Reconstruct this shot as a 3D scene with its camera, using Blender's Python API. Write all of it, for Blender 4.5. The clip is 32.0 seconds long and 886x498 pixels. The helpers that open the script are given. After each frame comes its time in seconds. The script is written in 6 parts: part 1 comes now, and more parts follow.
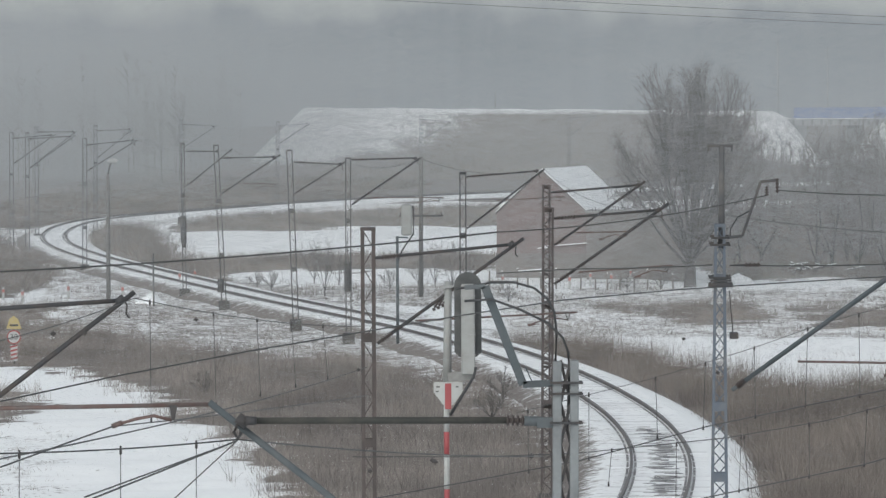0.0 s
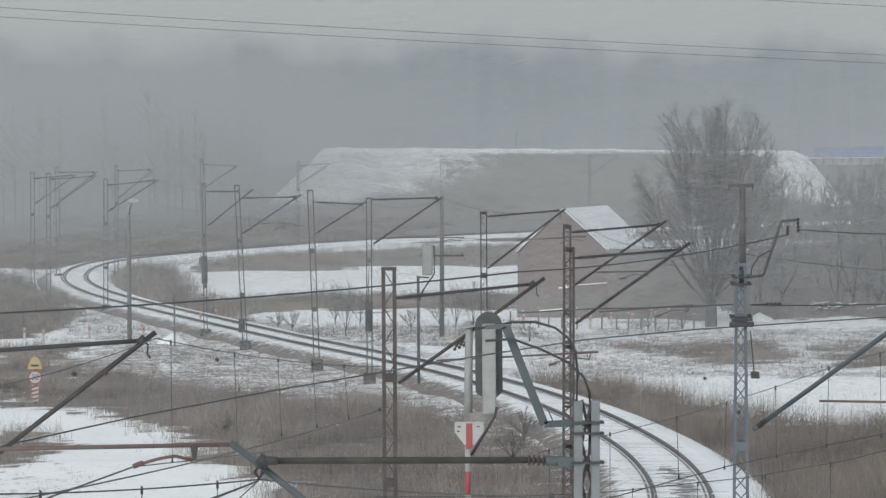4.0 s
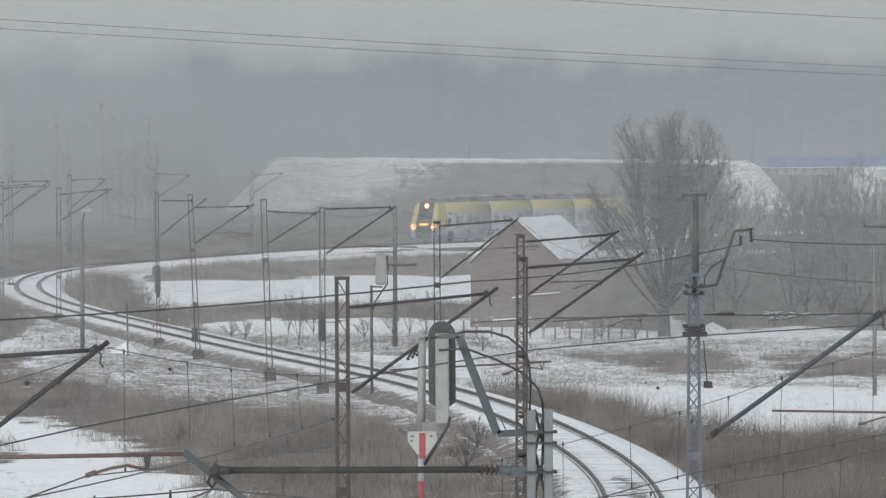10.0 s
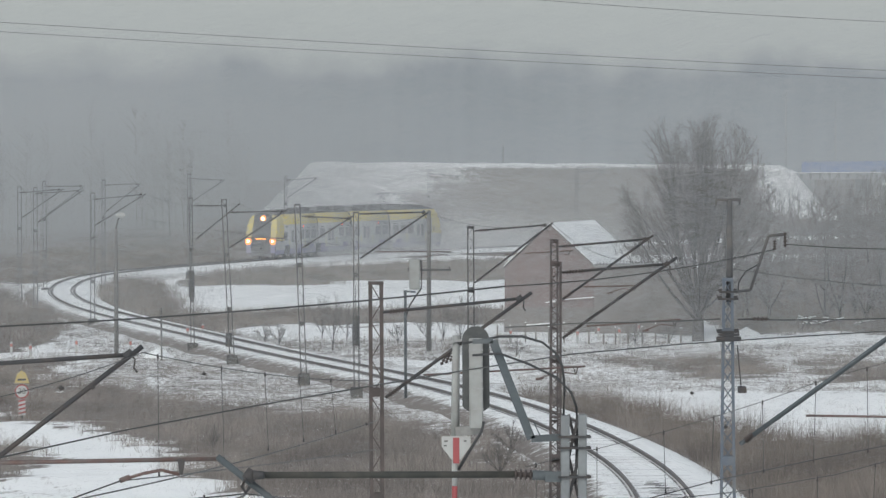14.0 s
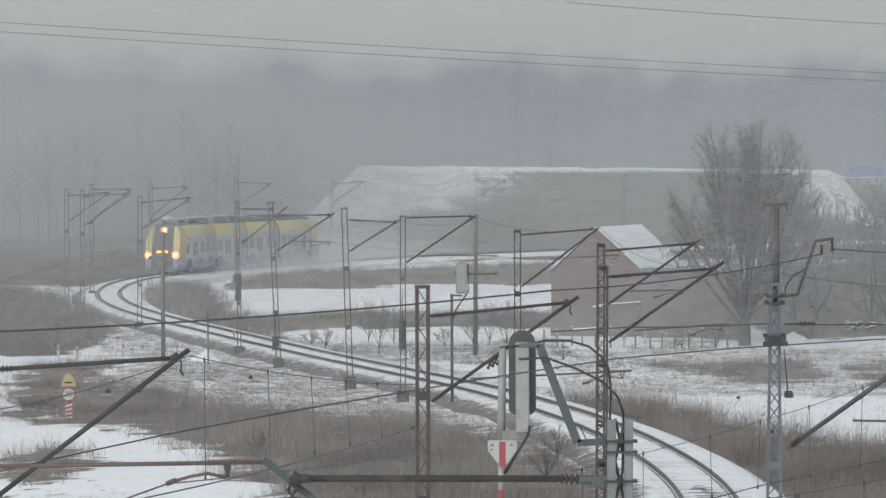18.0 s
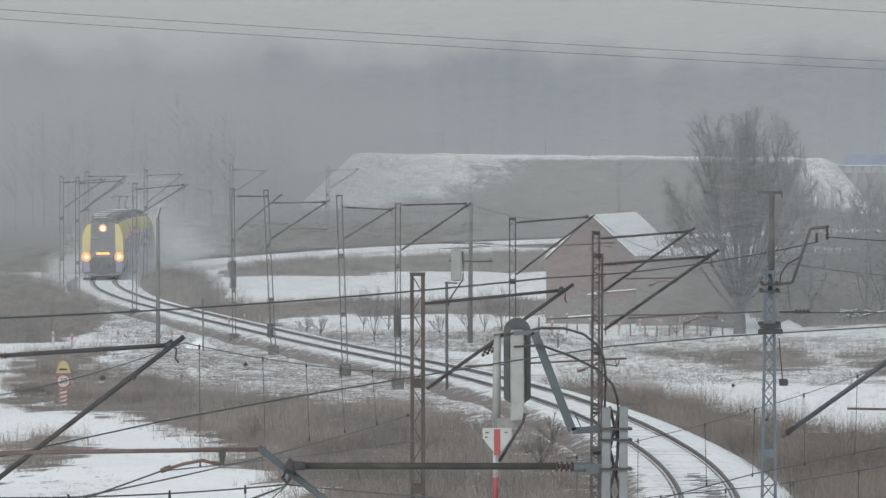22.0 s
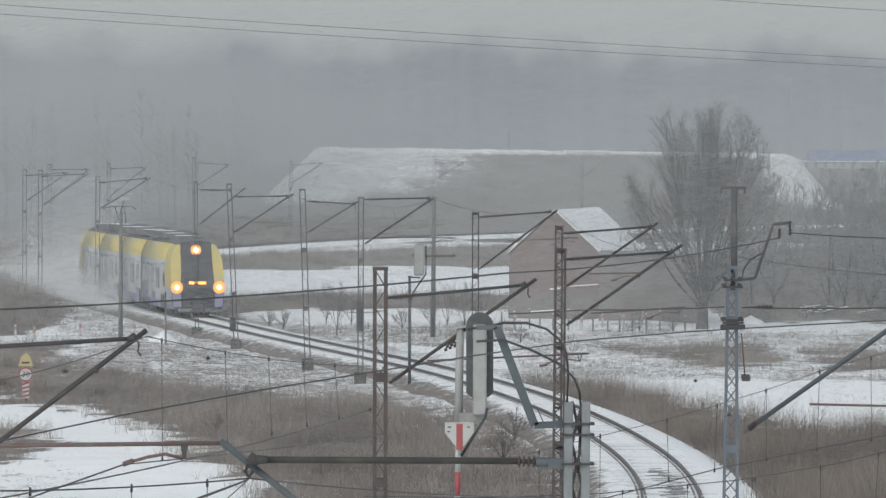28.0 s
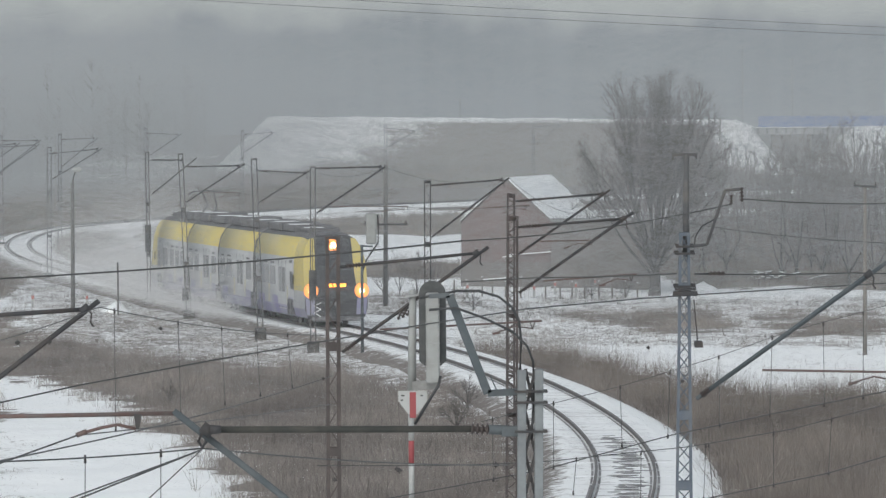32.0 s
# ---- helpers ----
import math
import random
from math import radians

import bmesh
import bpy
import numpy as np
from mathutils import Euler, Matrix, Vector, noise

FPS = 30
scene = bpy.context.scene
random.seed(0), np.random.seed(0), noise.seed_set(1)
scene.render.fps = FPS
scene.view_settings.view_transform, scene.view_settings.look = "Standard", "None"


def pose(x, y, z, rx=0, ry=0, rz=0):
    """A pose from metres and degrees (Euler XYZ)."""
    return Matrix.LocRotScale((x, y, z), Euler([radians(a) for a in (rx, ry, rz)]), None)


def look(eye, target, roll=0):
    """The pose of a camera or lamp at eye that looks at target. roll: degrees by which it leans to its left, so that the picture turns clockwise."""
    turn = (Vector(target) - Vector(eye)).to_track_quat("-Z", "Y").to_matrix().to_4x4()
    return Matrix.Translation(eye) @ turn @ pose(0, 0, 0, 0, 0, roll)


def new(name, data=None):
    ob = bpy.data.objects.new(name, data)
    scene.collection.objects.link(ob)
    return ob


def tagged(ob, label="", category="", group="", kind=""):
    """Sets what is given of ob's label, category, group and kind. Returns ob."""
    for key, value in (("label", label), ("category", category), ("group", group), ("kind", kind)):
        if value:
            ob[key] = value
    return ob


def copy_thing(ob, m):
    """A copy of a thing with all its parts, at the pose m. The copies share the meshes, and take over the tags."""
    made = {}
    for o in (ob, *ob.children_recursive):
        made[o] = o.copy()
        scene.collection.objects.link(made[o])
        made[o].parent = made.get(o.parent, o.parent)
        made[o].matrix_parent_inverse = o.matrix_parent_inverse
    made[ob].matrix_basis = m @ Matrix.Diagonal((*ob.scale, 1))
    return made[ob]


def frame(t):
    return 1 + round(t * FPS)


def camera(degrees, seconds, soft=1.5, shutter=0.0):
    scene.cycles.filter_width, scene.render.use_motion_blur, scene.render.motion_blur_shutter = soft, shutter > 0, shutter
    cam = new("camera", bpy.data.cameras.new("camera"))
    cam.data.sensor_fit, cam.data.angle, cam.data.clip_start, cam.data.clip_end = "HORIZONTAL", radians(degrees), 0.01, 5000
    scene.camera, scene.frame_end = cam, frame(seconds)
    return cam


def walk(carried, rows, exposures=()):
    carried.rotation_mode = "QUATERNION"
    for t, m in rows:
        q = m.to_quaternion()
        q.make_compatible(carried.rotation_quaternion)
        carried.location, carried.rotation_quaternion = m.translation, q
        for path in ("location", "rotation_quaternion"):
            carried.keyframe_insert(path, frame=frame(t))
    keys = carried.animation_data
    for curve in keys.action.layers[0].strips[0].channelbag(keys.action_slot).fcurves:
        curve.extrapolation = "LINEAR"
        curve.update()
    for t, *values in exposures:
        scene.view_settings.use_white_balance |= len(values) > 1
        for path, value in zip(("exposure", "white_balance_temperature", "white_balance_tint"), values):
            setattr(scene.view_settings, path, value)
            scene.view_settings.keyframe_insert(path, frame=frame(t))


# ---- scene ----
# One telephoto lens, held by hand at one spot, ten metres above the track.
cam = camera(11.195, 32.0, soft=1.4)
walk(cam, [
    (0, pose(0, 0, 10, 87.977, 0.351, -0.586)),
    (0.5, pose(0, 0, 10, 87.955, 0.321, -0.623)),
    (1, pose(0, 0, 10, 87.946, 0.398, -0.587)),
    (1.5, pose(0, 0, 10, 87.977, 0.351, -0.608)),
    (2, pose(0, 0, 10, 88.004, 0.509, -0.698)),
    (2.5, pose(0, 0, 10, 88.072, 0.762, -0.479)),
    (3, pose(0, 0, 10, 88.252, 0.714, -0.305)),
    (3.5, pose(0, 0, 10, 88.397, 0.504, -0.241)),
    (5.5, pose(0, 0, 10, 88.547, 0.501, -0.545)),
    (6, pose(0, 0, 10, 88.514, 0.607, -0.619)),
    (6.5, pose(0, 0, 10, 88.535, 0.509, -0.665)),
    (7, pose(0, 0, 10, 88.582, 0.543, -0.685)),
    (7.5, pose(0, 0, 10, 88.621, 0.419, -0.697)),
    (8, pose(0, 0, 10, 88.653, 0.448, -0.774)),
    (8.5, pose(0, 0, 10, 88.579, 0.547, -0.861)),
    (9, pose(0, 0, 10, 88.577, 0.513, -0.894)),
    (9.5, pose(0, 0, 10, 88.574, 0.467, -0.934)),
    (10, pose(0, 0, 10, 88.600, 0.360, -0.914)),
    (10.5, pose(0, 0, 10, 88.695, 0.253, -0.816)),
    (11, pose(0, 0, 10, 88.737, 0.286, -0.692)),
    (11.5, pose(0, 0, 10, 88.643, 0.326, -0.684)),
    (12, pose(0, 0, 10, 88.604, 0.428, -0.620)),
    (12.5, pose(0, 0, 10, 88.586, 0.481, -0.555)),
    (13, pose(0, 0, 10, 88.591, 0.340, -0.499)),
    (13.5, pose(0, 0, 10, 88.665, 0.311, -0.508)),
    (15.5, pose(0, 0, 10, 88.661, 0.735, -0.367)),
    (16, pose(0, 0, 10, 88.833, 0.455, -0.207)),
    (16.5, pose(0, 0, 10, 88.851, 0.111, -0.006)),
    (17, pose(0, 0, 10, 88.894, 0.004, 0.125)),
    (17.5, pose(0, 0, 10, 88.779, 0.067, 0.083)),
    (18, pose(0, 0, 10, 88.717, 0.260, 0.109)),
    (18.5, pose(0, 0, 10, 88.650, 0.243, 0.168)),
    (19, pose(0, 0, 10, 88.660, 0.239, 0.177)),
    (19.5, pose(0, 0, 10, 88.738, 0.104, 0.169)),
    (20, pose(0, 0, 10, 88.818, 0.001, 0.215)),
    (20.5, pose(0, 0, 10, 88.813, 0.071, 0.225)),
    (21, pose(0, 0, 10, 88.666, 0.255, 0.153)),
    (21.5, pose(0, 0, 10, 88.552, 0.233, 0.077)),
    (22, pose(0, 0, 10, 88.558, 0.177, 0.048)),
    (22.5, pose(0, 0, 10, 88.575, 0.005, 0.042)),
    (23, pose(0, 0, 10, 88.596, -0.002, 0.001)),
    (23.5, pose(0, 0, 10, 88.680, -0.014, 0.020)),
    (24, pose(0, 0, 10, 88.681, 0.074, -0.045)),
    (24.5, pose(0, 0, 10, 88.627, 0.090, -0.158)),
    (25, pose(0, 0, 10, 88.616, 0.103, -0.183)),
    (25.5, pose(0, 0, 10, 88.649, 0.093, -0.148)),
    (27.5, pose(0, 0, 10, 88.565, -0.010, -0.296)),
    (28, pose(0, 0, 10, 88.487, -0.033, -0.416)),
    (28.5, pose(0, 0, 10, 88.411, 0.093, -0.530)),
    (29, pose(0, 0, 10, 88.255, 0.241, -0.716)),
    (29.5, pose(0, 0, 10, 88.099, 0.360, -0.848)),
    (30, pose(0, 0, 10, 87.998, 0.349, -0.936)),
    (30.5, pose(0, 0, 10, 87.976, 0.363, -0.982)),
    (31, pose(0, 0, 10, 88.045, 0.267, -0.987)),
    (31.5, pose(0, 0, 10, 88.109, 0.263, -0.943)),
    (32, pose(0, 0, 10, 88.085, 0.346, -1.034)),
], exposures=[(0, 0.05, 6500, 7.5), (32, 0.05, 6500, 7.5)])

# ---- world and light: an overcast winter day ----
world = bpy.data.worlds.new("overcast_sky")
scene.world = world
world.use_nodes = True
wn = world.node_tree.nodes
sky = wn.new("ShaderNodeTexSky")
sky.sky_type = "NISHITA"
sky.sun_disc = False
sky.sun_elevation = radians(24)
sky.sun_rotation = radians(205)
sky.air_density, sky.dust_density, sky.ozone_density = 1.0, 1.2, 1.0
grey = wn.new("ShaderNodeHueSaturation")
grey.inputs["Saturation"].default_value = 0.3
grey.inputs["Value"].default_value = 1.0
world.node_tree.links.new(sky.outputs[0], grey.inputs["Color"])
world.node_tree.links.new(grey.outputs[0], wn["Background"].inputs["Color"])
wn["Background"].inputs["Strength"].default_value = 0.165

sun = new("sun", bpy.data.lights.new("sun", "SUN"))
sun.data.energy, sun.data.angle, sun.data.color = 1.2, radians(35), (0.98, 0.985, 1.0)
sun.matrix_world = look((0, -40, 60), (12, 30, 0))


# ---- materials ----
def mat(name, colour, rough=0.8, metal=0.0, grain=8.0, vary=0.25, second=None, patch=1.2, cut=0.5, bump=0.3, dist=0.01, island=0.0, rand=0.0):
    """A weathered surface: a fine grain over broad patches, with a second colour in the patches."""
    m = bpy.data.materials.new(name)
    m.use_nodes = True
    n, l = m.node_tree.nodes, m.node_tree.links
    b = n["Principled BSDF"]
    b.inputs["Roughness"].default_value, b.inputs["Metallic"].default_value = rough, metal
    co = n.new("ShaderNodeTexCoord")
    fine = n.new("ShaderNodeTexNoise")
    fine.inputs["Scale"].default_value, fine.inputs["Detail"].default_value = grain, 6
    wide = n.new("ShaderNodeTexNoise")
    wide.inputs["Scale"].default_value, wide.inputs["Detail"].default_value = patch, 4
    geo = n.new("ShaderNodeNewGeometry")
    l.new(geo.outputs["Position"] if island < 0 else co.outputs["Object"], fine.inputs["Vector"])
    l.new(geo.outputs["Position"] if island < 0 else co.outputs["Object"], wide.inputs["Vector"])
    base = n.new("ShaderNodeMix")
    base.data_type = "RGBA"
    base.inputs["A"].default_value = (*colour, 1)
    base.inputs["B"].default_value = (*(second or [c * 0.6 for c in colour]), 1)
    ramp = n.new("ShaderNodeMapRange")
    ramp.inputs["From Min"].default_value, ramp.inputs["From Max"].default_value = cut - 0.08, cut + 0.12
    l.new(wide.outputs["Fac"], ramp.inputs["Value"])
    l.new(ramp.outputs[0], base.inputs["Factor"])
    hsv = n.new("ShaderNodeHueSaturation")
    l.new(base.outputs["Result"], hsv.inputs["Color"])
    val = n.new("ShaderNodeMapRange")
    val.inputs["To Min"].default_value, val.inputs["To Max"].default_value = 1 - vary, 1 + vary
    l.new(fine.outputs["Fac"], val.inputs["Value"])
    out = val.outputs[0]
    if island > 0 or rand > 0:
        k = n.new("ShaderNodeMapRange")
        amount = island if island > 0 else rand
        k.inputs["To Min"].default_value, k.inputs["To Max"].default_value = 1 - amount, 1 + amount
        if island > 0:
            l.new(geo.outputs["Random Per Island"], k.inputs["Value"])
        else:
            info = n.new("ShaderNodeObjectInfo")
            l.new(info.outputs["Random"], k.inputs["Value"])
        mul = n.new("ShaderNodeMath")
        mul.operation = "MULTIPLY"
        l.new(out, mul.inputs[0])
        l.new(k.outputs[0], mul.inputs[1])
        out = mul.outputs[0]
    l.new(out, hsv.inputs["Value"])
    l.new(hsv.outputs[0], b.inputs["Base Color"])
    if bump > 0:
        bu = n.new("ShaderNodeBump")
        bu.inputs["Strength"].default_value, bu.inputs["Distance"].default_value = bump, dist
        l.new(fine.outputs["Fac"], bu.inputs["Height"])
        l.new(bu.outputs[0], b.inputs["Normal"])
    return m


def glow(name, colour, strength):
    m = bpy.data.materials.new(name)
    m.use_nodes = True
    b = m.node_tree.nodes["Principled BSDF"]
    b.inputs["Base Color"].default_value = (*colour, 1)
    b.inputs["Emission Color"].default_value = (*colour, 1)
    b.inputs["Emission Strength"].default_value = strength
    return m


def halo_glow(name):
    """A lamp's glare as a glowing disc: white-hot in the middle, orange towards its rim."""
    m = glow(name, (1.0, 0.4, 0.12), 1.15)
    n, l = m.node_tree.nodes, m.node_tree.links
    co, sep, add, ramp = n.new("ShaderNodeTexCoord"), n.new("ShaderNodeVectorMath"), n.new("ShaderNodeVectorMath"), n.new("ShaderNodeValToRGB")
    sep.operation, add.operation = "MULTIPLY_ADD", "LENGTH"
    sep.inputs[1].default_value, sep.inputs[2].default_value = (0, 2, 2), (0, -1, -1)
    l.new(co.outputs["Generated"], sep.inputs[0])
    l.new(sep.outputs["Vector"], add.inputs[0])
    l.new(add.outputs["Value"], ramp.inputs[0])
    e = ramp.color_ramp.elements
    e[0].position, e[0].color = 0.25, (1.0, 0.66, 0.32, 1)
    e[1].position, e[1].color = 1.0, (0.55, 0.16, 0.04, 1)
    mid = e.new(0.5)
    mid.color = (1.0, 0.26, 0.06, 1)
    l.new(ramp.outputs[0], n["Principled BSDF"].inputs["Emission Color"])
    return m


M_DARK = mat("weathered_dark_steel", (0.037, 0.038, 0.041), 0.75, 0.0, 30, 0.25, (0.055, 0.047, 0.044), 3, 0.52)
M_OXIDE = mat("brown_weathered_steel", (0.058, 0.05, 0.048), 0.8, 0.0, 30, 0.25, (0.085, 0.07, 0.066), 3, 0.5)
M_GREY = mat("grey_painted_steel", (0.062, 0.075, 0.083), 0.8, 0.0, 25, 0.15, (0.09, 0.1, 0.106), 2, 0.55)
M_BLUE = mat("blue_grey_painted_steel", (0.09, 0.109, 0.136), 0.7, 0.0, 25, 0.15, (0.13, 0.138, 0.15), 2.5, 0.55)
M_GALV = mat("grey_galvanised_steel", (0.07, 0.072, 0.076), 0.75, 0.0, 20, 0.2, (0.1, 0.096, 0.092), 2, 0.5)
# Paler than the nearer masts: haze is mixed into this steel's colour.
M_HAZED = mat("haze_paled_galvanised_steel", (0.105, 0.11, 0.12), 0.85, 0.0, 20, 0.15, (0.13, 0.13, 0.138), 2, 0.5)
M_LEG = mat("light_grey_painted_steel", (0.17, 0.185, 0.192), 0.8, 0.0, 25, 0.15, (0.125, 0.133, 0.14), 2, 0.55)
M_TUBE = mat("green_grey_tube", (0.03, 0.032, 0.029), 0.85, 0.0, 30, 0.2, (0.05, 0.048, 0.042), 5, 0.5)
M_RUST = mat("rusty_red_tube", (0.11, 0.07, 0.062), 0.7, 0.0, 30, 0.25, (0.11, 0.09, 0.085), 6, 0.5)
M_CERAM = mat("brown_glazed_ceramic", (0.042, 0.032, 0.03), 0.45, 0, 10, 0.1, None, 1, 0.6, 0)
M_WIRE = mat("weathered_copper_wire", (0.05, 0.052, 0.053), 0.6, 0, 20, 0.1, None, 1, 0.6, 0)
M_CONC = mat("weathered_concrete", (0.27, 0.275, 0.275), 0.9, 0, 14, 0.2, (0.2, 0.2, 0.195), 0.9, 0.5, 0.5)
M_POLE = mat("aged_spun_concrete", (0.15, 0.15, 0.148), 0.9, 0, 14, 0.2, (0.11, 0.108, 0.105), 0.9, 0.5, 0.5)
M_DCONC = mat("dark_damp_concrete", (0.06, 0.06, 0.062), 0.9, 0, 14, 0.2, (0.09, 0.088, 0.085), 0.9, 0.5, 0.5)
M_WOOD = mat("grey_weathered_timber", (0.16, 0.15, 0.14), 0.85, 0, 12, 0.25, (0.18, 0.165, 0.15), 1.5, 0.5)
M_SNOW = mat("snow", (0.8, 0.82, 0.825), 0.75, 0, 3, 0.04, (0.74, 0.76, 0.775), 0.5, 0.55, 0.4, 0.04, island=-1)
M_WHITE = mat("white_enamel", (0.35, 0.36, 0.355), 0.45, 0, 9, 0.06, (0.3, 0.305, 0.295), 3, 0.55, 0.1)
M_CASE = mat("grey_white_weathered_case", (0.25, 0.26, 0.255), 0.6, 0, 9, 0.12, (0.22, 0.22, 0.215), 3, 0.55, 0.1)
M_RED = mat("red_enamel", (0.26, 0.055, 0.06), 0.6, 0, 9, 0.1, (0.28, 0.06, 0.06), 3, 0.6, 0.1)
M_FADED = mat("faded_red_paint", (0.34, 0.13, 0.115), 0.7, 0, 9, 0.1, (0.4, 0.22, 0.2), 3, 0.55, 0.1)
M_BLACK = mat("matt_black_enamel", (0.035, 0.037, 0.04), 0.6, 0, 12, 0.2, None, 3, 0.6, 0.1)
M_PLATE = mat("faded_black_sheet", (0.058, 0.062, 0.063), 0.8, 0, 12, 0.2, (0.075, 0.078, 0.078), 3, 0.5, 0.1)
M_YSIGN = mat("yellow_sign_enamel", (0.36, 0.29, 0.13), 0.6, 0, 9, 0.08, None, 3, 0.65, 0.1)
M_RAIL = mat("rolled_rail_steel", (0.075, 0.07, 0.072), 0.5, 0.2, 20, 0.2, (0.08, 0.062, 0.055), 1.5, 0.5)
M_SLEEP = mat("concrete_sleeper", (0.5, 0.5, 0.505), 0.9, 0, 15, 0.2, (0.76, 0.77, 0.78), 2.2, 0.42, 0.4, rand=0.2)
M_BALL = mat("dark_ballast", (0.15, 0.145, 0.148), 0.95, 0, 9, 0.5, (0.42, 0.42, 0.43), 4, 0.53, 0.8, 0.03, island=-1)
M_BARK = mat("grey_brown_bark", (0.085, 0.082, 0.081), 0.95, 0, 20, 0.25, (0.115, 0.11, 0.108), 2, 0.55, 0.4)
M_TWIG = mat("frosted_twigs", (0.135, 0.128, 0.125), 0.95, 0, 8, 0.15, (0.1, 0.093, 0.09), 0.6, 0.5, 0, island=0.25)
M_RIMED = mat("rimed_thicket_twigs", (0.185, 0.177, 0.176), 0.95, 0, 8, 0.15, (0.14, 0.132, 0.13), 0.6, 0.5, 0, island=0.25)
M_MIST = mat("hanging_mist", (0.286, 0.303, 0.318), 1.0, 0, 1, 0.02, None, 0.5, 0.9, 0)
M_GRASS = mat("dry_brown_grass", (0.265, 0.243, 0.225), 0.95, 0, 2, 0.15, (0.155, 0.141, 0.133), 0.22, 0.48, 0, island=0.3)
M_BRUSH = mat("dark_leafless_brush", (0.115, 0.106, 0.103), 0.95, 0, 2, 0.2, (0.165, 0.151, 0.143), 0.4, 0.5, 0, island=0.3)
M_REED = mat("dry_straw_reeds", (0.21, 0.187, 0.168), 0.95, 0, 2, 0.15, (0.105, 0.094, 0.088), 0.2, 0.48, 0, island=0.3)


# ---- mesh helpers ----
def part(name, bm, material, parent=None, label=""):
    me = bpy.data.meshes.new(name)
    bm.to_mesh(me)
    bm.free()
    me.materials.append(material)
    ob = new(name, me)
    ob.parent = parent
    if label:
        ob["label"] = label
    return ob


def thing(name, label, category, at=(0, 0, 0), turn=0.0, group="", kind=""):
    e = new(name)
    e.empty_display_size = 0.3
    e.matrix_basis = pose(*at, 0, 0, turn)
    return tagged(e, label, category, group, kind)


def box(bm, lo, hi, m=None, bevel=0.0):
    r = bmesh.ops.create_cube(bm, size=1.0)["verts"]
    s = [hi[i] - lo[i] for i in range(3)]
    c = [(hi[i] + lo[i]) / 2 for i in range(3)]
    for v in r:
        v.co = Vector((v.co.x * s[0] + c[0], v.co.y * s[1] + c[1], v.co.z * s[2] + c[2]))
    if bevel > 0:
        es = list({e for v in r for e in v.link_edges})
        r = list({v for f in bmesh.ops.bevel(bm, geom=es, offset=bevel, segments=1, affect="EDGES")["faces"] for v in f.verts} | {v for v in r if v.is_valid})
    if m is not None:
        bmesh.ops.transform(bm, matrix=m, verts=r)
    return bm


def rod(bm, a, b, r0, r1=None, n=8):
    """A capped round bar from a to b."""
    a, b = Vector(a), Vector(b)
    r1 = r0 if r1 is None else r1
    q = (b - a).to_track_quat("Z", "Y").to_matrix()
    rings = []
    for p, r in ((a, r0), (b, r1)):
        rings.append([bm.verts.new(p + q @ Vector((r * math.cos(2 * math.pi * i / n), r * math.sin(2 * math.pi * i / n), 0))) for i in range(n)])
    for i in range(n):
        j = (i + 1) % n
        f = bm.faces.new((rings[0][i], rings[0][j], rings[1][j], rings[1][i]))
        f.smooth = n > 5
    bm.faces.new(rings[0][::-1])
    bm.faces.new(rings[1])
    return bm


def hose(bm, pts, r, n=6):
    """A round bar bent along points."""
    pts = [Vector(p) for p in pts]
    rings = []
    for i, p in enumerate(pts):
        d = pts[min(i + 1, len(pts) - 1)] - pts[max(i - 1, 0)]
        q = d.to_track_quat("Z", "Y").to_matrix()
        rr = r[i] if isinstance(r, (list, tuple)) else r
        rings.append([bm.verts.new(p + q @ Vector((rr * math.cos(2 * math.pi * k / n), rr * math.sin(2 * math.pi * k / n), 0))) for k in range(n)])
    for s, t in zip(rings, rings[1:]):
        for k in range(n):
            j = (k + 1) % n
            bm.faces.new((s[k], s[j], t[j], t[k])).smooth = True
    bm.faces.new(rings[0][::-1])
    bm.faces.new(rings[-1])
    return bm


def bar(bm, a, b, w, h):
    """A rectangular bar from a to b, w wide across and h high."""
    a, b = Vector(a), Vector(b)
    d = b - a
    m = Matrix.Translation((a + b) / 2) @ d.to_track_quat("X", "Z").to_matrix().to_4x4()
    return box(bm, (-d.length / 2, -w / 2, -h / 2), (d.length / 2, w / 2, h / 2), m)


def insulator(bm, a, b, r, ribs=6):
    """A ribbed insulator from a to b, turned in one piece."""
    a, b = Vector(a), Vector(b)
    pts, rad = [], []
    for i in range(ribs):
        for f, k in ((0.0, 0.45), (0.15, 0.5), (0.3, 1.0), (0.6, 0.85), (0.75, 0.45)):
            pts.append(a.lerp(b, (i + f) / ribs))
            rad.append(r * k)
    pts.append(b)
    rad.append(r * 0.45)
    return hose(bm, pts, rad, 10)


def plate_of(bm, pts, push):
    """A flat plate through pts, given thickness along push."""
    lo = [bm.verts.new(p) for p in pts]
    hi = [bm.verts.new(Vector(p) + Vector(push)) for p in pts]
    bm.faces.new(lo)
    bm.faces.new(hi)
    for i in range(len(lo)):
        j = (i + 1) % len(lo)
        bm.faces.new((lo[i], lo[j], hi[j], hi[i]))
    bmesh.ops.recalc_face_normals(bm, faces=bm.faces)
    return bm


def curve_pts(a, b, sag, n=12):
    a, b = Vector(a), Vector(b)
    return [a.lerp(b, i / n) - Vector((0, 0, 4 * sag * (i / n) * (1 - i / n))) for i in range(n + 1)]


def mesh_of(name, verts, faces, material, parent=None, smooth=False):
    me = bpy.data.meshes.new(name)
    me.from_pydata(verts, [], faces)
    me.materials.append(material)
    if smooth:
        me.polygons.foreach_set("use_smooth", [True] * len(me.polygons))
    me.update()
    ob = new(name, me)
    ob.parent = parent
    return ob


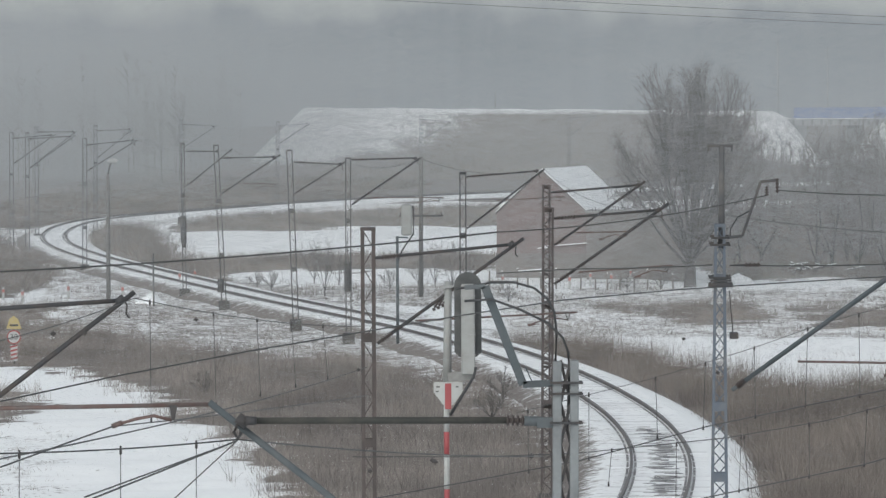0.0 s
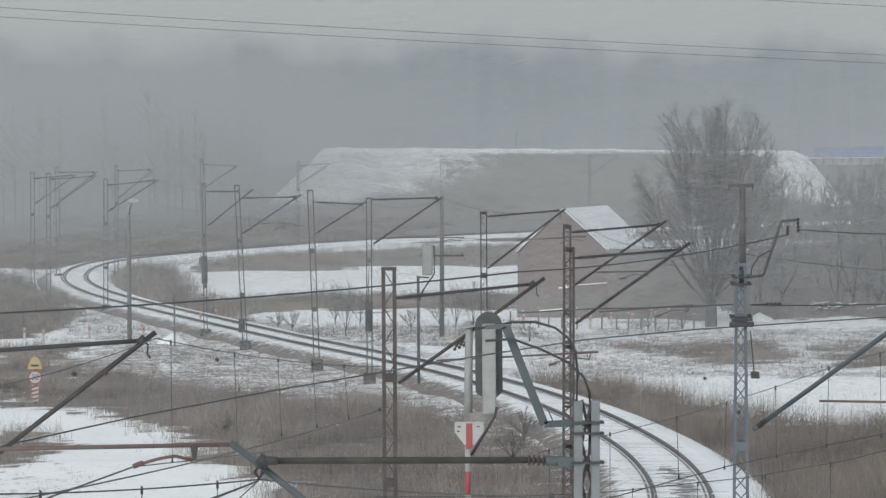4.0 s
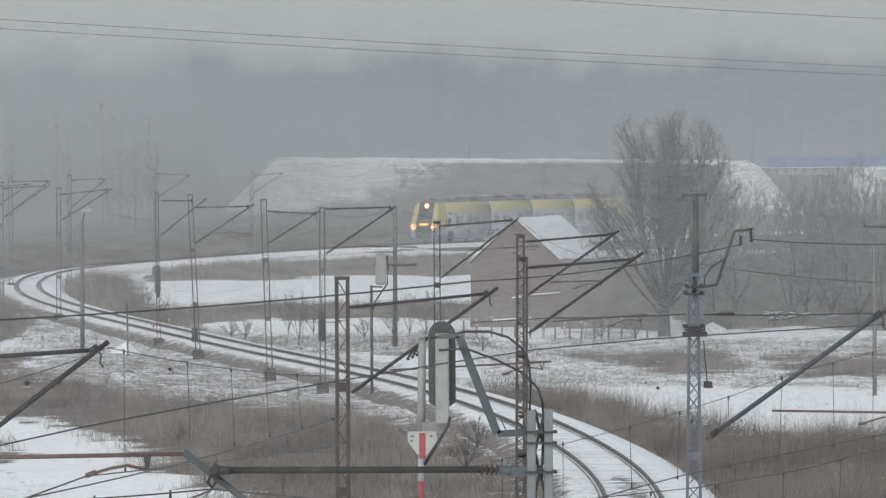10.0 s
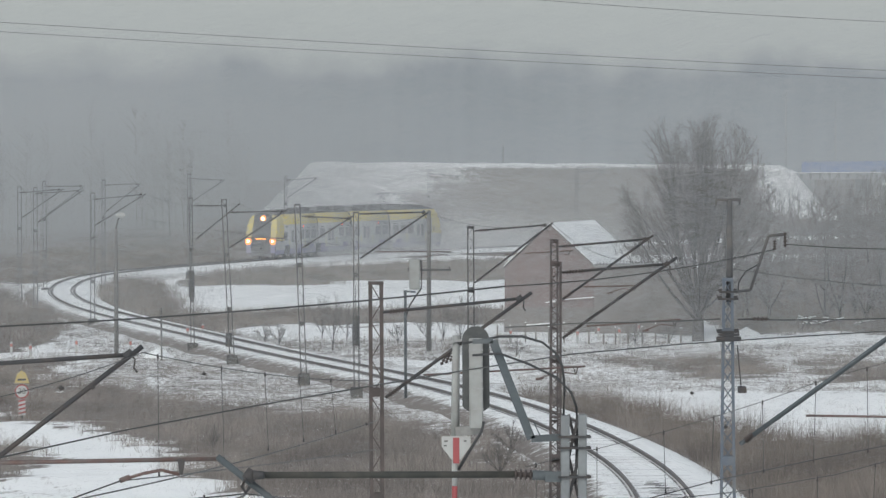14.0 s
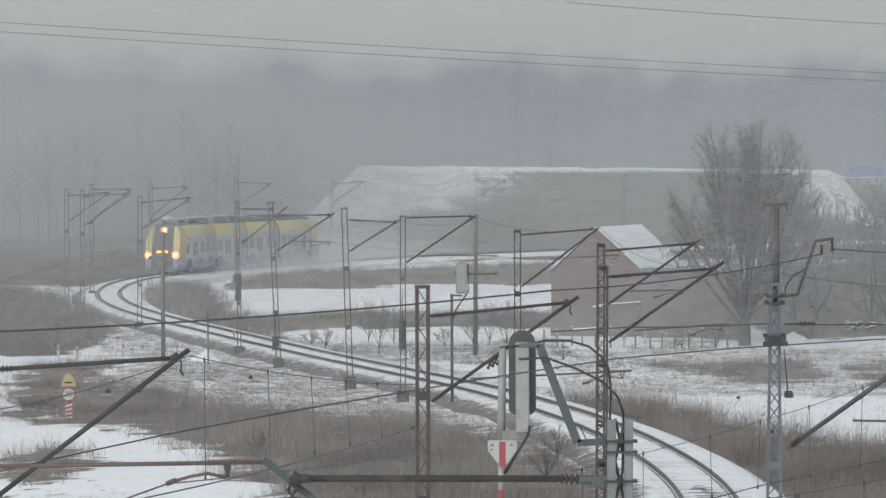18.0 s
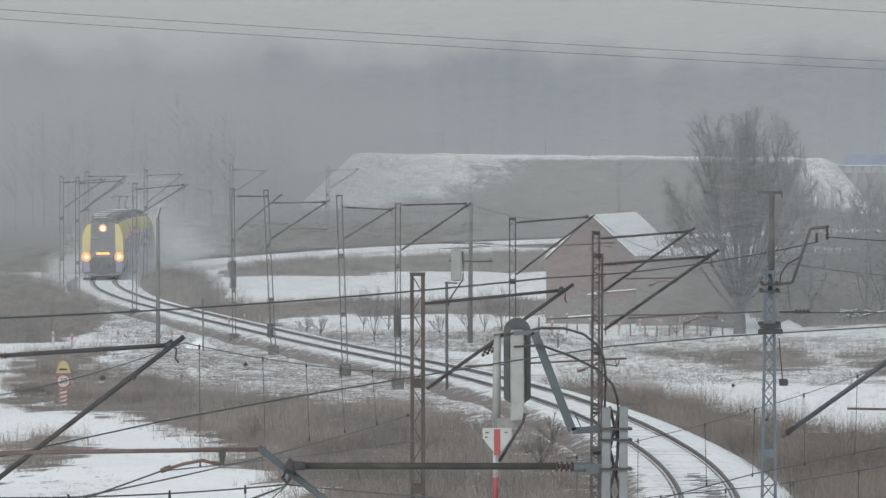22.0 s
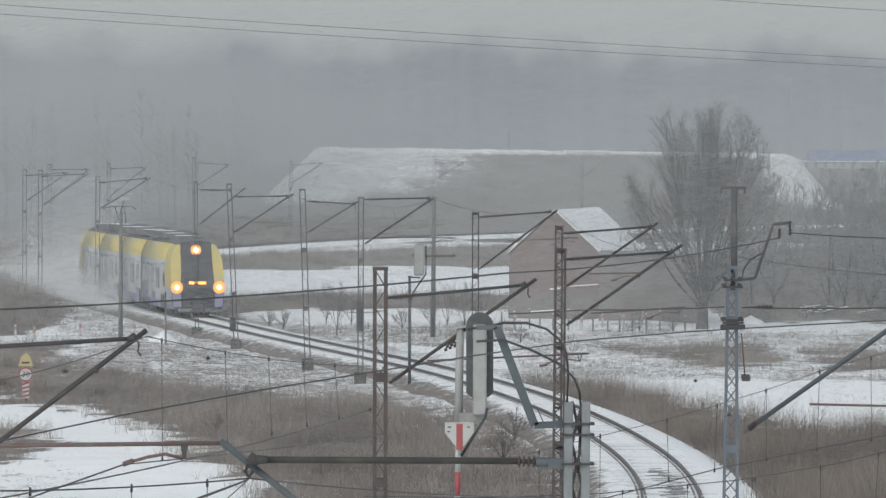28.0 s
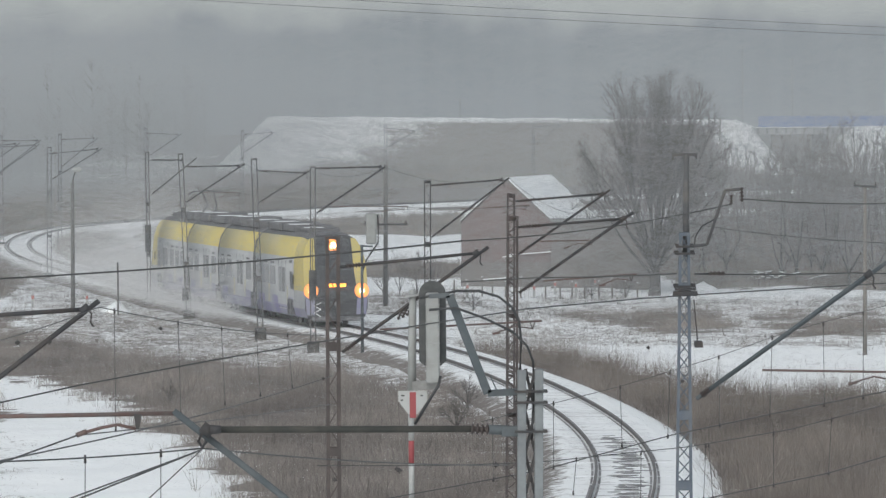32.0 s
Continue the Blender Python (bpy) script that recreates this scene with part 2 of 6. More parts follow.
# ---- the line of the track, in plan ----
LINE = [(-2.5, 62), (2.2, 80), (4.6, 94), (6.2, 108), (6.95, 119), (7.05, 130), (6.4, 143), (4.75, 160), (1.6, 179), (-1.7, 193), (-5.9, 210), (-12.2, 238), (-17.8, 264),
        (-21.6, 288), (-23.6, 311), (-23.7, 332), (-21.9, 348), (-17.3, 364), (-9.6, 387), (-3, 402), (9, 422), (25, 445), (43, 466), (64, 486), (95, 508), (140, 530), (190, 546), (245, 554)]


def line_points():
    """Points one metre apart on a smooth line through LINE."""
    p = np.array(LINE, float)
    out = []
    for i in range(len(p) - 1):
        a, b, c, d = p[max(i - 1, 0)], p[i], p[i + 1], p[min(i + 2, len(p) - 1)]
        for u in np.linspace(0, 1, 40, endpoint=False):
            out.append(0.5 * (2 * b + (c - a) * u + (2 * a - 5 * b + 4 * c - d) * u * u + (3 * b - a - 3 * c + d) * u ** 3))
    c = np.array(out)
    s = np.r_[0, np.cumsum(np.hypot(*np.diff(c, axis=0).T))]
    g = np.arange(0, s[-1], 1.0)
    q = np.c_[np.interp(g, s, c[:, 0]), np.interp(g, s, c[:, 1])]
    k = np.hanning(31)
    k /= k.sum()
    q = np.pad(q, ((15, 15), (0, 0)), mode="reflect", reflect_type="odd")
    return np.c_[np.convolve(q[:, 0], k, "valid"), np.convolve(q[:, 1], k, "valid")]


TRACK = line_points()
RAIL_TOP = 0.42


def on_track(s):
    """Place and direction on the track, s metres along it."""
    i = min(max(s, 0), len(TRACK) - 2.001)
    k, u = int(i), i - int(i)
    a, b = TRACK[k], TRACK[k + 1]
    d = TRACK[min(k + 2, len(TRACK) - 1)] - TRACK[max(k - 1, 0)]
    d = d / np.hypot(*d)
    return a + (b - a) * u, d


# ---- ground: one snowy sheet with brown growth, a road bank and a bed for the track ----
# stretches of dry growth: outline in plan, how much of the snow they hide, height of the growth, which growth
ZONES = [
    ([(-15.5, 196.5), (-13.0, 187.9), (-10.5, 180.1), (-8.9, 175.9), (-7.6, 172.0), (-5.8, 169.6), (-3.9, 166.6), (-2.2, 169.2), (-1.4, 166.3), (-0.1, 162.8), (1.0, 157.8), (1.6, 148.9), (2.6, 143.4), (3.0, 138.4), (4.0, 130.4), (3.5, 110.1), (3.2, 102.0), (-2.3, 102.4), (-2.7, 110.6), (-3.2, 119.3), (-4.5, 130.1), (-6.2, 138.1), (-8.1, 151.3), (-9.6, 154.4), (-11.8, 167.5), (-12.4, 160.8), (-14.0, 173.1)], 0.95, 0.55, "grass"),
    ([(-13.7, 187.2), (-10.1, 173.8), (-7.3, 165.2), (-3.7, 161.5), (-1.3, 161.3), (0.9, 151.8), (2.5, 138.5), (3.6, 128.3), (3.0, 102.0), (-2.1, 102.3), (-3.0, 117.5), (-4.3, 130.0), (-6.0, 139.3), (-7.9, 152.7), (-9.6, 156.8), (-11.8, 169.2)], 0.5, 0.7, "brush"),
    ([(8.3, 158), (11.5, 150), (17.5, 146), (12.3, 101), (8.6, 102), (9.4, 127)], 0.45, 0.75, "brush"),
    ([(-36.5, 323), (-32.6, 320), (-28, 307), (-22.9, 272), (-19.4, 246), (-18.5, 229), (-24.7, 219)], 0.5, 1.3, "brush"),
    ([(-20.9, 305), (-20.6, 330), (-17.7, 318), (-15.4, 287), (-12.2, 259), (-12.6, 248), (-16.6, 267)], 0.5, 1.2, "brush"),
    ([(-13.5, 214.5), (-10.2, 217.0), (-7.4, 208.1), (-4.5, 194.1), (-2.5, 188.4), (-0.1, 178.4), (1.3, 166.0), (1.8, 150.3), (1.0, 157.8), (-0.1, 162.8), (-1.4, 166.3), (-2.2, 169.2), (-3.9, 166.6), (-5.8, 169.6), (-8.9, 175.9), (-10.5, 180.1), (-13.0, 187.9), (-15.5, 196.5)], 0.5, 0.22, "grass"),
    ([(1.7, 162.6), (2.9, 160.8), (4.2, 150.0), (4.9, 139.4), (5.2, 128.2), (5.1, 118.6), (4.9, 110.0), (4.6, 100), (3.3, 100), (3.5, 110.1), (4.1, 132.5), (3.1, 142.1), (2.7, 147.4), (1.6, 153.2)], 0.6, 0.55, "reed"),
    ([(-20.1, 209.9), (-16.5, 209.4), (-14.4, 178.9), (-12.4, 160.8), (-13.9, 164.3), (-16.1, 167.9)], 0.72, 0.6, "reed"),
    ([(-18.9, 244.6), (-17.5, 252.0), (-12.6, 226.5), (-10.2, 217.0), (-13.5, 214.5), (-14.0, 201.2), (-16.5, 209.4)], 0.4, 0.28, "grass"),
    ([(12.8, 210.8), (16.5, 207.5), (15.4, 191.6), (11.6, 190.7)], 0.72, 0.5, "grass"),
    ([(9.4, 211.3), (12.3, 208.1), (11.8, 197.8), (8.9, 200.2)], 0.62, 0.4, "grass"),
    ([(18.6, 204.6), (23.6, 201.3), (21.7, 184.9), (17.3, 190.0)], 0.68, 0.5, "grass"),
    ([(8.5, 229.8), (13.0, 232.5), (13.1, 224.6), (8.2, 222.8)], 0.45, 0.35, "grass"),
    ([(-11.8, 134.0), (-9.7, 131.6), (-8.3, 114.6), (-9.0, 108), (-11, 108)], 0.3, 0.14, "grass"),
    ([(-14.657, 149.156), (-12.827, 151.781), (-11.597, 143.534), (-11.499, 133.958), (-13.189, 134.112)], 0.7, 0.6, "grass"),
    ([(3.672, 179.977), (6.574, 178.016), (8.725, 167.966), (10.591, 155.247), (12.929, 148.583), (17.652, 147.546), (12.271, 102.623), (8.17, 102.925), (8.847, 113.19), (8.873, 127.824), (7.919, 145.535), (6.184, 162.072)], 0.93, 1.0, "reed"),
    ([(-36.525, 323.564), (-32.594, 320.232), (-28.135, 307.283), (-22.735, 272.316), (-19.202, 246.092), (-18.293, 229.22), (-19.377, 220.027), (-24.757, 219.012)], 1.0, 0.95, "grass"),
    ([(-21.094, 304.759), (-20.997, 333.585), (-17.733, 319.735), (-15.593, 287.475), (-12.122, 259.153), (-9.029, 237.257), (-12.46, 246.52), (-16.811, 266.805)], 0.95, 0.9, "grass"),
    ([(-15.99, 342.389), (-12.647, 356.782), (-2.947, 371.004), (8.483, 384.319), (7.759, 332.982), (-2.627, 329.695), (-11.386, 320.98), (-16.119, 319.406)], 0.85, 0.6, "grass"),
    ([(-12.443, 266.054), (-3.559, 273.564), (6.662, 271.751), (6.194, 252.826), (-1.992, 247.881), (-10.73, 249.294)], 0.75, 0.5, "grass"),
    ([(-8.924, 234.472), (-0.126, 229.114), (5.753, 234.972), (5.253, 214.746), (-0.121, 209.846), (-6.523, 222.421)], 0.48, 0.35, "grass"),
    ([(4.849, 220.763), (13.253, 222.627), (26.784, 223.779), (21.378, 178.649), (13.385, 179.618), (4.494, 184.04)], 0.42, 0.26, "grass"),
    ([(21.35, 327.316), (32.057, 367.825), (43.705, 365.028), (27.166, 226.963), (23.109, 237.915), (17.781, 234.498), (16.578, 249.519)], 1.0, 1.0, "grass"),
    ([(-57, 588), (-18.9, 574), (4, 470), (-7.5, 404), (-14.5, 388), (-20.5, 368), (-25.5, 350), (-27.5, 335), (-37.6, 333)], 0.9, 0.6, "reed"),
    ([(4.515, 184.893), (11.151, 179.889), (20.909, 174.732), (18.123, 151.475), (10.802, 158.332), (6.515, 176.441)], 0.1, 0.2, "grass"),
    ([(-12, 561), (-2, 561), (12, 576), (-12, 576)], 0.26, 0.4, "grass"),
    ([(-6, 561), (44, 561), (42, 576), (12, 576), (6, 569)], 0.5, 0.4, "grass"),
    ([(-24, 498), (46, 500), (47, 556), (-24, 556)], 0.62, 1.5, "grass"),
    ([(-6, 540), (10, 545), (14, 558), (-8, 558)], 0.9, 2.6, "grass"),
    ([(14, 545), (30, 548), (34, 560), (12, 560)], 0.8, 2.2, "grass"),
]


def inside(x, y, poly):
    """For arrays of points: which lie inside the outline."""
    r = np.zeros(len(x), bool)
    x, y = x + 0.7 * hills(x, y, 6.0, 15) + 0.35 * hills(x, y, 1.6, 16), y + 2.2 * hills(x, y, 7.0, 17) + 1.1 * hills(x, y, 2.0, 18)
    for (ax, ay), (bx, by) in zip(poly, poly[1:] + poly[:1]):
        c = ((ay > y) != (by > y)) & (x < (bx - ax) * (y - ay) / ((by - ay) or 1e-9) + ax)
        r ^= c
    return r


def hills(x, y, scale, seed):
    """A cheap smooth noise for arrays, about -1 to 1."""
    g = np.random.RandomState(seed)
    v = np.zeros(len(x))
    for k in range(7):
        a, f, p = g.uniform(0, 6.3), g.uniform(0.6, 2.2) / scale, g.uniform(0, 6.3)
        v += np.sin((x * np.cos(a) + y * np.sin(a)) * f * 6.3 + p)
    return v / 3.0


def off_track(x, y):
    d = np.full(len(x), 1e9)
    for p in TRACK[::2]:
        d = np.minimum(d, (x - p[0]) ** 2 + (y - p[1]) ** 2)
    return np.sqrt(d)


def bank(x, y):
    """Height of the road bank that crosses behind the line."""
    rise = np.clip((y - 560) / 17.0, 0, 1) * np.clip((607 - y) / 17.0, 0, 1)
    ends = np.clip((x + 20.0) / 8.0, 0, 1)
    gap = np.clip((np.abs(x - 56.0) - 1.2) / 5.4, 0, 1)
    return (7.5 - 0.013 * x) * rise * ends * gap


def height(x, y, d):
    z = 0.10 * hills(x, y, 14, 1) + 0.05 * hills(x, y, 3.5, 2)
    z *= np.clip((d - 1.5) / 4, 0, 1)
    z -= 0.12 * np.exp(-((d - 4.5) / 1.5) ** 2)
    return z + bank(x, y) - 0.12 * (d < 1.4)


def ground():
    ys = [-1500, -300, -60, 0, 30, 50]
    y = 60.0
    while y < 700:
        ys.append(y)
        y += max(0.5, y * 0.0042)
    ys += [720, 760, 820, 900, 1000, 1300, 2000, 4000]
    xs = [-3000, -900, -300, -140] + list(np.arange(-90, -34, 2.0)) + list(np.arange(-34, 34, 0.55)) + list(np.arange(34, 110, 2.0)) + [140, 300, 900, 3000]
    gx, gy = np.meshgrid(np.array(xs), np.array(ys))
    x, y = gx.ravel(), gy.ravel()
    d = off_track(x, y)
    z = height(x, y, d)
    nx = len(xs)
    faces = [(r * nx + c, r * nx + c + 1, (r + 1) * nx + c + 1, (r + 1) * nx + c) for r in range(len(ys) - 1) for c in range(nx - 1)]
    ob = mesh_of("ground", np.c_[x, y, z].tolist(), faces, M_GROUND, None, True)
    cover = np.full(len(x), 0.06) + 0.1 * np.clip(hills(x, y, 9.0, 41), 0, 1)
    for poly, amount, _, _ in ZONES:
        cover = np.where(inside(x, y, poly), np.maximum(cover, amount * 0.8), cover)
    cover = np.where((y > 400) & (cover < 0.5), 0.72, cover)
    cover = np.where((y > 556) & (y < 720), 0.78, cover)
    slope = (y > 557) & (y < 579) & (bank(x, y) > 0.1)
    right = np.clip((x - 5 + 0.8 * (577 - y) + 3 * hills(x, y, 9.0, 43)) / 11.0, 0, 1) * np.clip((46 - x) / 3.0, 0, 1)
    cover = np.where(slope, 0.3 + 0.38 * right * (y < 576), cover)
    cover = np.where((y > 500) & (y < 557), 0.75, cover)
    cover = np.where((y > 576.5) & (y < 592) & (bank(x, y) > 6), 0.1, cover)
    cover = np.where((d < 5.0) & (y < 400), np.maximum(cover, 0.36), cover)
    cover = np.where(d < 2.1, 0.1, cover)
    at = ob.data.attributes.new("growth", "FLOAT", "POINT")
    at.data.foreach_set("value", cover)
    return tagged(ob, "snow-covered ground with brown dry grass showing through", "ground", kind="structure")


def ground_material():
    m = bpy.data.materials.new("snow_and_dry_growth")
    m.use_nodes = True
    n, l = m.node_tree.nodes, m.node_tree.links
    b = n["Principled BSDF"]
    b.inputs["Roughness"].default_value = 0.85
    at = n.new("ShaderNodeAttribute")
    at.attribute_name = "growth"
    geo = n.new("ShaderNodeNewGeometry")
    noise_ = n.new("ShaderNodeTexNoise")
    noise_.inputs["Scale"].default_value, noise_.inputs["Detail"].default_value, noise_.inputs["Roughness"].default_value = 0.9, 9, 0.65
    l.new(geo.outputs["Position"], noise_.inputs["Vector"])
    fine = n.new("ShaderNodeTexNoise")
    fine.inputs["Scale"].default_value, fine.inputs["Detail"].default_value = 5, 6
    l.new(geo.outputs["Position"], fine.inputs["Vector"])
    mixn = n.new("ShaderNodeMath")
    mixn.operation = "MULTIPLY_ADD"
    mixn.inputs[1].default_value = 0.55
    l.new(fine.outputs["Fac"], mixn.inputs[0])
    half = n.new("ShaderNodeMath")
    half.operation = "MULTIPLY"
    half.inputs[1].default_value = 0.45
    l.new(noise_.outputs["Fac"], half.inputs[0])
    l.new(half.outputs[0], mixn.inputs[2])
    add = n.new("ShaderNodeMath")
    add.operation = "MULTIPLY_ADD"
    add.inputs[1].default_value = 0.62
    l.new(at.outputs["Fac"], add.inputs[0])
    l.new(mixn.outputs[0], add.inputs[2])
    ramp = n.new("ShaderNodeMapRange")
    ramp.inputs["From Min"].default_value, ramp.inputs["From Max"].default_value = 0.67, 0.82
    l.new(add.outputs[0], ramp.inputs["Value"])
    brown = n.new("ShaderNodeMix")
    brown.data_type = "RGBA"
    brown.inputs["A"].default_value, brown.inputs["B"].default_value = (0.22, 0.195, 0.178, 1), (0.13, 0.115, 0.107, 1)
    l.new(fine.outputs["Fac"], brown.inputs["Factor"])
    snow = n.new("ShaderNodeMix")
    snow.data_type = "RGBA"
    snow.inputs["A"].default_value, snow.inputs["B"].default_value = (0.75, 0.77, 0.778, 1), (0.88, 0.893, 0.89, 1)
    l.new(noise_.outputs["Fac"], snow.inputs["Factor"])
    mix = n.new("ShaderNodeMix")
    mix.data_type = "RGBA"
    l.new(ramp.outputs[0], mix.inputs["Factor"])
    l.new(snow.outputs["Result"], mix.inputs["A"])
    l.new(brown.outputs["Result"], mix.inputs["B"])
    l.new(mix.outputs["Result"], b.inputs["Base Color"])
    bu = n.new("ShaderNodeBump")
    bu.inputs["Strength"].default_value, bu.inputs["Distance"].default_value = 0.5, 0.08
    l.new(mixn.outputs[0], bu.inputs["Height"])
    l.new(bu.outputs[0], b.inputs["Normal"])
    return m


M_GROUND = ground_material()
ground()


# ---- distance: a pale wood with the mist painted into its glow, far behind everything ----
def backdrop():
    m = bpy.data.materials.new("painted_misty_distance")
    m.use_nodes = True
    n, l = m.node_tree.nodes, m.node_tree.links
    n.remove(n["Principled BSDF"])
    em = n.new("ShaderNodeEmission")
    geo = n.new("ShaderNodeNewGeometry")
    sep = n.new("ShaderNodeSeparateXYZ")
    l.new(geo.outputs["Position"], sep.inputs[0])
    stretch = n.new("ShaderNodeMapping")
    stretch.inputs["Scale"].default_value = (0.3, 0.3, 0.012)
    l.new(geo.outputs["Position"], stretch.inputs["Vector"])
    trunks = n.new("ShaderNodeTexNoise")
    trunks.inputs["Scale"].default_value, trunks.inputs["Detail"].default_value = 1.0, 5
    l.new(stretch.outputs[0], trunks.inputs["Vector"])
    clump = n.new("ShaderNodeTexNoise")
    clump.inputs["Scale"].default_value, clump.inputs["Detail"].default_value = 0.045, 9
    l.new(geo.outputs["Position"], clump.inputs["Vector"])
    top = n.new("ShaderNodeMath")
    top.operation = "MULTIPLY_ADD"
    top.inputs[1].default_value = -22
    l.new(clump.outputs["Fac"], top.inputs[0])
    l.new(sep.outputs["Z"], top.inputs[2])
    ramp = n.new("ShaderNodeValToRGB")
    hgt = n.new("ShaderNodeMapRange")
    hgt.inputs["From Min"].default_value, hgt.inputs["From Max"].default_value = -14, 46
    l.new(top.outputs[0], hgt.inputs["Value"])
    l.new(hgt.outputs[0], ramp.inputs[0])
    # Mist and sky brightness are set by height in this emission ramp.
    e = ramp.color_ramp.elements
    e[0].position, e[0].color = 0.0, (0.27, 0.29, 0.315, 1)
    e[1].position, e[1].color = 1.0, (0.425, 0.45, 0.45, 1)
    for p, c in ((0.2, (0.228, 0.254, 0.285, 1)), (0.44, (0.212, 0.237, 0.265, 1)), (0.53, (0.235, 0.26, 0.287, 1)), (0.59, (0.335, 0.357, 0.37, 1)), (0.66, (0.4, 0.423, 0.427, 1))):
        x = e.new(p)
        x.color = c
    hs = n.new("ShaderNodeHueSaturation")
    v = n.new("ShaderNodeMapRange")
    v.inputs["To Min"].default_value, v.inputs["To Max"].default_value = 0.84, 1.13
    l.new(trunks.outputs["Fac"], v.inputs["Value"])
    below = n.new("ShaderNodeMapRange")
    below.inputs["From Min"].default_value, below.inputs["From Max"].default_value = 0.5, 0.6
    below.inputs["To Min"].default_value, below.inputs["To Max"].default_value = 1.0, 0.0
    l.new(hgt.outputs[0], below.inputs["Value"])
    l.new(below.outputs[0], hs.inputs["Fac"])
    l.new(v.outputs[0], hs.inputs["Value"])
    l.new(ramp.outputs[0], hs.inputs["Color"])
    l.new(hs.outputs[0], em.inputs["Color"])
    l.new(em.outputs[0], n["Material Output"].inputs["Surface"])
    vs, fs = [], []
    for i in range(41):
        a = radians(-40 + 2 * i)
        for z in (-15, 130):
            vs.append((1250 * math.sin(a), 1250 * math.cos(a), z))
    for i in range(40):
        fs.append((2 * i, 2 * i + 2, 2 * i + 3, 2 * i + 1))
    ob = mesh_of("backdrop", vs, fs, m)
    return tagged(ob, "glowing backdrop of a distant bare wood with painted mist", "forest", kind="structure")


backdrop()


# ---- dry growth standing on the ground ----
def growth(name, label, kinds, material, per_m2, width, seed):
    g = np.random.RandomState(seed)
    allv = []
    for poly, amount, tall, which in ZONES:
        if which not in kinds:
            continue
        p = np.array(poly)
        lo, hi = p.min(0), p.max(0)
        lo, hi = np.maximum(lo, (-34, 70)), np.minimum(hi, (52, 578))
        area = np.prod(np.maximum(hi - lo, 0))
        mean_y = p[:, 1].mean()
        dens = per_m2 * min(1.0, (130.0 / mean_y) ** 1.2) * amount
        k = int(min(area * dens, 90000))
        x, y = g.uniform(lo[0], hi[0], k), g.uniform(lo[1], hi[1], k)
        clump = 0.7 * hills(x, y, 5.0, 5) + 0.8 * hills(x, y, 1.3, 6)
        keep = inside(x + g.normal(0, 0.5, k), y + g.normal(0, 1.5, k), poly) & (clump > (0.9 - 2.1 * amount + g.normal(0, 0.4, k)))
        x, y, clump = x[keep], y[keep], clump[keep]
        d = off_track(x, y)
        keep = d > 2.25 + g.uniform(0, 0.9, len(x))
        x, y, d, clump = x[keep], y[keep], d[keep], clump[keep]
        z = height(x, y, d) - 0.05
        w = width * max(1.0, mean_y / 140.0)
        for b in range(9):
            h = tall * g.uniform(0.25, 1.1, len(x)) ** 1.3 * (0.9 + 0.45 * np.clip(clump, -1, 1))
            a = g.uniform(0, 6.28, len(x))
            bend = g.uniform(0.0, 1.25, len(x)) ** 1.5 * h
            bx, by = x + g.normal(0, 0.16, len(x)), y + g.normal(0, 0.16, len(x))
            ww = w * g.uniform(0.6, 1.5, len(x))
            v = np.stack([np.c_[bx - ww, by, z], np.c_[bx + ww, by, z], np.c_[bx + bend * np.cos(a), by + bend * np.sin(a), z + h]], 1)
            allv.append(v.reshape(-1, 3))
    ob = triangles(name, np.concatenate(allv), material)
    return tagged(ob, label, "dry grass", kind="stuff")


def triangles(name, v, material):
    """A mesh of loose triangles, three rows of v for each."""
    me = bpy.data.meshes.new(name)
    n = len(v) // 3
    me.vertices.add(3 * n)
    me.vertices.foreach_set("co", v.ravel())
    me.loops.add(3 * n)
    me.loops.foreach_set("vertex_index", np.arange(3 * n))
    me.polygons.add(n)
    me.polygons.foreach_set("loop_start", np.arange(0, 3 * n, 3))
    me.materials.append(material)
    me.update(calc_edges=True)
    return new(name, me)


growth("dry_grass", "dense brown winter grass and weeds above the snow", ("grass",), M_GRASS, 21.0, 0.005, 3)
growth("brush", "dark leafless brush in clumps among the dry grass", ("brush",), M_BRUSH, 14.0, 0.005, 6)
growth("dry_reeds", "tall straw-brown dry reeds beside the railway", ("reed",), M_REED, 20.0, 0.005, 4)


def snow_flecks():
    """Lumps of snow caught in the growth."""
    g = np.random.RandomState(14)
    out = []
    for poly, amount, tall, which in (ZONES[0], ZONES[5], ZONES[6], ZONES[7]):
        p = np.array(poly)
        lo, hi = np.maximum(p.min(0), (-30, 70)), np.minimum(p.max(0), (40, 260))
        k = int(np.prod(hi - lo) * 22)
        x, y = g.uniform(lo[0], hi[0], k), g.uniform(lo[1], hi[1], k)
        keep = inside(x, y, poly) & (hills(x, y, 2.5, 22) + 1.2 * hills(x, y, 9, 23) > 0.9)
        x, y = x[keep], y[keep]
        d = off_track(x, y)
        z = height(x, y, d) + tall * g.uniform(0.0, 0.75, len(x))
        s = g.uniform(0.005, 0.016, len(x))
        out.append(np.stack([np.c_[x - s, y, z], np.c_[x + s, y - s * 0.4, z + s * 0.2], np.c_[x + g.normal(0, 0.02, len(x)), y + s, z + s * 0.9]], 1).reshape(-1, 3))
    ob = triangles("snow_flecks", np.concatenate(out), M_SNOW)
    return tagged(ob, "small lumps of snow caught in dry grass", "snow", kind="stuff")


snow_flecks()


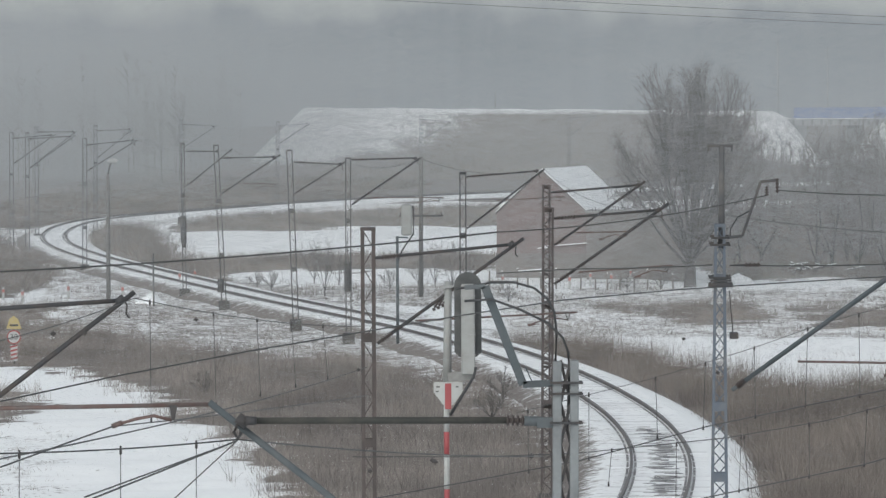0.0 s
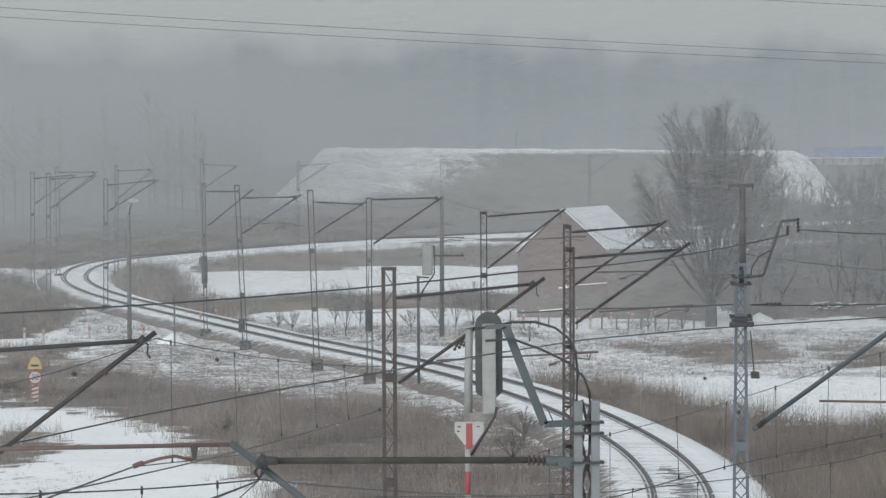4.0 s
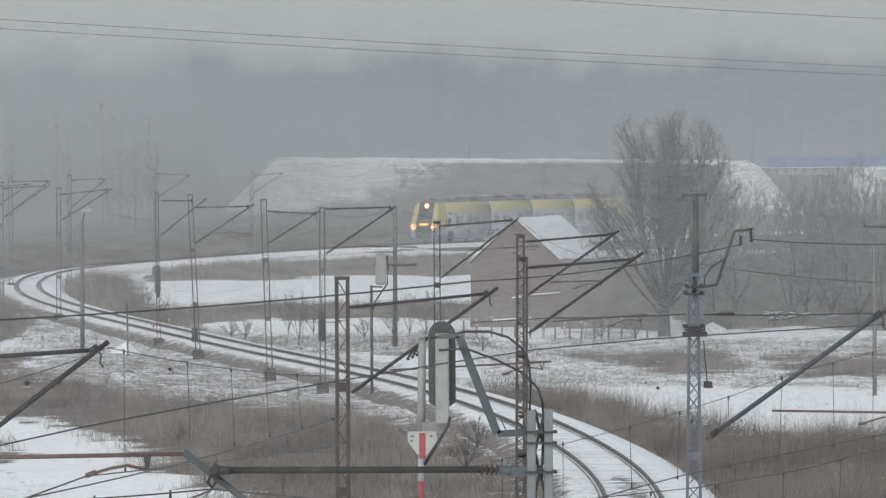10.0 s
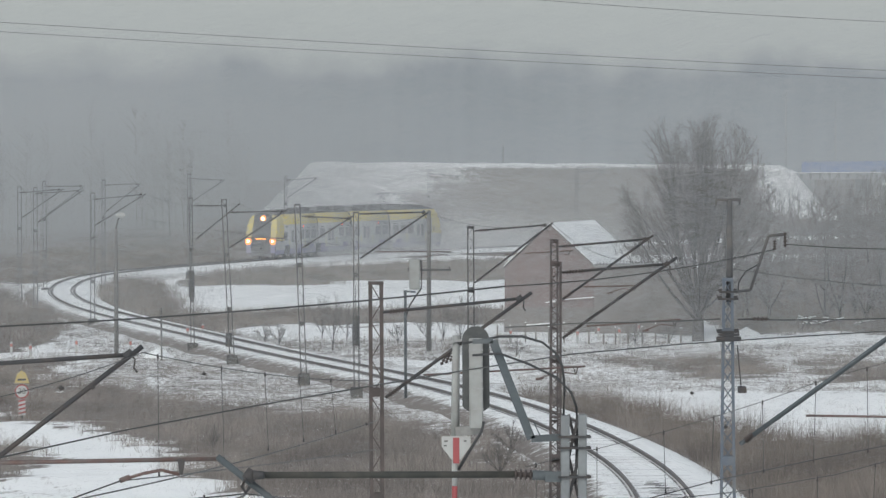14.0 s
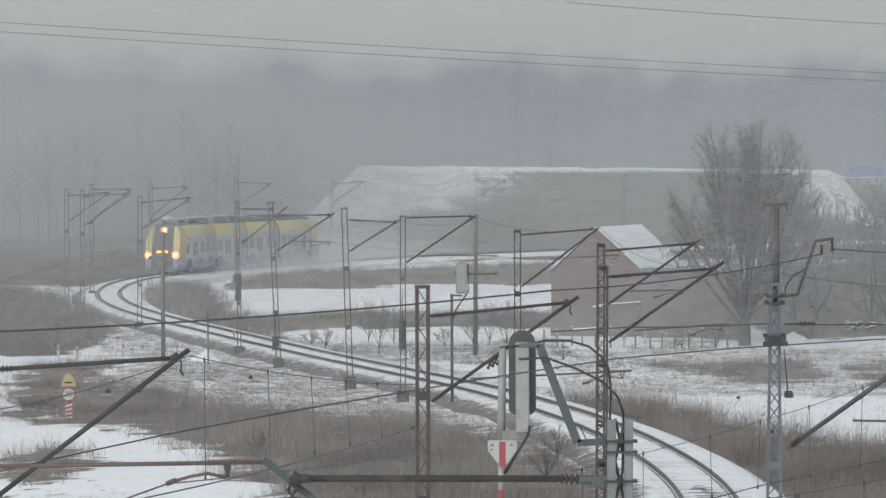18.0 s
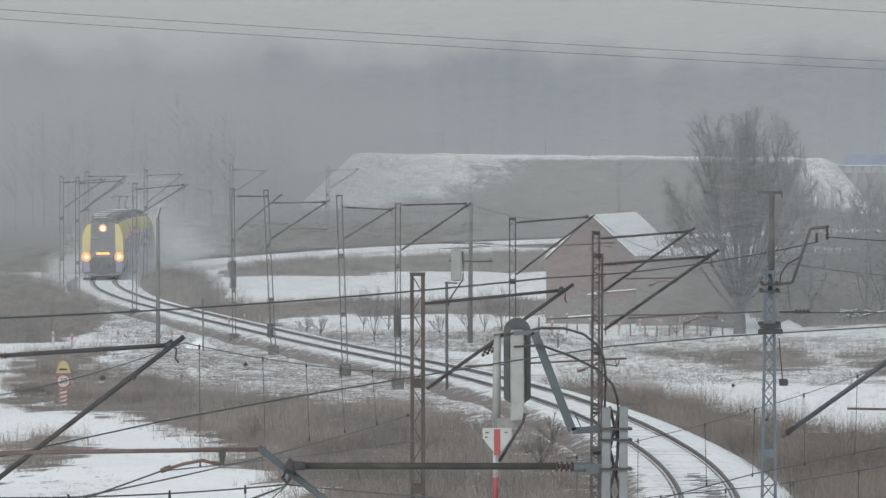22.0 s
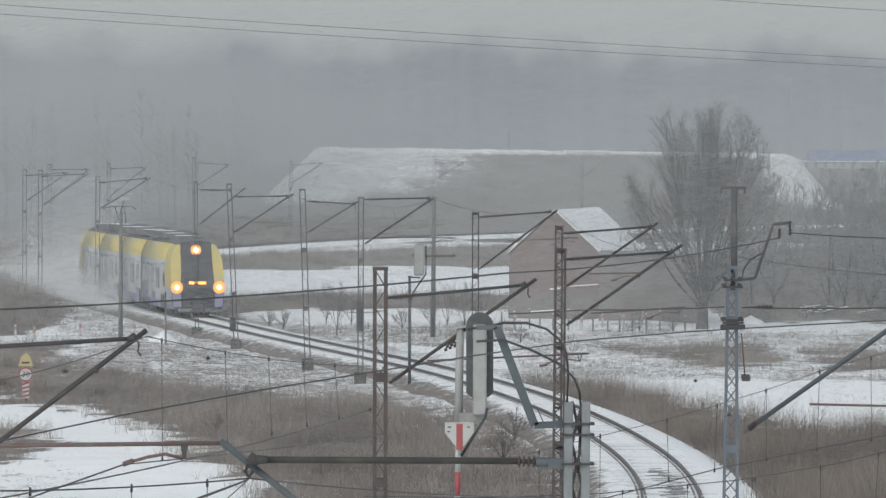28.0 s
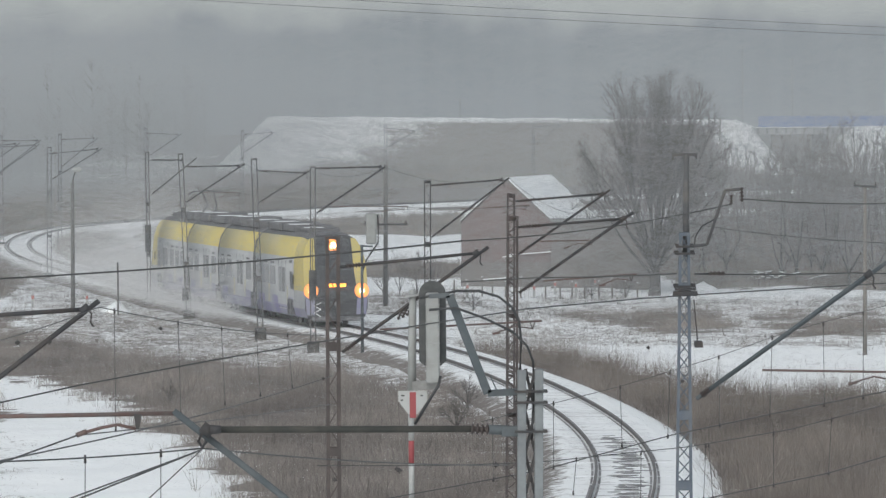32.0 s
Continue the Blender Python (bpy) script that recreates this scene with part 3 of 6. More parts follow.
# ---- the single curved track ----
def sweep(name, profile, s0, s1, material, parent, step=1.0, offset=0.0, closed=False):
    vs, fs = [], []
    k = len(profile)
    ss = np.arange(s0, s1, step)
    for s in ss:
        p, d = on_track(s)
        nrm = np.array((d[1], -d[0]))
        for a, z in profile:
            q = p + nrm * (a + offset)
            vs.append((q[0], q[1], z))
    for r in range(len(ss) - 1):
        for c in range(k if closed else k - 1):
            j = (c + 1) % k
            fs.append((r * k + c, r * k + j, (r + 1) * k + j, (r + 1) * k + c))
    return mesh_of(name, vs, fs, material, parent)


def track():
    t = thing("railway_track", "single curved railway track half buried in snow", "railway track", kind="structure")
    bed = sweep("ballast_bed", [(-3.0, -0.25), (-2.3, 0.06), (-1.9, 0.22), (-1.45, 0.305), (1.45, 0.305), (1.9, 0.22), (2.3, 0.08), (3.0, -0.25)], 0, 640, M_GROUND, t)
    at = bed.data.attributes.new("growth", "FLOAT", "POINT")
    at.data.foreach_set("value", np.tile((0.72, 0.62, 0.5, 0.24, 0.1, 0.12, 0.2, 0.4), len(bed.data.vertices) // 8))
    for side in (-1, 1):
        o = side * 0.7525
        prof = [(-0.036, 0.42), (0.036, 0.42), (0.036, 0.385), (0.01, 0.37), (0.01, 0.29), (0.075, 0.27), (0.075, 0.255), (-0.075, 0.255), (-0.075, 0.27), (-0.01, 0.29), (-0.01, 0.37), (-0.036, 0.385)]
        sweep("rail", prof, 2, 635, M_RAIL, t, 1.0, o, True)
        for e in (-1, 1):
            sweep("ballast_gap", [(-0.03, 0.309), (0.03, 0.309)], 2, 85, M_BALL, t, 1.0, o + e * 0.1)
            sweep("ballast_gap", [(-0.055, 0.309), (0.055, 0.309)], 84, 330, M_BALL, t, 1.0, o + e * 0.12)
    bm = bmesh.new()
    box(bm, (-1.3, -0.13, 0.1), (1.3, 0.13, 0.318), None, 0.015)
    first = part("sleeper", bm, M_SLEEP, t)
    s = 28.0
    k = 0
    while s < 212:
        p, d = on_track(s)
        ob = first if k == 0 else new("sleeper", first.data)
        ob.parent = t
        ob.matrix_basis = Matrix.Translation((p[0], p[1], random.uniform(-0.022, -0.006))) @ Matrix.Rotation(math.atan2(-d[0], d[1]), 4, "Z")
        s += 0.62
        k += 1
    rb = random.Random(3)
    for i in range(150):
        s = 46 + 22 * rb.random() ** 1.2
        p, d = on_track(s)
        nrm = np.array((d[1], -d[0]))
        o = rb.gauss(0.12, 0.16)
        w = rb.uniform(0.08, 0.3)
        q = [p + nrm * (o - w) - d * 0.04, p + nrm * (o + w) - d * 0.05, p + nrm * (o + w * 0.9) + d * 0.05, p + nrm * (o - w * 0.8) + d * 0.04]
        part("bare_ballast", plate_of(bmesh.new(), [(v[0], v[1], 0.312 + 0.0001 * (i % 30)) for v in q], (0, 0, 0.008)), M_BARE, t)
    return t


M_BARE = mat("damp_bare_ballast", (0.16, 0.16, 0.165), 0.9, 0, 20, 0.4, (0.28, 0.28, 0.285), 5, 0.5, 0.5)
track()


def quads(name, v, material):
    """A mesh of loose quads, four rows of v for each."""
    me = bpy.data.meshes.new(name)
    n = len(v) // 4
    me.vertices.add(4 * n)
    me.vertices.foreach_set("co", v.ravel())
    me.loops.add(4 * n)
    me.loops.foreach_set("vertex_index", np.arange(4 * n))
    me.polygons.add(n)
    me.polygons.foreach_set("loop_start", np.arange(0, 4 * n, 4))
    me.materials.append(material)
    me.update(calc_edges=True)
    return new(name, me)


# ---- mist: fine strands of frozen haze hanging in the air over the fields ----
def mist():
    g = np.random.RandomState(9)
    rows = []

    def strands(y0, y1, x0, x1, z0, z1, sigma, length, fade=0.0):
        thick = 0.0007 + 0.0000018 * y0
        n = int(sigma * (y1 - y0) * (x1 - x0) * (z1 - z0) / (thick * length))
        y = g.uniform(y0, y1, n)
        x = g.uniform(x0 - length, x1, n)
        z = z0 + (z1 - z0) * ((np.arange(n) * 0.6180339) % 1.0)
        keep = g.uniform(0, 1, n) < np.clip((20 - z) / 9.0, 0, 1)
        if fade:
            keep &= g.uniform(0, 1, n) < np.clip((x1 - x) / fade, 0, 1)
        x, y, z = x[keep], y[keep], z[keep]
        l = length * g.uniform(0.5, 1.2, len(x))
        w = g.uniform(-0.5, 0.5, len(x))
        tilt, side, l = l * np.sin(w), thick * np.sin(w), l * np.cos(w)
        rows.append(np.stack([np.c_[x, y, z], np.c_[x + l, y, z + tilt], np.c_[x + l - side, y, z + tilt + thick * np.cos(w)], np.c_[x - side, y, z + thick * np.cos(w)]], 1))

    strands(106, 150, -25, 25, 0.1, 20, 0.0015, 8)
    strands(150, 230, -40, 40, 0.1, 20, 0.0034, 11)
    strands(196, 240, 13, 46, 0.1, 14, 0.007, 9)
    strands(230, 330, -50, 50, 0.1, 20, 0.0028, 12)
    strands(330, 430, -62, 62, 0.1, 20, 0.0027, 12)
    strands(430, 556, -80, 80, 0.1, 20, 0.0019, 12)
    strands(405, 470, -80, -18, 0.1, 20, 0.017, 12, 14.0)
    strands(490, 556, -60, 1, 0.1, 20, 0.034, 12, 32.0)
    ob = quads("mist", np.concatenate(rows).reshape(-1, 3), M_MIST)
    return tagged(ob, "fine pale winter mist hanging over the fields", "mist", kind="stuff")


mist()


# ---- overhead line masts ----
def stand(base, top, turn=0.0):
    """A pose at base whose z axis runs towards top."""
    d = Vector(top) - Vector(base)
    q = Matrix.Rotation(math.atan2(d.x, d.z), 4, "Y") @ Matrix.Rotation(-math.atan2(d.y, d.z), 4, "X")
    return Matrix.Translation(base) @ q @ Matrix.Rotation(radians(turn), 4, "Z"), d.length


def lattice_mast(base, top, w, steel, label, leg=0.07, block=True, pitch=0.42, grow=1.0, battens=(0.33, 0.66), turn=0.0, crossed=False):
    """Two channel legs with zigzag lacing, battens, a cap plate and a concrete block."""
    m, h = stand(base, top, turn)
    t = thing("catenary_mast", label, "mast", group="overhead line masts")
    t.matrix_basis = m
    wb = w * grow
    for s in (-1, 1):
        k, y, q = leg * 0.14, leg * 0.95, s * leg
        prof = [(q * 0.3, -y), (q * 0.3, y), (-q * 0.6, y), (-q * 0.6, y - k), (q * 0.3 - s * k, y - k), (q * 0.3 - s * k, -y + k), (-q * 0.6, -y + k), (-q * 0.6, -y)]
        bm = bmesh.new()
        lo = [bm.verts.new((s * wb / 2 + u, v, 0)) for u, v in prof]
        hi = [bm.verts.new((s * w / 2 + u, v, h)) for u, v in prof]
        bm.faces.new(lo)
        bm.faces.new(hi)
        for p in range(8):
            bm.faces.new((lo[p], lo[(p + 1) % 8], hi[(p + 1) % 8], hi[p]))
        bmesh.ops.recalc_face_normals(bm, faces=bm.faces)
        part("leg", bm, steel, t)
    n = int(h / pitch)
    for i in range(n):
        z0, z1 = h * i / n, h * (i + 1) / n
        s = 1 if i % 2 else -1
        ww = wb + (w - wb) * (i / n)
        bm = bmesh.new()
        bar(bm, (-s * ww * 0.46, -leg * 0.6, z0), (s * ww * 0.46, -leg * 0.6, z1), 0.012, 0.024 if leg > 0.05 else 0.013)
        part("lacing_bar", bm, steel, t)
        if crossed:
            part("lacing_bar", bar(bmesh.new(), (s * ww * 0.46, leg * 0.6, z0), (-s * ww * 0.46, leg * 0.6, z1), 0.012, 0.024), steel, t)
    for f in battens:
        ww = wb + (w - wb) * f
        bm = bmesh.new()
        box(bm, (-ww / 2 - leg * 0.2, -leg * 1.1, h * f - 0.09), (ww / 2 + leg * 0.2, -leg * 0.9, h * f + 0.09))
        box(bm, (-ww / 2 - leg * 0.2, leg * 0.9, h * f - 0.09), (ww / 2 + leg * 0.2, leg * 1.1, h * f + 0.09))
        part("batten_plate", bm, steel, t)
    bm = bmesh.new()
    box(bm, (-w / 2 - leg * 0.4, -leg, h - 0.02), (w / 2 + leg * 0.4, leg, h + 0.04))
    part("cap_plate", bm, steel, t)
    if block:
        bm = bmesh.new()
        box(bm, (-0.24, -0.3, -0.35), (0.24, 0.3, 0.36), None, 0.03)
        part("concrete_block", bm, M_DCONC, t)
    return t


def cantilever(root, tip, low, end, steel, r=0.035, ins=0.55, steady=None, label="", extra=None):
    """A bracket: a stay tube from root to tip and a strut from low to end, both on ribbed insulators."""
    t = thing("cantilever", label or "steel tube cantilever with ribbed insulators on its mast", "cantilever", group="overhead line brackets")
    root, tip, low, end = Vector(root), Vector(tip), Vector(low), Vector(end)
    d = (tip - root).normalized()
    e = (end - low).normalized()
    bm = bmesh.new()
    rod(bm, root + d * ins, tip, r)
    rod(bm, root, root + d * 0.16, r * 0.9)
    part("stay_tube", bm, steel, t)
    part("insulator", insulator(bmesh.new(), root + d * 0.14, root + d * (ins + 0.03), r * 1.9, 6), M_CERAM, t)
    bm = bmesh.new()
    rod(bm, low + e * ins * 0.75, end, r * 1.15)
    rod(bm, low, low + e * 0.14, r)
    part("strut_tube", bm, steel, t)
    part("insulator", insulator(bmesh.new(), low + e * 0.12, low + e * (ins * 0.75 + 0.03), r * 2.0, 5), M_CERAM, t)
    c = tip
    bm = bmesh.new()
    rod(bm, c - e * r * 2.2, c + e * r * 2.2, r * 1.9)
    hose(bm, [c + Vector((r, 0, 0)), c + Vector((r * 3, 0, -r * 2)), c + Vector((r * 2.5, 0, -r * 6)), c + Vector((r * 4, 0, -r * 8))], r * 0.5)
    part("clamp", bm, M_DARK, t)
    if steady:
        a, b = Vector(steady[0]), Vector(steady[1])
        bm = bmesh.new()
        rod(bm, a, b, r * 0.65)
        part("registration_tube", bm, M_RUST, t)
        f = a.lerp(b, 0.94)
        bm = bmesh.new()
        for q in (-1, 1):
            bar(bm, f + Vector((q * r * 1.6, 0, 0)), f + Vector((0, 0, -r * 5)), r * 0.5, r * 0.6)
        bar(bm, f + Vector((-r * 2, 0, 0)), f + Vector((r * 2, 0, 0)), r * 0.6, r * 0.8)
        part("drop_bracket", bm, M_DARK, t)
        g = f + (a - b).normalized() * 0.85
        bm = bmesh.new()
        hose(bm, [f + Vector((0, 0, -r * 4.5)), f.lerp(g, 0.45) + Vector((0, 0, -r * 2.5)), g + Vector((0, 0, -r * 6.5))], r * 0.5)
        rod(bm, g + Vector((-0.04, 0, -r * 6.8)), g + Vector((0.14, 0, -r * 5.9)), r * 0.75)
        part("steady_arm", bm, M_RUST, t)
    return t


NEAR = "tall dark lattice steel mast of the overhead line"
# mast with its bracket in the brush beside the signal
lattice_mast((-0.674, 100.668, -0.2), (-0.659, 100, 6.916), 0.27, M_OXIDE, NEAR, 0.085, turn=4)
cantilever((-0.501, 100, 6.277), (2.515, 100, 6.558), (-0.464, 100, 4.385), (2.791, 100, 6.694), M_DARK, 0.034, 0.5, ((0.378, 100, 4.881), (3.972, 100, 5.045)))
# two masts, one behind the other, with brackets over the curve
lattice_mast((3.976, 122.245, -0.3), (4.782, 145, 6.888), 0.23, M_OXIDE, NEAR, 0.06)
cantilever((4.926, 145, 6.67), (7.703, 145, 6.888), (4.953, 145, 4.927), (7.958, 145, 7.013), M_DARK, 0.034, 0.6, ((5.7, 145, 5.376), (7.46, 145, 5.401)))
lattice_mast((3.598, 109.945, -0.3), (4.099, 123, 6.714), 0.27, M_OXIDE, NEAR, 0.065)
cantilever((4.221, 123, 6.467), (7.101, 123, 6.679), (4.258, 123, 4.68), (7.394, 123, 6.862), M_DARK, 0.036, 0.6, ((4.922, 123, 4.999), (7.479, 123, 5.167)))
# masts along the bend
MID = "slender grey lattice steel mast beside the curved track"
lattice_mast((2.407, 167.534, -0.1), (2.521, 174, 6.765), 0.24, M_DARK, MID, 0.05)
cantilever((2.672, 174, 6.633), (5.372, 174, 6.834), (2.661, 174, 4.631), (5.677, 174, 6.919), M_DARK, 0.034, 0.5, ((3.799, 174, 5.712), (6.455, 174, 5.848)))
lattice_mast((-1.973, 179.039, 0), (-1.955, 180, 7.267), 0.21, M_GALV, "grey lattice mast with hanging tension weights", 0.05)
sign = thing("zigzag_sign", "white zigzag mark fixed on a lattice mast", "sign", (-1.81, 179.6, 1.588))
for x0, z0, x1, z1 in ((0.15, 0.3, -0.12, 0.16), (-0.12, 0.16, 0.15, 0.02), (0.15, 0.02, -0.12, -0.1), (-0.12, -0.1, 0.13, -0.26)):
    part("bar", bar(bmesh.new(), (x0, 0.2, z0), (x1, 0.2, z1), 0.01, 0.035), M_SNOW, sign)
part("mounting_strip", bar(bmesh.new(), (-0.02, 0.22, -0.3), (-0.02, 0.22, 0.34), 0.02, 0.03), M_GALV, sign)
cantilever((-1.821, 180, 7.221), (0.722, 180, 7.273), (-1.81, 180, 5.443), (0.924, 180, 7.271), M_DARK, 0.032, 0.5, ((-1.201, 180, 5.71), (1.837, 180, 5.69)))
lattice_mast((-4.299, 189.956, 0), (-4.554, 191, 7.45), 0.24, M_GALV, MID, 0.05)
cantilever((-4.367, 191, 6.971), (-2.411, 191, 6.863), (-4.353, 191, 5.634), (-2.171, 191, 6.981), M_GALV, 0.032, 0.45)
lattice_mast((-7.97, 207.125, 0), (-8.334, 208, 7.477), 0.22, M_GALV, MID, 0.05)
cantilever((-8.105, 208, 6.904), (-5.689, 208, 6.941), (-8.092, 208, 5.267), (-5.376, 208, 7.043), M_GALV, 0.032, 0.45, ((-7.361, 208, 5.73), (-5.542, 208, 5.693)))
lattice_mast((-10.383, 219.935, 0), (-10.483, 221, 7.413), 0.17, M_GALV, "grey lattice mast with hanging tension weights", 0.045)
cantilever((-10.292, 221, 7.053), (-8.802, 221, 7.043), (-10.278, 221, 5.368), (-8.056, 221, 7.149), M_GALV, 0.032, 0.4)
# Far masts use the steel with haze in its colour.
FAR = "lattice mast far along the line, coloured pale with haze"
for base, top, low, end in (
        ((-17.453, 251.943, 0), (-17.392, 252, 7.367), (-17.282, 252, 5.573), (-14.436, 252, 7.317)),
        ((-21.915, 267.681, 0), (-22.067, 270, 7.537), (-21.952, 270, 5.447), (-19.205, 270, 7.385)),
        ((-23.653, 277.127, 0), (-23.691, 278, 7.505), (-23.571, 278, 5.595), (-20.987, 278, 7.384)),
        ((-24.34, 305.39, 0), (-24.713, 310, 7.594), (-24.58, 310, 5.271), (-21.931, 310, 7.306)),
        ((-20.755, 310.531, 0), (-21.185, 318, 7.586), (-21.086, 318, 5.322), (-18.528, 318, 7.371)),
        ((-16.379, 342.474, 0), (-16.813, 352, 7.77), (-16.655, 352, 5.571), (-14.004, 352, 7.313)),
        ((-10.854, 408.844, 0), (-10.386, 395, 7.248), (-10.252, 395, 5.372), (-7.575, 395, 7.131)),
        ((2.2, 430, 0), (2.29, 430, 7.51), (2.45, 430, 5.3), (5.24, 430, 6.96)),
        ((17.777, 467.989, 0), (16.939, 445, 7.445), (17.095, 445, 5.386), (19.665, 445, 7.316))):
    lattice_mast(base, top, 0.24, M_HAZED, FAR, 0.05, pitch=0.6)
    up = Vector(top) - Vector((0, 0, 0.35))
    cantilever(up, Vector(end) - Vector((0.3, 0, 0.05)), low, end, M_HAZED, 0.034, 0.4)


def tension_weights(x, y, z0, z1, material):
    """A hanging stack of round cast weights on a rod."""
    t = thing("tension_weights", "stack of grey cast weights hanging beside a mast", "weights", (x, y, z0))
    n = int((z1 - z0) / 0.07)
    for i in range(n):
        bm = bmesh.new()
        rod(bm, (0, 0, i * 0.07), (0, 0, i * 0.07 + 0.062), 0.15, None, 10)
        part("weight", bm, material, t)
    bm = bmesh.new()
    rod(bm, (0, 0, -0.1), (0, 0, z1 - z0 + 1.2), 0.012)
    part("hanger_rod", bm, M_DARK, t)


for a, b in (((-1.981, 179, 2.02), (-1.972, 179, 3.23)), ((-10.42, 220, 2.585), (-10.409, 220, 3.933)), ((-8.115, 207, 0.759), (-8.109, 207, 1.432))):
    tension_weights(a[0], a[1], a[2], b[2], M_GALV)


def concrete_pole(base, top, r0, r1, label, name="concrete_pole", bars=()):
    m, h = stand(base, top)
    t = thing(name, label, "pole")
    t.matrix_basis = m
    bm = bmesh.new()
    rod(bm, (0, 0, -0.2), (0, 0, h), r0, r1, 12)
    part("shaft", bm, {"wooden_pole": M_WOOD, "lamp_post": M_CONC}.get(name, M_POLE), t)
    for z, w in bars:
        bm = bmesh.new()
        bar(bm, (-w / 2, -r1 - 0.03, z), (w / 2, -r1 - 0.03, z), 0.06, 0.08)
        part("crossbar", bm, M_GALV, t)
        for s in (-1, 1):
            part("insulator", insulator(bmesh.new(), (s * w * 0.46, -r1 - 0.03, z + 0.03), (s * w * 0.46, -r1 - 0.03, z + 0.19), 0.04, 3), M_CERAM, t)
    return t


concrete_pole((1.102, 217.686, 0), (1.13, 214, 6.81), 0.12, 0.09, "tall tapered pale concrete catenary pole", bars=((4.6, 2.1),))
concrete_pole((19.396, 174.137, 0), (19.623, 176, 6.46), 0.085, 0.06, "weathered wooden line pole with a crossbar", "wooden_pole", ((6.7, 0.9),))
for p in ((49.959, 592, 16.683), (56.474, 592, 15.293)):
    concrete_pole((p[0], p[1], 6.6), p, 0.1, 0.06, "tall pale lamp post on the road bank", "lamp_post")
concrete_pole((-11.377, 210.302, 0), (-11.583, 214, 2.288), 0.045, 0.04, "slim grey steel post in the snow", "steel_post")
concrete_pole((12.171, 562.962, 0), (13.107, 600, 9.837), 0.1, 0.07, "pale slim pole on the road bank", "steel_post")


def street_lamp(base, top, head):
    t = thing("street_lamp", "concrete street lamp with a pale round head", "street lamp", base)
    b, p, q = Vector(base), Vector(top), Vector(head)
    bm = bmesh.new()
    rod(bm, (0, 0, -0.2), p - b, 0.11, 0.08, 12)
    part("shaft", bm, M_POLE, t)
    bm = bmesh.new()
    hose(bm, [p - b, p - b + (q - p) * 0.5 + Vector((-0.03, 0, 0.05)), q - b], 0.035)
    part("arm", bm, M_GALV, t)
    bm = bmesh.new()
    bmesh.ops.create_uvsphere(bm, u_segments=14, v_segments=8, radius=1.0, matrix=Matrix.Translation(q - b) @ Matrix.Diagonal((0.26, 0.16, 0.13, 1)))
    part("lamp_head", bm, M_WHITE, t, "pale round lamp head dusted with snow")


street_lamp((-14.012, 218.664, 0), (-14.009, 219, 5.982), (-13.784, 219, 6.637))


# ---- the blue-grey lattice mast with its pole on top ----
def blue_mast():
    base, top = (6.375, 89.9, -0.2), (6.351, 89, 7.277)
    t = lattice_mast(base, top, 0.175, M_BLUE, "blue-grey lattice steel mast carrying a slim upper pole", 0.06, True, 0.3, 2.0, (0.52, 0.33, 0.86), crossed=True)
    m, h = stand(base, top)
    bm = bmesh.new()
    rod(bm, (0.04, 0.1, h - 0.45), (0.04, 0.1, h + 1.58), 0.068, 0.055, 12)
    part("upper_pole", bm, M_GALV, t, "grey upper pole")
    bm = bmesh.new()
    bar(bm, (-0.24, 0.1, h + 1.58), (0.26, 0.1, h + 1.58), 0.07, 0.05)
    for s in (-0.22, 0.24):
        bar(bm, (s, 0.1, h + 1.57), (s, 0.1, h + 1.47), 0.03, 0.03)
    part("crossbar", bm, M_GALV, t)
    for z, w in ((h - 0.22, 0.36), (h - 0.36, 0.4), (h - 1.02, 0.44)):
        bm = bmesh.new()
        bar(bm, (-w / 2, -0.13, z), (w / 2, -0.13, z), 0.03, 0.04)
        bar(bm, (-w / 2, 0.13, z), (w / 2, 0.13, z), 0.03, 0.04)
        rod(bm, (w / 2 - 0.06, -0.17, z), (w / 2 - 0.06, 0.17, z), 0.014)
        part("clamp_band", bm, M_DARK, t)
    bm = bmesh.new()
    box(bm, (-0.24, -0.2, h - 1.2), (0.25, -0.15, h - 1.1), None, 0.015)
    box(bm, (-0.2, -0.2, h - 1.09), (0.22, -0.16, h - 1.04), None, 0.01)
    part("clamp_box", bm, M_DARK, t)
    bm = bmesh.new()
    hose(bm, [(0.19, 0, h - 1.3), (0.22, -0.05, h - 1.7), (0.26, -0.05, h - 2.15)], 0.012)
    box(bm, (0.2, -0.1, h - 2.25), (0.36, 0.1, h - 2.14))
    part("pull_rod", bm, M_DARK, t)
    return t


blue_mast()
cantilever((6.573, 89, 4.04), (9.872, 88, 6.513), (6.584, 89, 4.029), (10.314, 88, 6.797), M_GREY, 0.036, 0.3, ((7.836, 88.5, 4.62), (10.529, 88, 4.588)), "blue-grey strut reaching out from the mast")


def hook_arm():
    t = thing("feeder_arm", "bent grey steel arm with insulators on the blue mast", "bracket")
    bm = bmesh.new()
    pts = [(6.484, 89, 7.043), (6.796, 89, 7.074), (7.157, 89, 8.141), (7.502, 89, 8.172)]
    for a, b in zip(pts, pts[1:]):
        rod(bm, a, b, 0.029)
    part("arm", bm, M_GALV, t)
    for a, b in (((7.48, 89, 8.206), (7.49, 89, 7.916)), ((7.279, 89, 8.051), (7.278, 89, 7.862))):
        part("insulator", insulator(bmesh.new(), a, b, 0.045, 4), M_CERAM, t)
    bm = bmesh.new()
    hose(bm, [(6.977, 89, 7.585), (6.697, 89, 7.442), (6.563, 89, 7.22), (6.551, 89, 7.053)], 0.014)
    part("jumper_cable", bm, M_BLACK, t)


hook_arm()


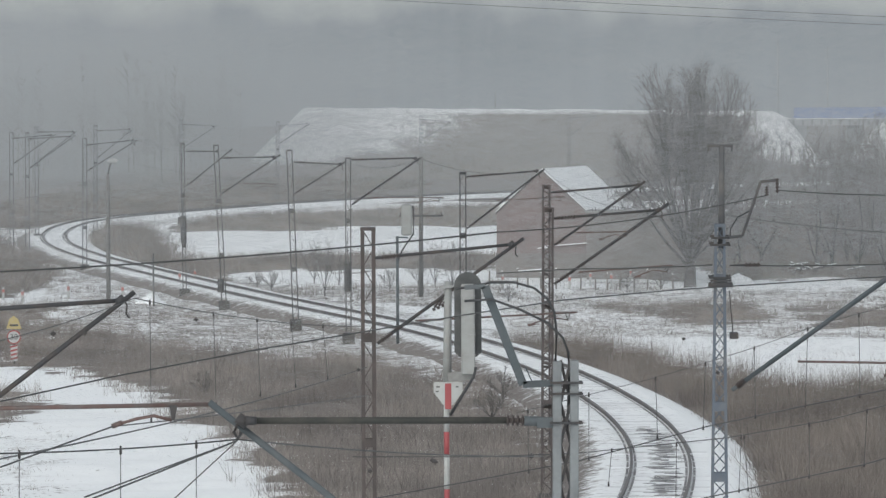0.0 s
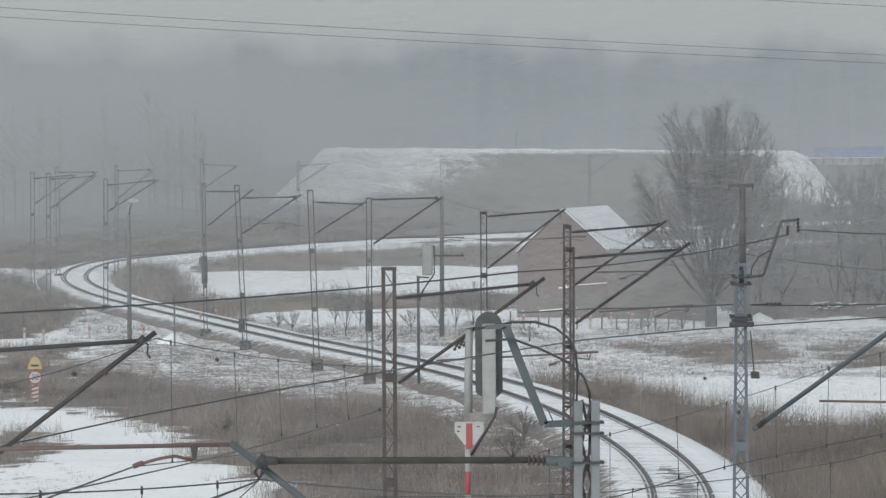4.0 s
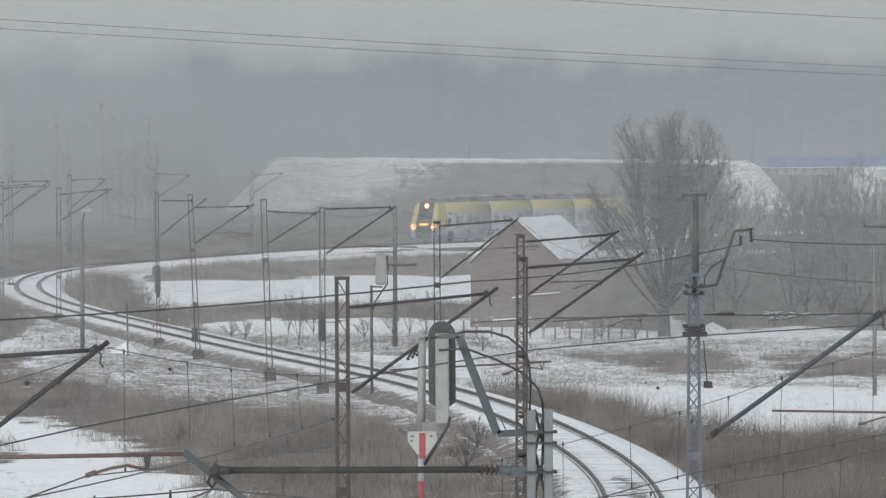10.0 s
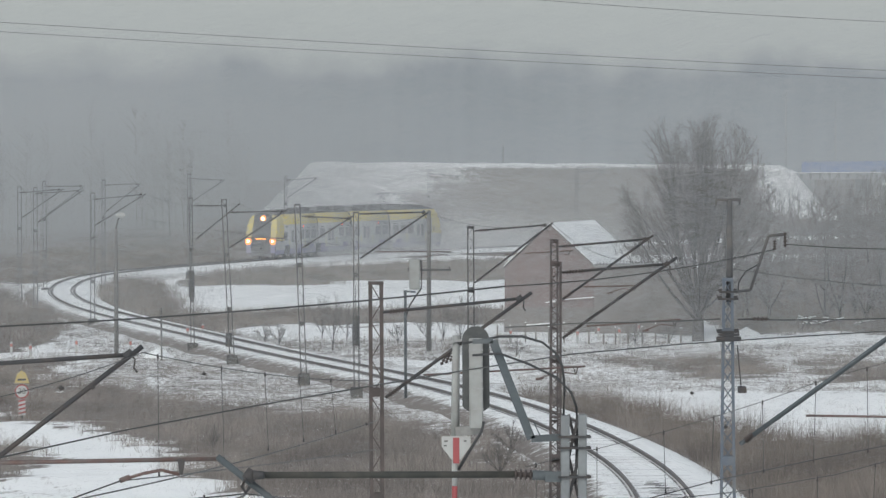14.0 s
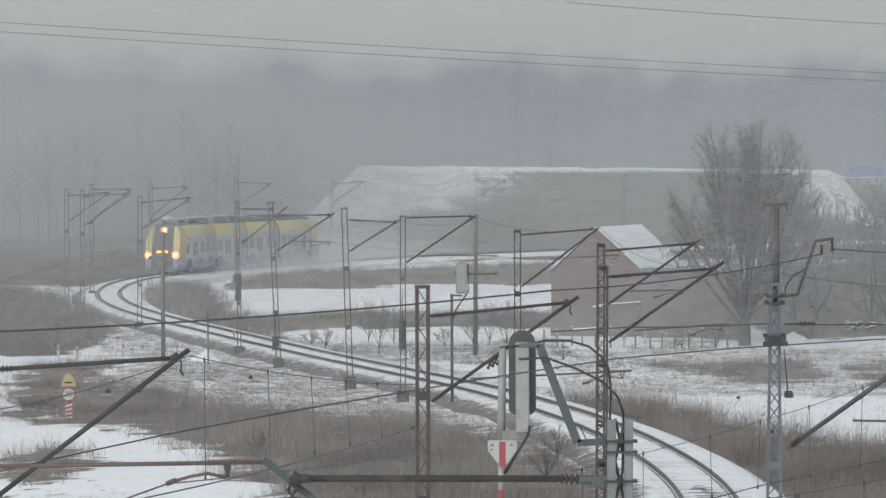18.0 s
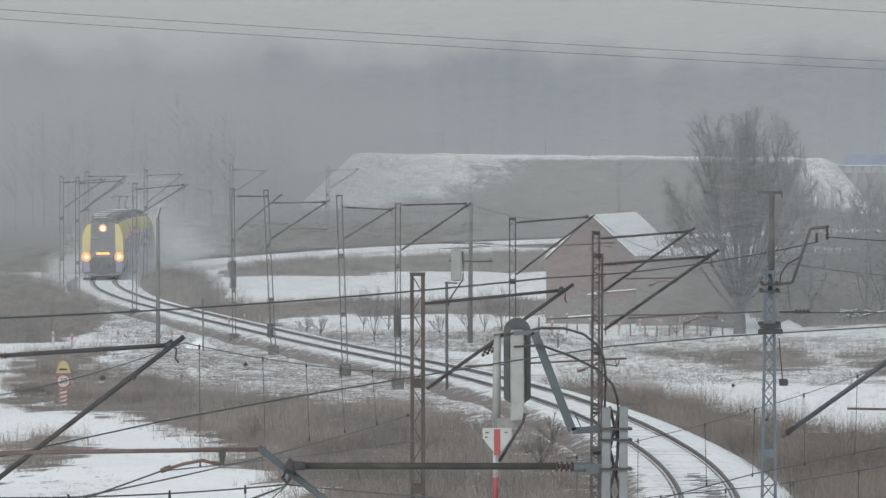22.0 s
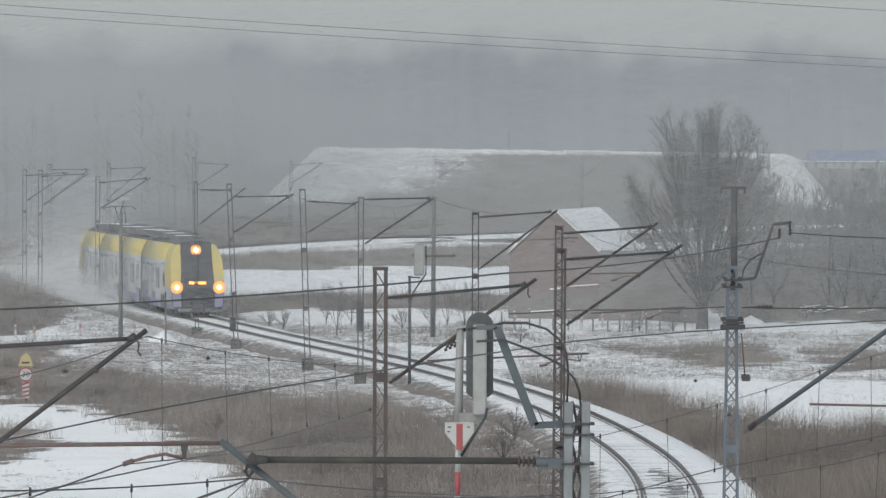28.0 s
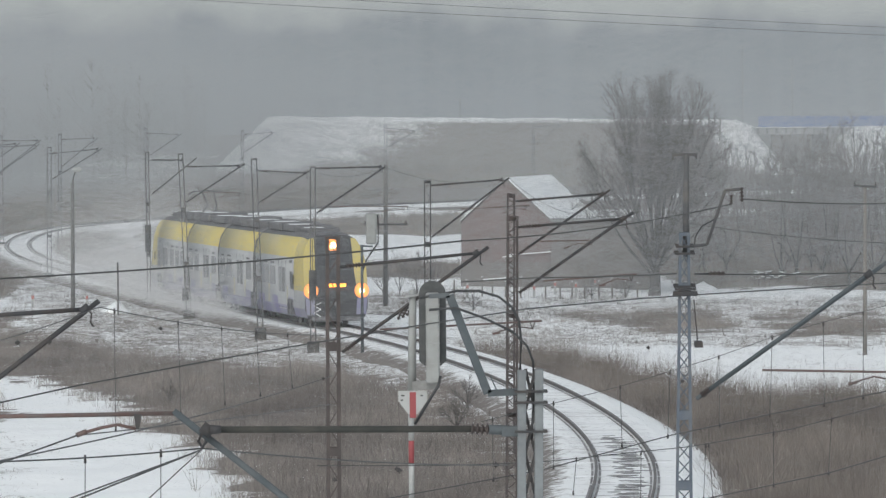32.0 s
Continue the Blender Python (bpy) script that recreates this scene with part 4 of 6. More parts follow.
# ---- the near grey mast with its long bracket, and the bent arm over the signal ----
def near_mast():
    base, top = (1.62, 44.943, -0.2), (1.667, 45, 7.292)
    m, h = stand(base, top)
    t = thing("portal_mast", "light grey two-legged steel mast with crossed lacing", "mast")
    t.matrix_basis = m
    for s in (-1, 1):
        bm = bmesh.new()
        box(bm, (s * 0.085 - 0.043, -0.07, 0), (s * 0.085 + 0.043, 0.07, h - (0.0 if s > 0 else 0.01)), None, 0.006)
        part("leg", bm, M_LEG, t)
    n = int(h / 0.42)
    for i in range(n):
        for s in (-1, 1):
            bm = bmesh.new()
            bar(bm, (-s * 0.05, -0.02 * s, h - 0.42 * (i + 1)), (s * 0.05, -0.02 * s, h - 0.42 * i), 0.012, 0.03)
            part("lacing_bar", bm, M_DARK, t)
    for z in (0.22, 0.33, 0.62):
        bm = bmesh.new()
        for e in (-1, 1):
            bar(bm, (-0.16, e * 0.09, h - z), (0.17, e * 0.09, h - z), 0.03, 0.022)
        for e in (-1, 1):
            rod(bm, (e * 0.145, -0.12, h - z), (e * 0.145, 0.12, h - z), 0.013)
        part("clamp_band", bm, M_DARK, t)
    bm = bmesh.new()
    box(bm, (-0.35, -0.35, -0.4), (0.35, 0.35, 0.3), None, 0.03)
    part("concrete_block", bm, M_DCONC, t)
    return t


near_mast()


def near_bracket():
    t = thing("near_cantilever", "grey-green tube bracket with ribbed insulator and clamps", "cantilever", group="overhead line brackets")
    part("stay_tube", rod(bmesh.new(), (-1.442, 45, 6.709), (1.077, 45, 6.697), 0.034, None, 12), M_TUBE, t)
    part("insulator", insulator(bmesh.new(), (1.066, 45, 6.697), (1.263, 45, 6.69), 0.062, 4), M_CERAM, t)
    bm = bmesh.new()
    rod(bm, (1.252, 45, 6.69), (1.432, 45, 6.683), 0.05, None, 10)
    bar(bm, (1.376, 45, 6.672), (1.573, 45, 6.671), 0.1, 0.1)
    part("end_fitting", bm, M_GREY, t)
    part("strut_tube", rod(bmesh.new(), (-1.891, 45, 6.898), (1.464, 45, 4.227), 0.034, None, 12), M_GREY, t)
    bm = bmesh.new()
    rod(bm, (-1.607, 44.9, 6.751), (-1.506, 44.9, 6.677), 0.06, None, 10)
    rod(bm, (-1.527, 44.85, 6.72), (-1.415, 44.85, 6.72), 0.05, 0.04, 10)
    hose(bm, [(-1.608, 44.9, 6.678), (-1.642, 44.9, 6.605), (-1.603, 44.9, 6.543), (-1.563, 44.9, 6.604)], 0.02)
    part("clamp", bm, M_DARK, t)
    part("registration_tube", rod(bmesh.new(), (-4.986, 45, 6.84), (-1.88, 45, 6.875), 0.022, None, 8), M_RUST, t)
    bm = bmesh.new()
    plate_of(bm, [(-2.285, 44.96, 6.872), (-2.205, 44.96, 6.872), (-2.235, 44.96, 6.72), (-2.265, 44.96, 6.72)], (0, 0.07, 0))
    part("drop_bracket", bm, M_DARK, t)
    bm = bmesh.new()
    hose(bm, [(-2.264, 45, 6.72), (-2.444, 45, 6.766), (-2.624, 45, 6.734), (-2.85, 45, 6.668)], 0.018)
    rod(bm, (-2.861, 45, 6.662), (-2.759, 45, 6.701), 0.026)
    part("steady_arm", bm, M_RUST, t)


near_bracket()


def bent_arm():
    t = thing("bent_arm", "bent grey-blue box-section arm fixed to the near mast", "bracket")
    pts = [(1.55, 45.1, 7.06), (1.245, 45.1, 7.045), (0.867, 45.1, 8.031), (0.664, 45.1, 8.021)]
    bm = bmesh.new()
    for a, b, w in zip(pts, pts[1:], (0.065, 0.085, 0.045)):
        bar(bm, a, b, 0.08, w)
    part("arm", bm, M_GREY, t)
    bm = bmesh.new()
    bar(bm, (1.266, 45, 7.227), (1.333, 45, 7.074), 0.1, 0.012)
    part("gusset", bm, M_GREY, t)
    for pts in ([(0.574, 45.2, 8.001), (0.71, 45.2, 8.022), (0.937, 45.2, 8.066), (1.163, 45.2, 8.065), (1.361, 45.2, 8.007), (1.49, 45.2, 7.904), (1.563, 45.2, 7.768), (1.585, 45.2, 7.552), (1.572, 45.2, 7.269)],
                [(0.661, 45, 7.89), (0.932, 45, 7.906), (1.213, 45, 7.802), (1.494, 45, 7.665), (1.64, 45, 7.517), (1.695, 45, 7.365), (1.699, 45, 7.054), (1.68, 45, 6.603)]):
        part("cable", hose(bmesh.new(), pts, 0.014), M_BLACK, t)


bent_arm()

# bracket of the next mast, which stands to the side
lattice_mast((-8.627, 80.156, -0.2), (-7.745, 73, 7.211), 0.28, M_DARK, NEAR, 0.07)
cantilever((-7.598, 73, 6.434), (-4.487, 73, 6.624), (-7.602, 73, 4.221), (-4.257, 73, 6.759), M_DARK, 0.036, 0.45)


# ---- signals ----
def main_signal():
    b = Vector((1.031, 99.561, -0.1))
    t = thing("signal", "railway signal seen from behind on a red and white banded post", "signal", b)

    def rel(p):
        return Vector(p) - b
    ys = [968, 905, 872, 812, 770, 718, 688]
    for i, (lo, hi) in enumerate(zip(ys, ys[1:])):
        part("band", rod(bmesh.new(), rel((1.056, 100, 3.221)) * Vector((1, 1, 0)) + Vector((0, 0, rel_z(lo) - b.z)), rel((1.056, 100, 3.221)) * Vector((1, 1, 0)) + Vector((0, 0, rel_z(hi) - b.z)), 0.062, None, 14), M_WHITE if i % 2 == 0 else M_RED, t)
    part("upper_post", rod(bmesh.new(), rel((1.07, 100, 3.347)), rel((1.109, 100, 5.753)), 0.1, 0.085, 14), M_CASE, t, "light grey upper post")
    bm = bmesh.new()
    bar(bm, rel((1.083, 99.9, 3.629)), rel((1.658, 99.9, 3.675)), 0.2, 0.2)
    part("bracket", bm, M_CONC, t)
    part("upper_bracket", bar(bmesh.new(), rel((0.945, 99.9, 5.608)), rel((1.345, 99.9, 5.668)), 0.08, 0.05), M_CONC, t)
    bm = bmesh.new()
    c = rel((1.538, 99.7, 4.989))
    w, h0, h1 = 0.3, 0.98, -0.9
    prof = [(w * math.cos(a), h0 - w + w * math.sin(a)) for a in np.linspace(0, math.pi, 13)] + [(-w, h1 + 0.1), (-w + 0.12, h1), (w - 0.12, h1), (w, h1 + 0.1)]
    plate_of(bm, [c + Vector((x, 0, z)) for x, z in prof], (0, 0.03, 0))
    part("background_plate", bm, M_PLATE, t)
    bm = bmesh.new()
    box(bm, c + Vector((-0.15, -0.32, -1.28)), c + Vector((0.15, -0.04, 0.72)), None, 0.03)
    part("lamp_case", bm, M_CASE, t, "dirty white lamp case")
    for z in (-0.85, -0.4, 0.05, 0.45):
        bm = bmesh.new()
        box(bm, c + Vector((-0.165, -0.335, z)), c + Vector((0.165, -0.3, z + 0.025)))
        box(bm, c + Vector((0.1, -0.36, z + 0.16)), c + Vector((0.14, -0.3, z + 0.24)))
        part("door_seam", bm, M_CONC, t)
    bm = bmesh.new()
    hose(bm, [rel((1.701, 99.4, 3.881)), rel((1.65, 99.4, 3.657)), rel((1.361, 99.4, 3.198)), rel((1.137, 99.6, 2.811))], 0.035)
    part("cable", bm, M_BLACK, t)
    bm = bmesh.new()
    k = rel((1.092, 99.75, 3.313))
    plate_of(bm, [k + Vector((x, 0, z)) for x, z in ((-0.32, 0.22), (0.32, 0.22), (0.32, 0.0), (0.1, -0.3), (-0.1, -0.3), (-0.32, 0.0))], (0, 0.012, 0))
    part("number_plate", bm, M_WHITE, t, "white plate with cut lower corners")
    bm = bmesh.new()
    box(bm, k + Vector((-0.07, -0.02, -0.38)), k + Vector((0.07, -0.012, 0.19)), None, 0.002)
    part("red_stripe", bm, M_RED, t)
    for dx, dz, ww in ((-0.22, 0.1, 0.08), (-0.24, 0.0, 0.06), (0.2, 0.1, 0.06)):
        bm = bmesh.new()
        box(bm, k + Vector((dx - ww / 2, -0.02, dz)), k + Vector((dx + ww / 2, -0.013, dz + 0.03)))
        part("letter_bar", bm, M_GALV, t)


def rel_z(y):
    """Height on the signal post for the steps of its bands."""
    return 10.0 - (y - 163.0) / 80.0


main_signal()


def far_signal():
    b = Vector((-0.024, 175.657, 0))
    t = thing("signal", "small white railway signal on a slim grey post", "signal", b)
    part("post", rod(bmesh.new(), (0, 0, -0.1), Vector((-0.018, 176, 4.301)) - b, 0.06, 0.055, 10), M_GREY, t)
    bm = bmesh.new()
    h = Vector((0.36, 176, 4.871)) - b
    box(bm, h + Vector((-0.22, -0.15, -0.55)), h + Vector((0.2, 0.15, 0.66)), None, 0.05)
    part("lamp_case", bm, M_CASE, t)
    bm = bmesh.new()
    rod(bm, h + Vector((0, 0, 0.64)), h + Vector((0, 0, 0.72)), 0.12, 0.05, 10)
    part("lid", bm, M_CONC, t)
    bm = bmesh.new()
    hose(bm, [h + Vector((0.24, 0, 0.6)), h + Vector((0.27, 0, 0.1)), h + Vector((0.25, 0, -0.5)), h + Vector((0.0, 0, -0.85)), h + Vector((-0.2, 0, -1.15)), h + Vector((-0.36, 0, -1.6))], 0.035)
    part("bracket_pipe", bm, M_DARK, t)
    bm = bmesh.new()
    bar(bm, Vector((-0.084, 176, 4.257)) - b, Vector((0.4, 176, 4.232)) - b, 0.1, 0.06)
    part("bracket", bm, M_GREY, t)


far_signal()


def text_mesh(body, size):
    c = bpy.data.curves.new("writing", "FONT")
    c.body, c.size, c.align_x, c.align_y = body, size, "CENTER", "CENTER"
    c.extrude = 0.004
    ob = new("writing", c)
    dg = bpy.context.evaluated_depsgraph_get()
    me = bpy.data.meshes.new_from_object(ob.evaluated_get(dg))
    bpy.data.objects.remove(ob)
    bpy.data.curves.remove(c)
    return me


def speed_sign():
    b = Vector((-14.123, 165.996, 0))
    t = thing("speed_sign", "round speed sign reading 30 under a yellow triangle", "road sign", b)
    part("post", rod(bmesh.new(), (0, 0.05, -0.1), (0, 0.05, 1.75), 0.03), M_GALV, t)
    disc = rod(bmesh.new(), (0, 0.0, 1.0), (0, 0.02, 1.0), 0.26, None, 24)
    part("red_disc", disc, M_RED, t)
    part("white_disc", rod(bmesh.new(), (0, -0.008, 1.0), (0, 0.004, 1.0), 0.215, None, 24), M_WHITE, t)
    me = text_mesh("30", 0.29)
    me.materials.append(M_BLACK)
    w = new("writing", me)
    w.parent = t
    w.matrix_basis = pose(0, -0.014, 1.0, 90)
    bm = bmesh.new()
    plate_of(bm, [(-0.28, 0.01, 1.3), (0.28, 0.01, 1.3), (0.16, 0.01, 1.66), (0, 0.01, 1.78), (-0.16, 0.01, 1.66)], (0, 0.012, 0))
    part("yellow_plate", bm, M_YSIGN, t)
    bm = bmesh.new()
    box(bm, (-0.15, -0.012, 1.4), (0.15, -0.006, 1.47))
    part("pictogram", bm, M_BLACK, t)
    bm = bmesh.new()
    box(bm, (-0.13, 0.0, 0.12), (0.13, 0.02, 0.7))
    part("board", bm, M_WHITE, t)
    for i in range(4):
        bm = bmesh.new()
        z = 0.18 + 0.15 * i
        f = bm.faces.new([bm.verts.new(v) for v in ((-0.13, -0.004, z - 0.03), (0.13, -0.004, z + 0.04), (0.13, -0.004, z + 0.1), (-0.13, -0.004, z + 0.04))])
        part("stripe", bm, M_RED, t)


speed_sign()


def marker_post(p, h=0.68):
    t = thing("marker_post", "short white marker post with a red band", "post", p, group="red and white marker posts")
    bm = bmesh.new()
    box(bm, (-0.055, -0.055, -0.1), (0.055, 0.055, h), None, 0.012)
    part("post", bm, M_WHITE, t)
    bm = bmesh.new()
    box(bm, (-0.06, -0.06, h * 0.62), (0.06, 0.06, h * 0.86))
    part("red_band", bm, M_FADED, t)
    return t


first_post = marker_post((-17.73, 213.409, 0))
for p in ((-18.848, 215.844, 0), (-15.929, 218.346, 0), (-13.251, 217.377, 0), (10.751, 227.477, 0), (9.788, 229.599, 0), (8.557, 225.222, 0), (5.271, 226.999, 0), (-11.247, 232.79, 0), (11.986, 232.633, 0), (-10.609, 236.108, 0)):
    copy_thing(first_post, pose(*p))


# ---- wires ----
def wire(name, pts, r=0.012, material=None, label="thin dark overhead wire", group="overhead wires"):
    ob = part(name, hose(bmesh.new(), pts, r, 5), material or M_WIRE)
    return tagged(ob, label, "wire", group)


def span(a, b, sag, r=0.012, n=16, name="overhead_wire", label="thin dark overhead wire"):
    return wire(name, curve_pts(a, b, sag, n), r, None, label)


def dropper(p, q, r=0.006):
    """A thin upright wire with a clip at each end."""
    p, q = Vector(p), Vector(q)
    t = thing("dropper", "thin dropper wire with clips at its ends", "wire", p, group="dropper wires")
    part("rod", rod(bmesh.new(), (0, 0, 0), q - p, r, None, 5), M_WIRE, t)
    for e in (Vector((0, 0, 0)), q - p):
        part("clip", rod(bmesh.new(), e + Vector((0, 0, -0.05)), e + Vector((0, 0, 0.03)), r * 3.2, r * 2, 6), M_DARK, t)


def droppers(a, b, sag, c, d, sag2, fr, r=0.008):
    """Short upright wires that tie an upper wire to a lower one."""
    for f in fr:
        p = Vector(a).lerp(Vector(b), f) - Vector((0, 0, 4 * sag * f * (1 - f)))
        q = Vector(c).lerp(Vector(d), f) - Vector((0, 0, 4 * sag2 * f * (1 - f)))
        dropper(p, q, r)


# feeder that leaves the hook arm on both sides
span((7.278, 89, 7.873), (1.851, 84, 7.341), 0.12, 0.012)
span((1.851, 84, 7.341), (-8.813, 78, 6.829), 0.1, 0.016)
span((7.513, 89, 7.972), (12.63, 92, 7.873), 0.1, 0.012)
# wires tied to the blue mast
span((6.549, 89, 6.496), (10.083, 93, 6.341), 0.02, 0.014)
span((10.083, 93, 6.341), (12.765, 93, 6.335), 0.02, 0.014)
part_ins = thing("strain_insulator", "brown ribbed strain insulator in a wire", "insulator")
part("ribs", insulator(bmesh.new(), (6.839, 89, 6.505), (7.151, 89, 6.503), 0.05, 4), M_CERAM, part_ins)
part("rod", rod(bmesh.new(), (6.549, 89, 6.496), (6.861, 89, 6.505), 0.014), M_DARK, part_ins)
span((6.192, 89, 6.509), (3.754, 95, 6.209), 0.02, 0.014)
span((3.754, 95, 6.209), (2.155, 98, 6.003), 0.0, 0.012)
# long wires across the foreground
wire("overhead_wire", [(-7.48, 66, 5.11), (-6.003, 68, 5.343), (-4.382, 70, 5.588), (-2.422, 73, 5.787), (-0.617, 76, 5.925), (1.154, 80, 5.999), (3.106, 84, 6.071), (5.459, 88, 6.068), (7.926, 91, 6.067), (10.544, 94, 6.063), (13.314, 97, 6.043)], 0.013)
# catenary and contact wire under the bracket on the side
span((-4.258, 73, 6.659), (-0.812, 100, 4.764), 0.12, 0.009)
span((-4.258, 73, 6.659), (-6.791, 60, 6.434), 0.12, 0.008)
span((-5.673, 50, 5.713), (-0.692, 100, 3.86), 0.15, 0.012)
droppers((-4.258, 73, 6.659), (-0.812, 100, 4.764), 0.12, (-4.257, 73, 4.647), (-0.692, 100, 3.86), 0.02, (0.05, 0.28, 0.46, 0.62, 0.78), 0.006)
# near wires on the long bracket
span((-1.612, 45, 6.524), (-4.536, 40, 6.806), 0.05, 0.008)
span((-1.612, 45, 6.524), (1.907, 60, 5.111), 0.05, 0.008)
span((-1.612, 45, 6.512), (-2.793, 38, 6.492), 0.0, 0.009)
span((-1.669, 45, 6.49), (-2.649, 38, 6.587), 0.0, 0.008)
span((-1.624, 45, 6.501), (-2.089, 40, 6.302), 0.0, 0.006)
span((-4.314, 38, 6.503), (-2.85, 45, 6.662), 0.0, 0.009)
span((-2.85, 45, 6.662), (-0.488, 70, 5.263), 0.02, 0.007)
droppers((-1.612, 45, 6.524), (-4.536, 40, 6.806), 0.05, (-1.618, 45, 5.834), (-4.543, 40, 6.169), 0.0, (0.13, 0.36, 0.65), 0.0045)
# wires over the curve on the other side
span((7.394, 123, 6.831), (12.354, 90, 6.983), 0.2, 0.009)
span((5.677, 174, 6.897), (7.394, 123, 6.831), 0.6, 0.008)
span((0.924, 180, 7.249), (5.677, 174, 6.897), 0.35, 0.008)
span((-2.171, 191, 6.957), (0.924, 180, 7.249), 0.3, 0.008)
span((-5.377, 208, 7.017), (-2.171, 191, 6.957), 0.3, 0.008)
span((-8.057, 221, 7.122), (-5.377, 208, 7.017), 0.25, 0.008)
span((-14.436, 252, 7.286), (-8.057, 221, 7.122), 0.35, 0.008)
span((6.455, 174, 5.804), (1.837, 180, 5.645), 0.05, 0.008)
span((1.837, 180, 5.645), (-5.543, 208, 5.641), 0.05, 0.008)
span((-5.543, 208, 5.641), (-14.448, 252, 5.901), 0.05, 0.008)
# catenaries over the curve, with their droppers
wire("overhead_wire", [(-0.831, 80.0, 2.684), (1.402, 80.0, 3.074), (3.196, 80.0, 3.399), (5.467, 80.0, 3.992), (7.229, 80.0, 4.352), (9.284, 80.0, 4.743), (11.571, 80.0, 5.235)], 0.011)
wire("overhead_wire", [(-0.846, 82.0, 3.334), (1.440, 82.0, 3.317), (3.277, 82.0, 3.373), (5.949, 82.0, 3.631), (7.756, 82.0, 3.930), (9.516, 82.0, 4.369), (11.860, 82.0, 4.908)], 0.009)
wire("overhead_wire", [(2.934, 76.0, 2.635), (5.832, 76.0, 3.225), (7.830, 76.0, 3.628), (8.817, 76.0, 3.911), (10.991, 76.0, 4.507)], 0.011)
wire("overhead_wire", [(2.085, 80.0, 4.254), (4.557, 80.0, 4.865), (5.445, 80.0, 5.123), (6.312, 80.0, 5.388), (7.261, 80.0, 5.720), (7.709, 80.0, 5.859), (9.288, 80.0, 6.268), (11.574, 80.0, 6.861)], 0.006)
for p, q in (
        ((4.557, 80.0, 4.865), (4.586, 80.0, 3.829)),
        ((5.445, 80.0, 5.123), (5.399, 80.0, 3.979)),
        ((6.312, 80.0, 5.388), (6.327, 80.0, 4.175)),
        ((7.261, 80.0, 5.720), (7.216, 80.0, 4.358)),
        ((8.170, 80.0, 5.964), (8.185, 80.0, 4.528)),
        ((8.881, 80.0, 6.148), (8.877, 80.0, 4.658)),
        ((3.372, 80.0, 4.583), (3.366, 80.0, 3.452)),
        ((6.123, 80.0, 3.817), (6.194, 80.0, 2.881)),
        ((6.075, 80.0, 3.811), (6.031, 80.0, 2.862)),
        ((7.282, 80.0, 4.026), (7.279, 80.0, 3.103)),
        ((8.313, 80.0, 4.262), (8.256, 80.0, 3.306)),
        ((3.772, 80.0, 3.584), (3.715, 80.0, 2.988)),
        ((4.924, 80.0, 3.691), (4.905, 80.0, 2.620)),
        ((2.288, 80.0, 4.300), (2.296, 80.0, 3.236))):
    dropper(p, q)
# high lines above the mist
for a, b in (((-7.444, 60, 11.794), (9.637, 64, 10.853)), ((-7.446, 60, 11.667), (9.636, 64, 10.741)), ((1.538, 60, 11.919), (9.642, 64, 11.557))):
    span(a, b, 0.05, 0.0032, 20, "power_line", "high thin power line against the pale sky")


def wire_clamp(p, s=0.042):
    t = thing("wire_clamp", "small dark clamp fitted on an overhead wire", "clamp", p, group="wire clamps")
    bm = bmesh.new()
    bmesh.ops.create_uvsphere(bm, u_segments=10, v_segments=6, radius=s * 0.8, matrix=Matrix.Diagonal((1.3, 0.8, 0.8, 1)))
    part("body", bm, M_DARK, t)
    part("bolt", rod(bmesh.new(), (0, 0, -s), (0, 0, s * 1.1), s * 0.2, None, 6), M_DARK, t)


for p in ((0.551, 75, 3.835), (-0.484, 75, 3.663), (-3.58, 80, 5.951), (-0.875, 98, 3.923), (-5.042, 66, 6.467), (-4.858, 70, 6.258), (6.083, 86, 4.567), (5.692, 90, 4.996), (1.757, 60, 5.112), (0.542, 68, 4.385)):
    wire_clamp(p)


def insulator_cluster(p):
    """Three short insulators hung side by side on a strut."""
    t = thing("insulator_cluster", "three dark ribbed insulators hanging from the strut", "insulator", p)
    for k in range(3):
        part("insulator", insulator(bmesh.new(), (-0.12 + 0.1 * k, 0, 0.08 + 0.04 * k), (-0.22 + 0.1 * k, 0, -0.12 + 0.04 * k), 0.045, 3), M_CERAM, t)
    part("hanger", rod(bmesh.new(), (-0.16, 0, 0.04), (0.12, 0, 0.2), 0.018), M_DARK, t)


insulator_cluster((0.993, 100, 5.215))


def fence_post(p, h):
    t = thing("fence_post", "weathered wooden fence post in the snow", "post", p, group="fence posts by the house")
    bm = bmesh.new()
    box(bm, (-0.04, -0.04, -0.1), (0.04, 0.04, h), None, 0.01)
    part("post", bm, M_WOOD, t)
    bm = bmesh.new()
    box(bm, (-0.045, -0.045, h), (0.045, 0.045, h + 0.03), None, 0.01)
    part("snow_cap", bm, M_SNOW, t)


rf = random.Random(4)
pa, pb = Vector((4.675, 228.392, 0)), Vector((13.644, 224.464, 0))
for i in range(15):
    q = pa.lerp(pb, i / 14)
    fence_post((q.x + rf.uniform(-0.1, 0.1), q.y + rf.uniform(-0.6, 0.6), 0), rf.uniform(0.7, 1.0))


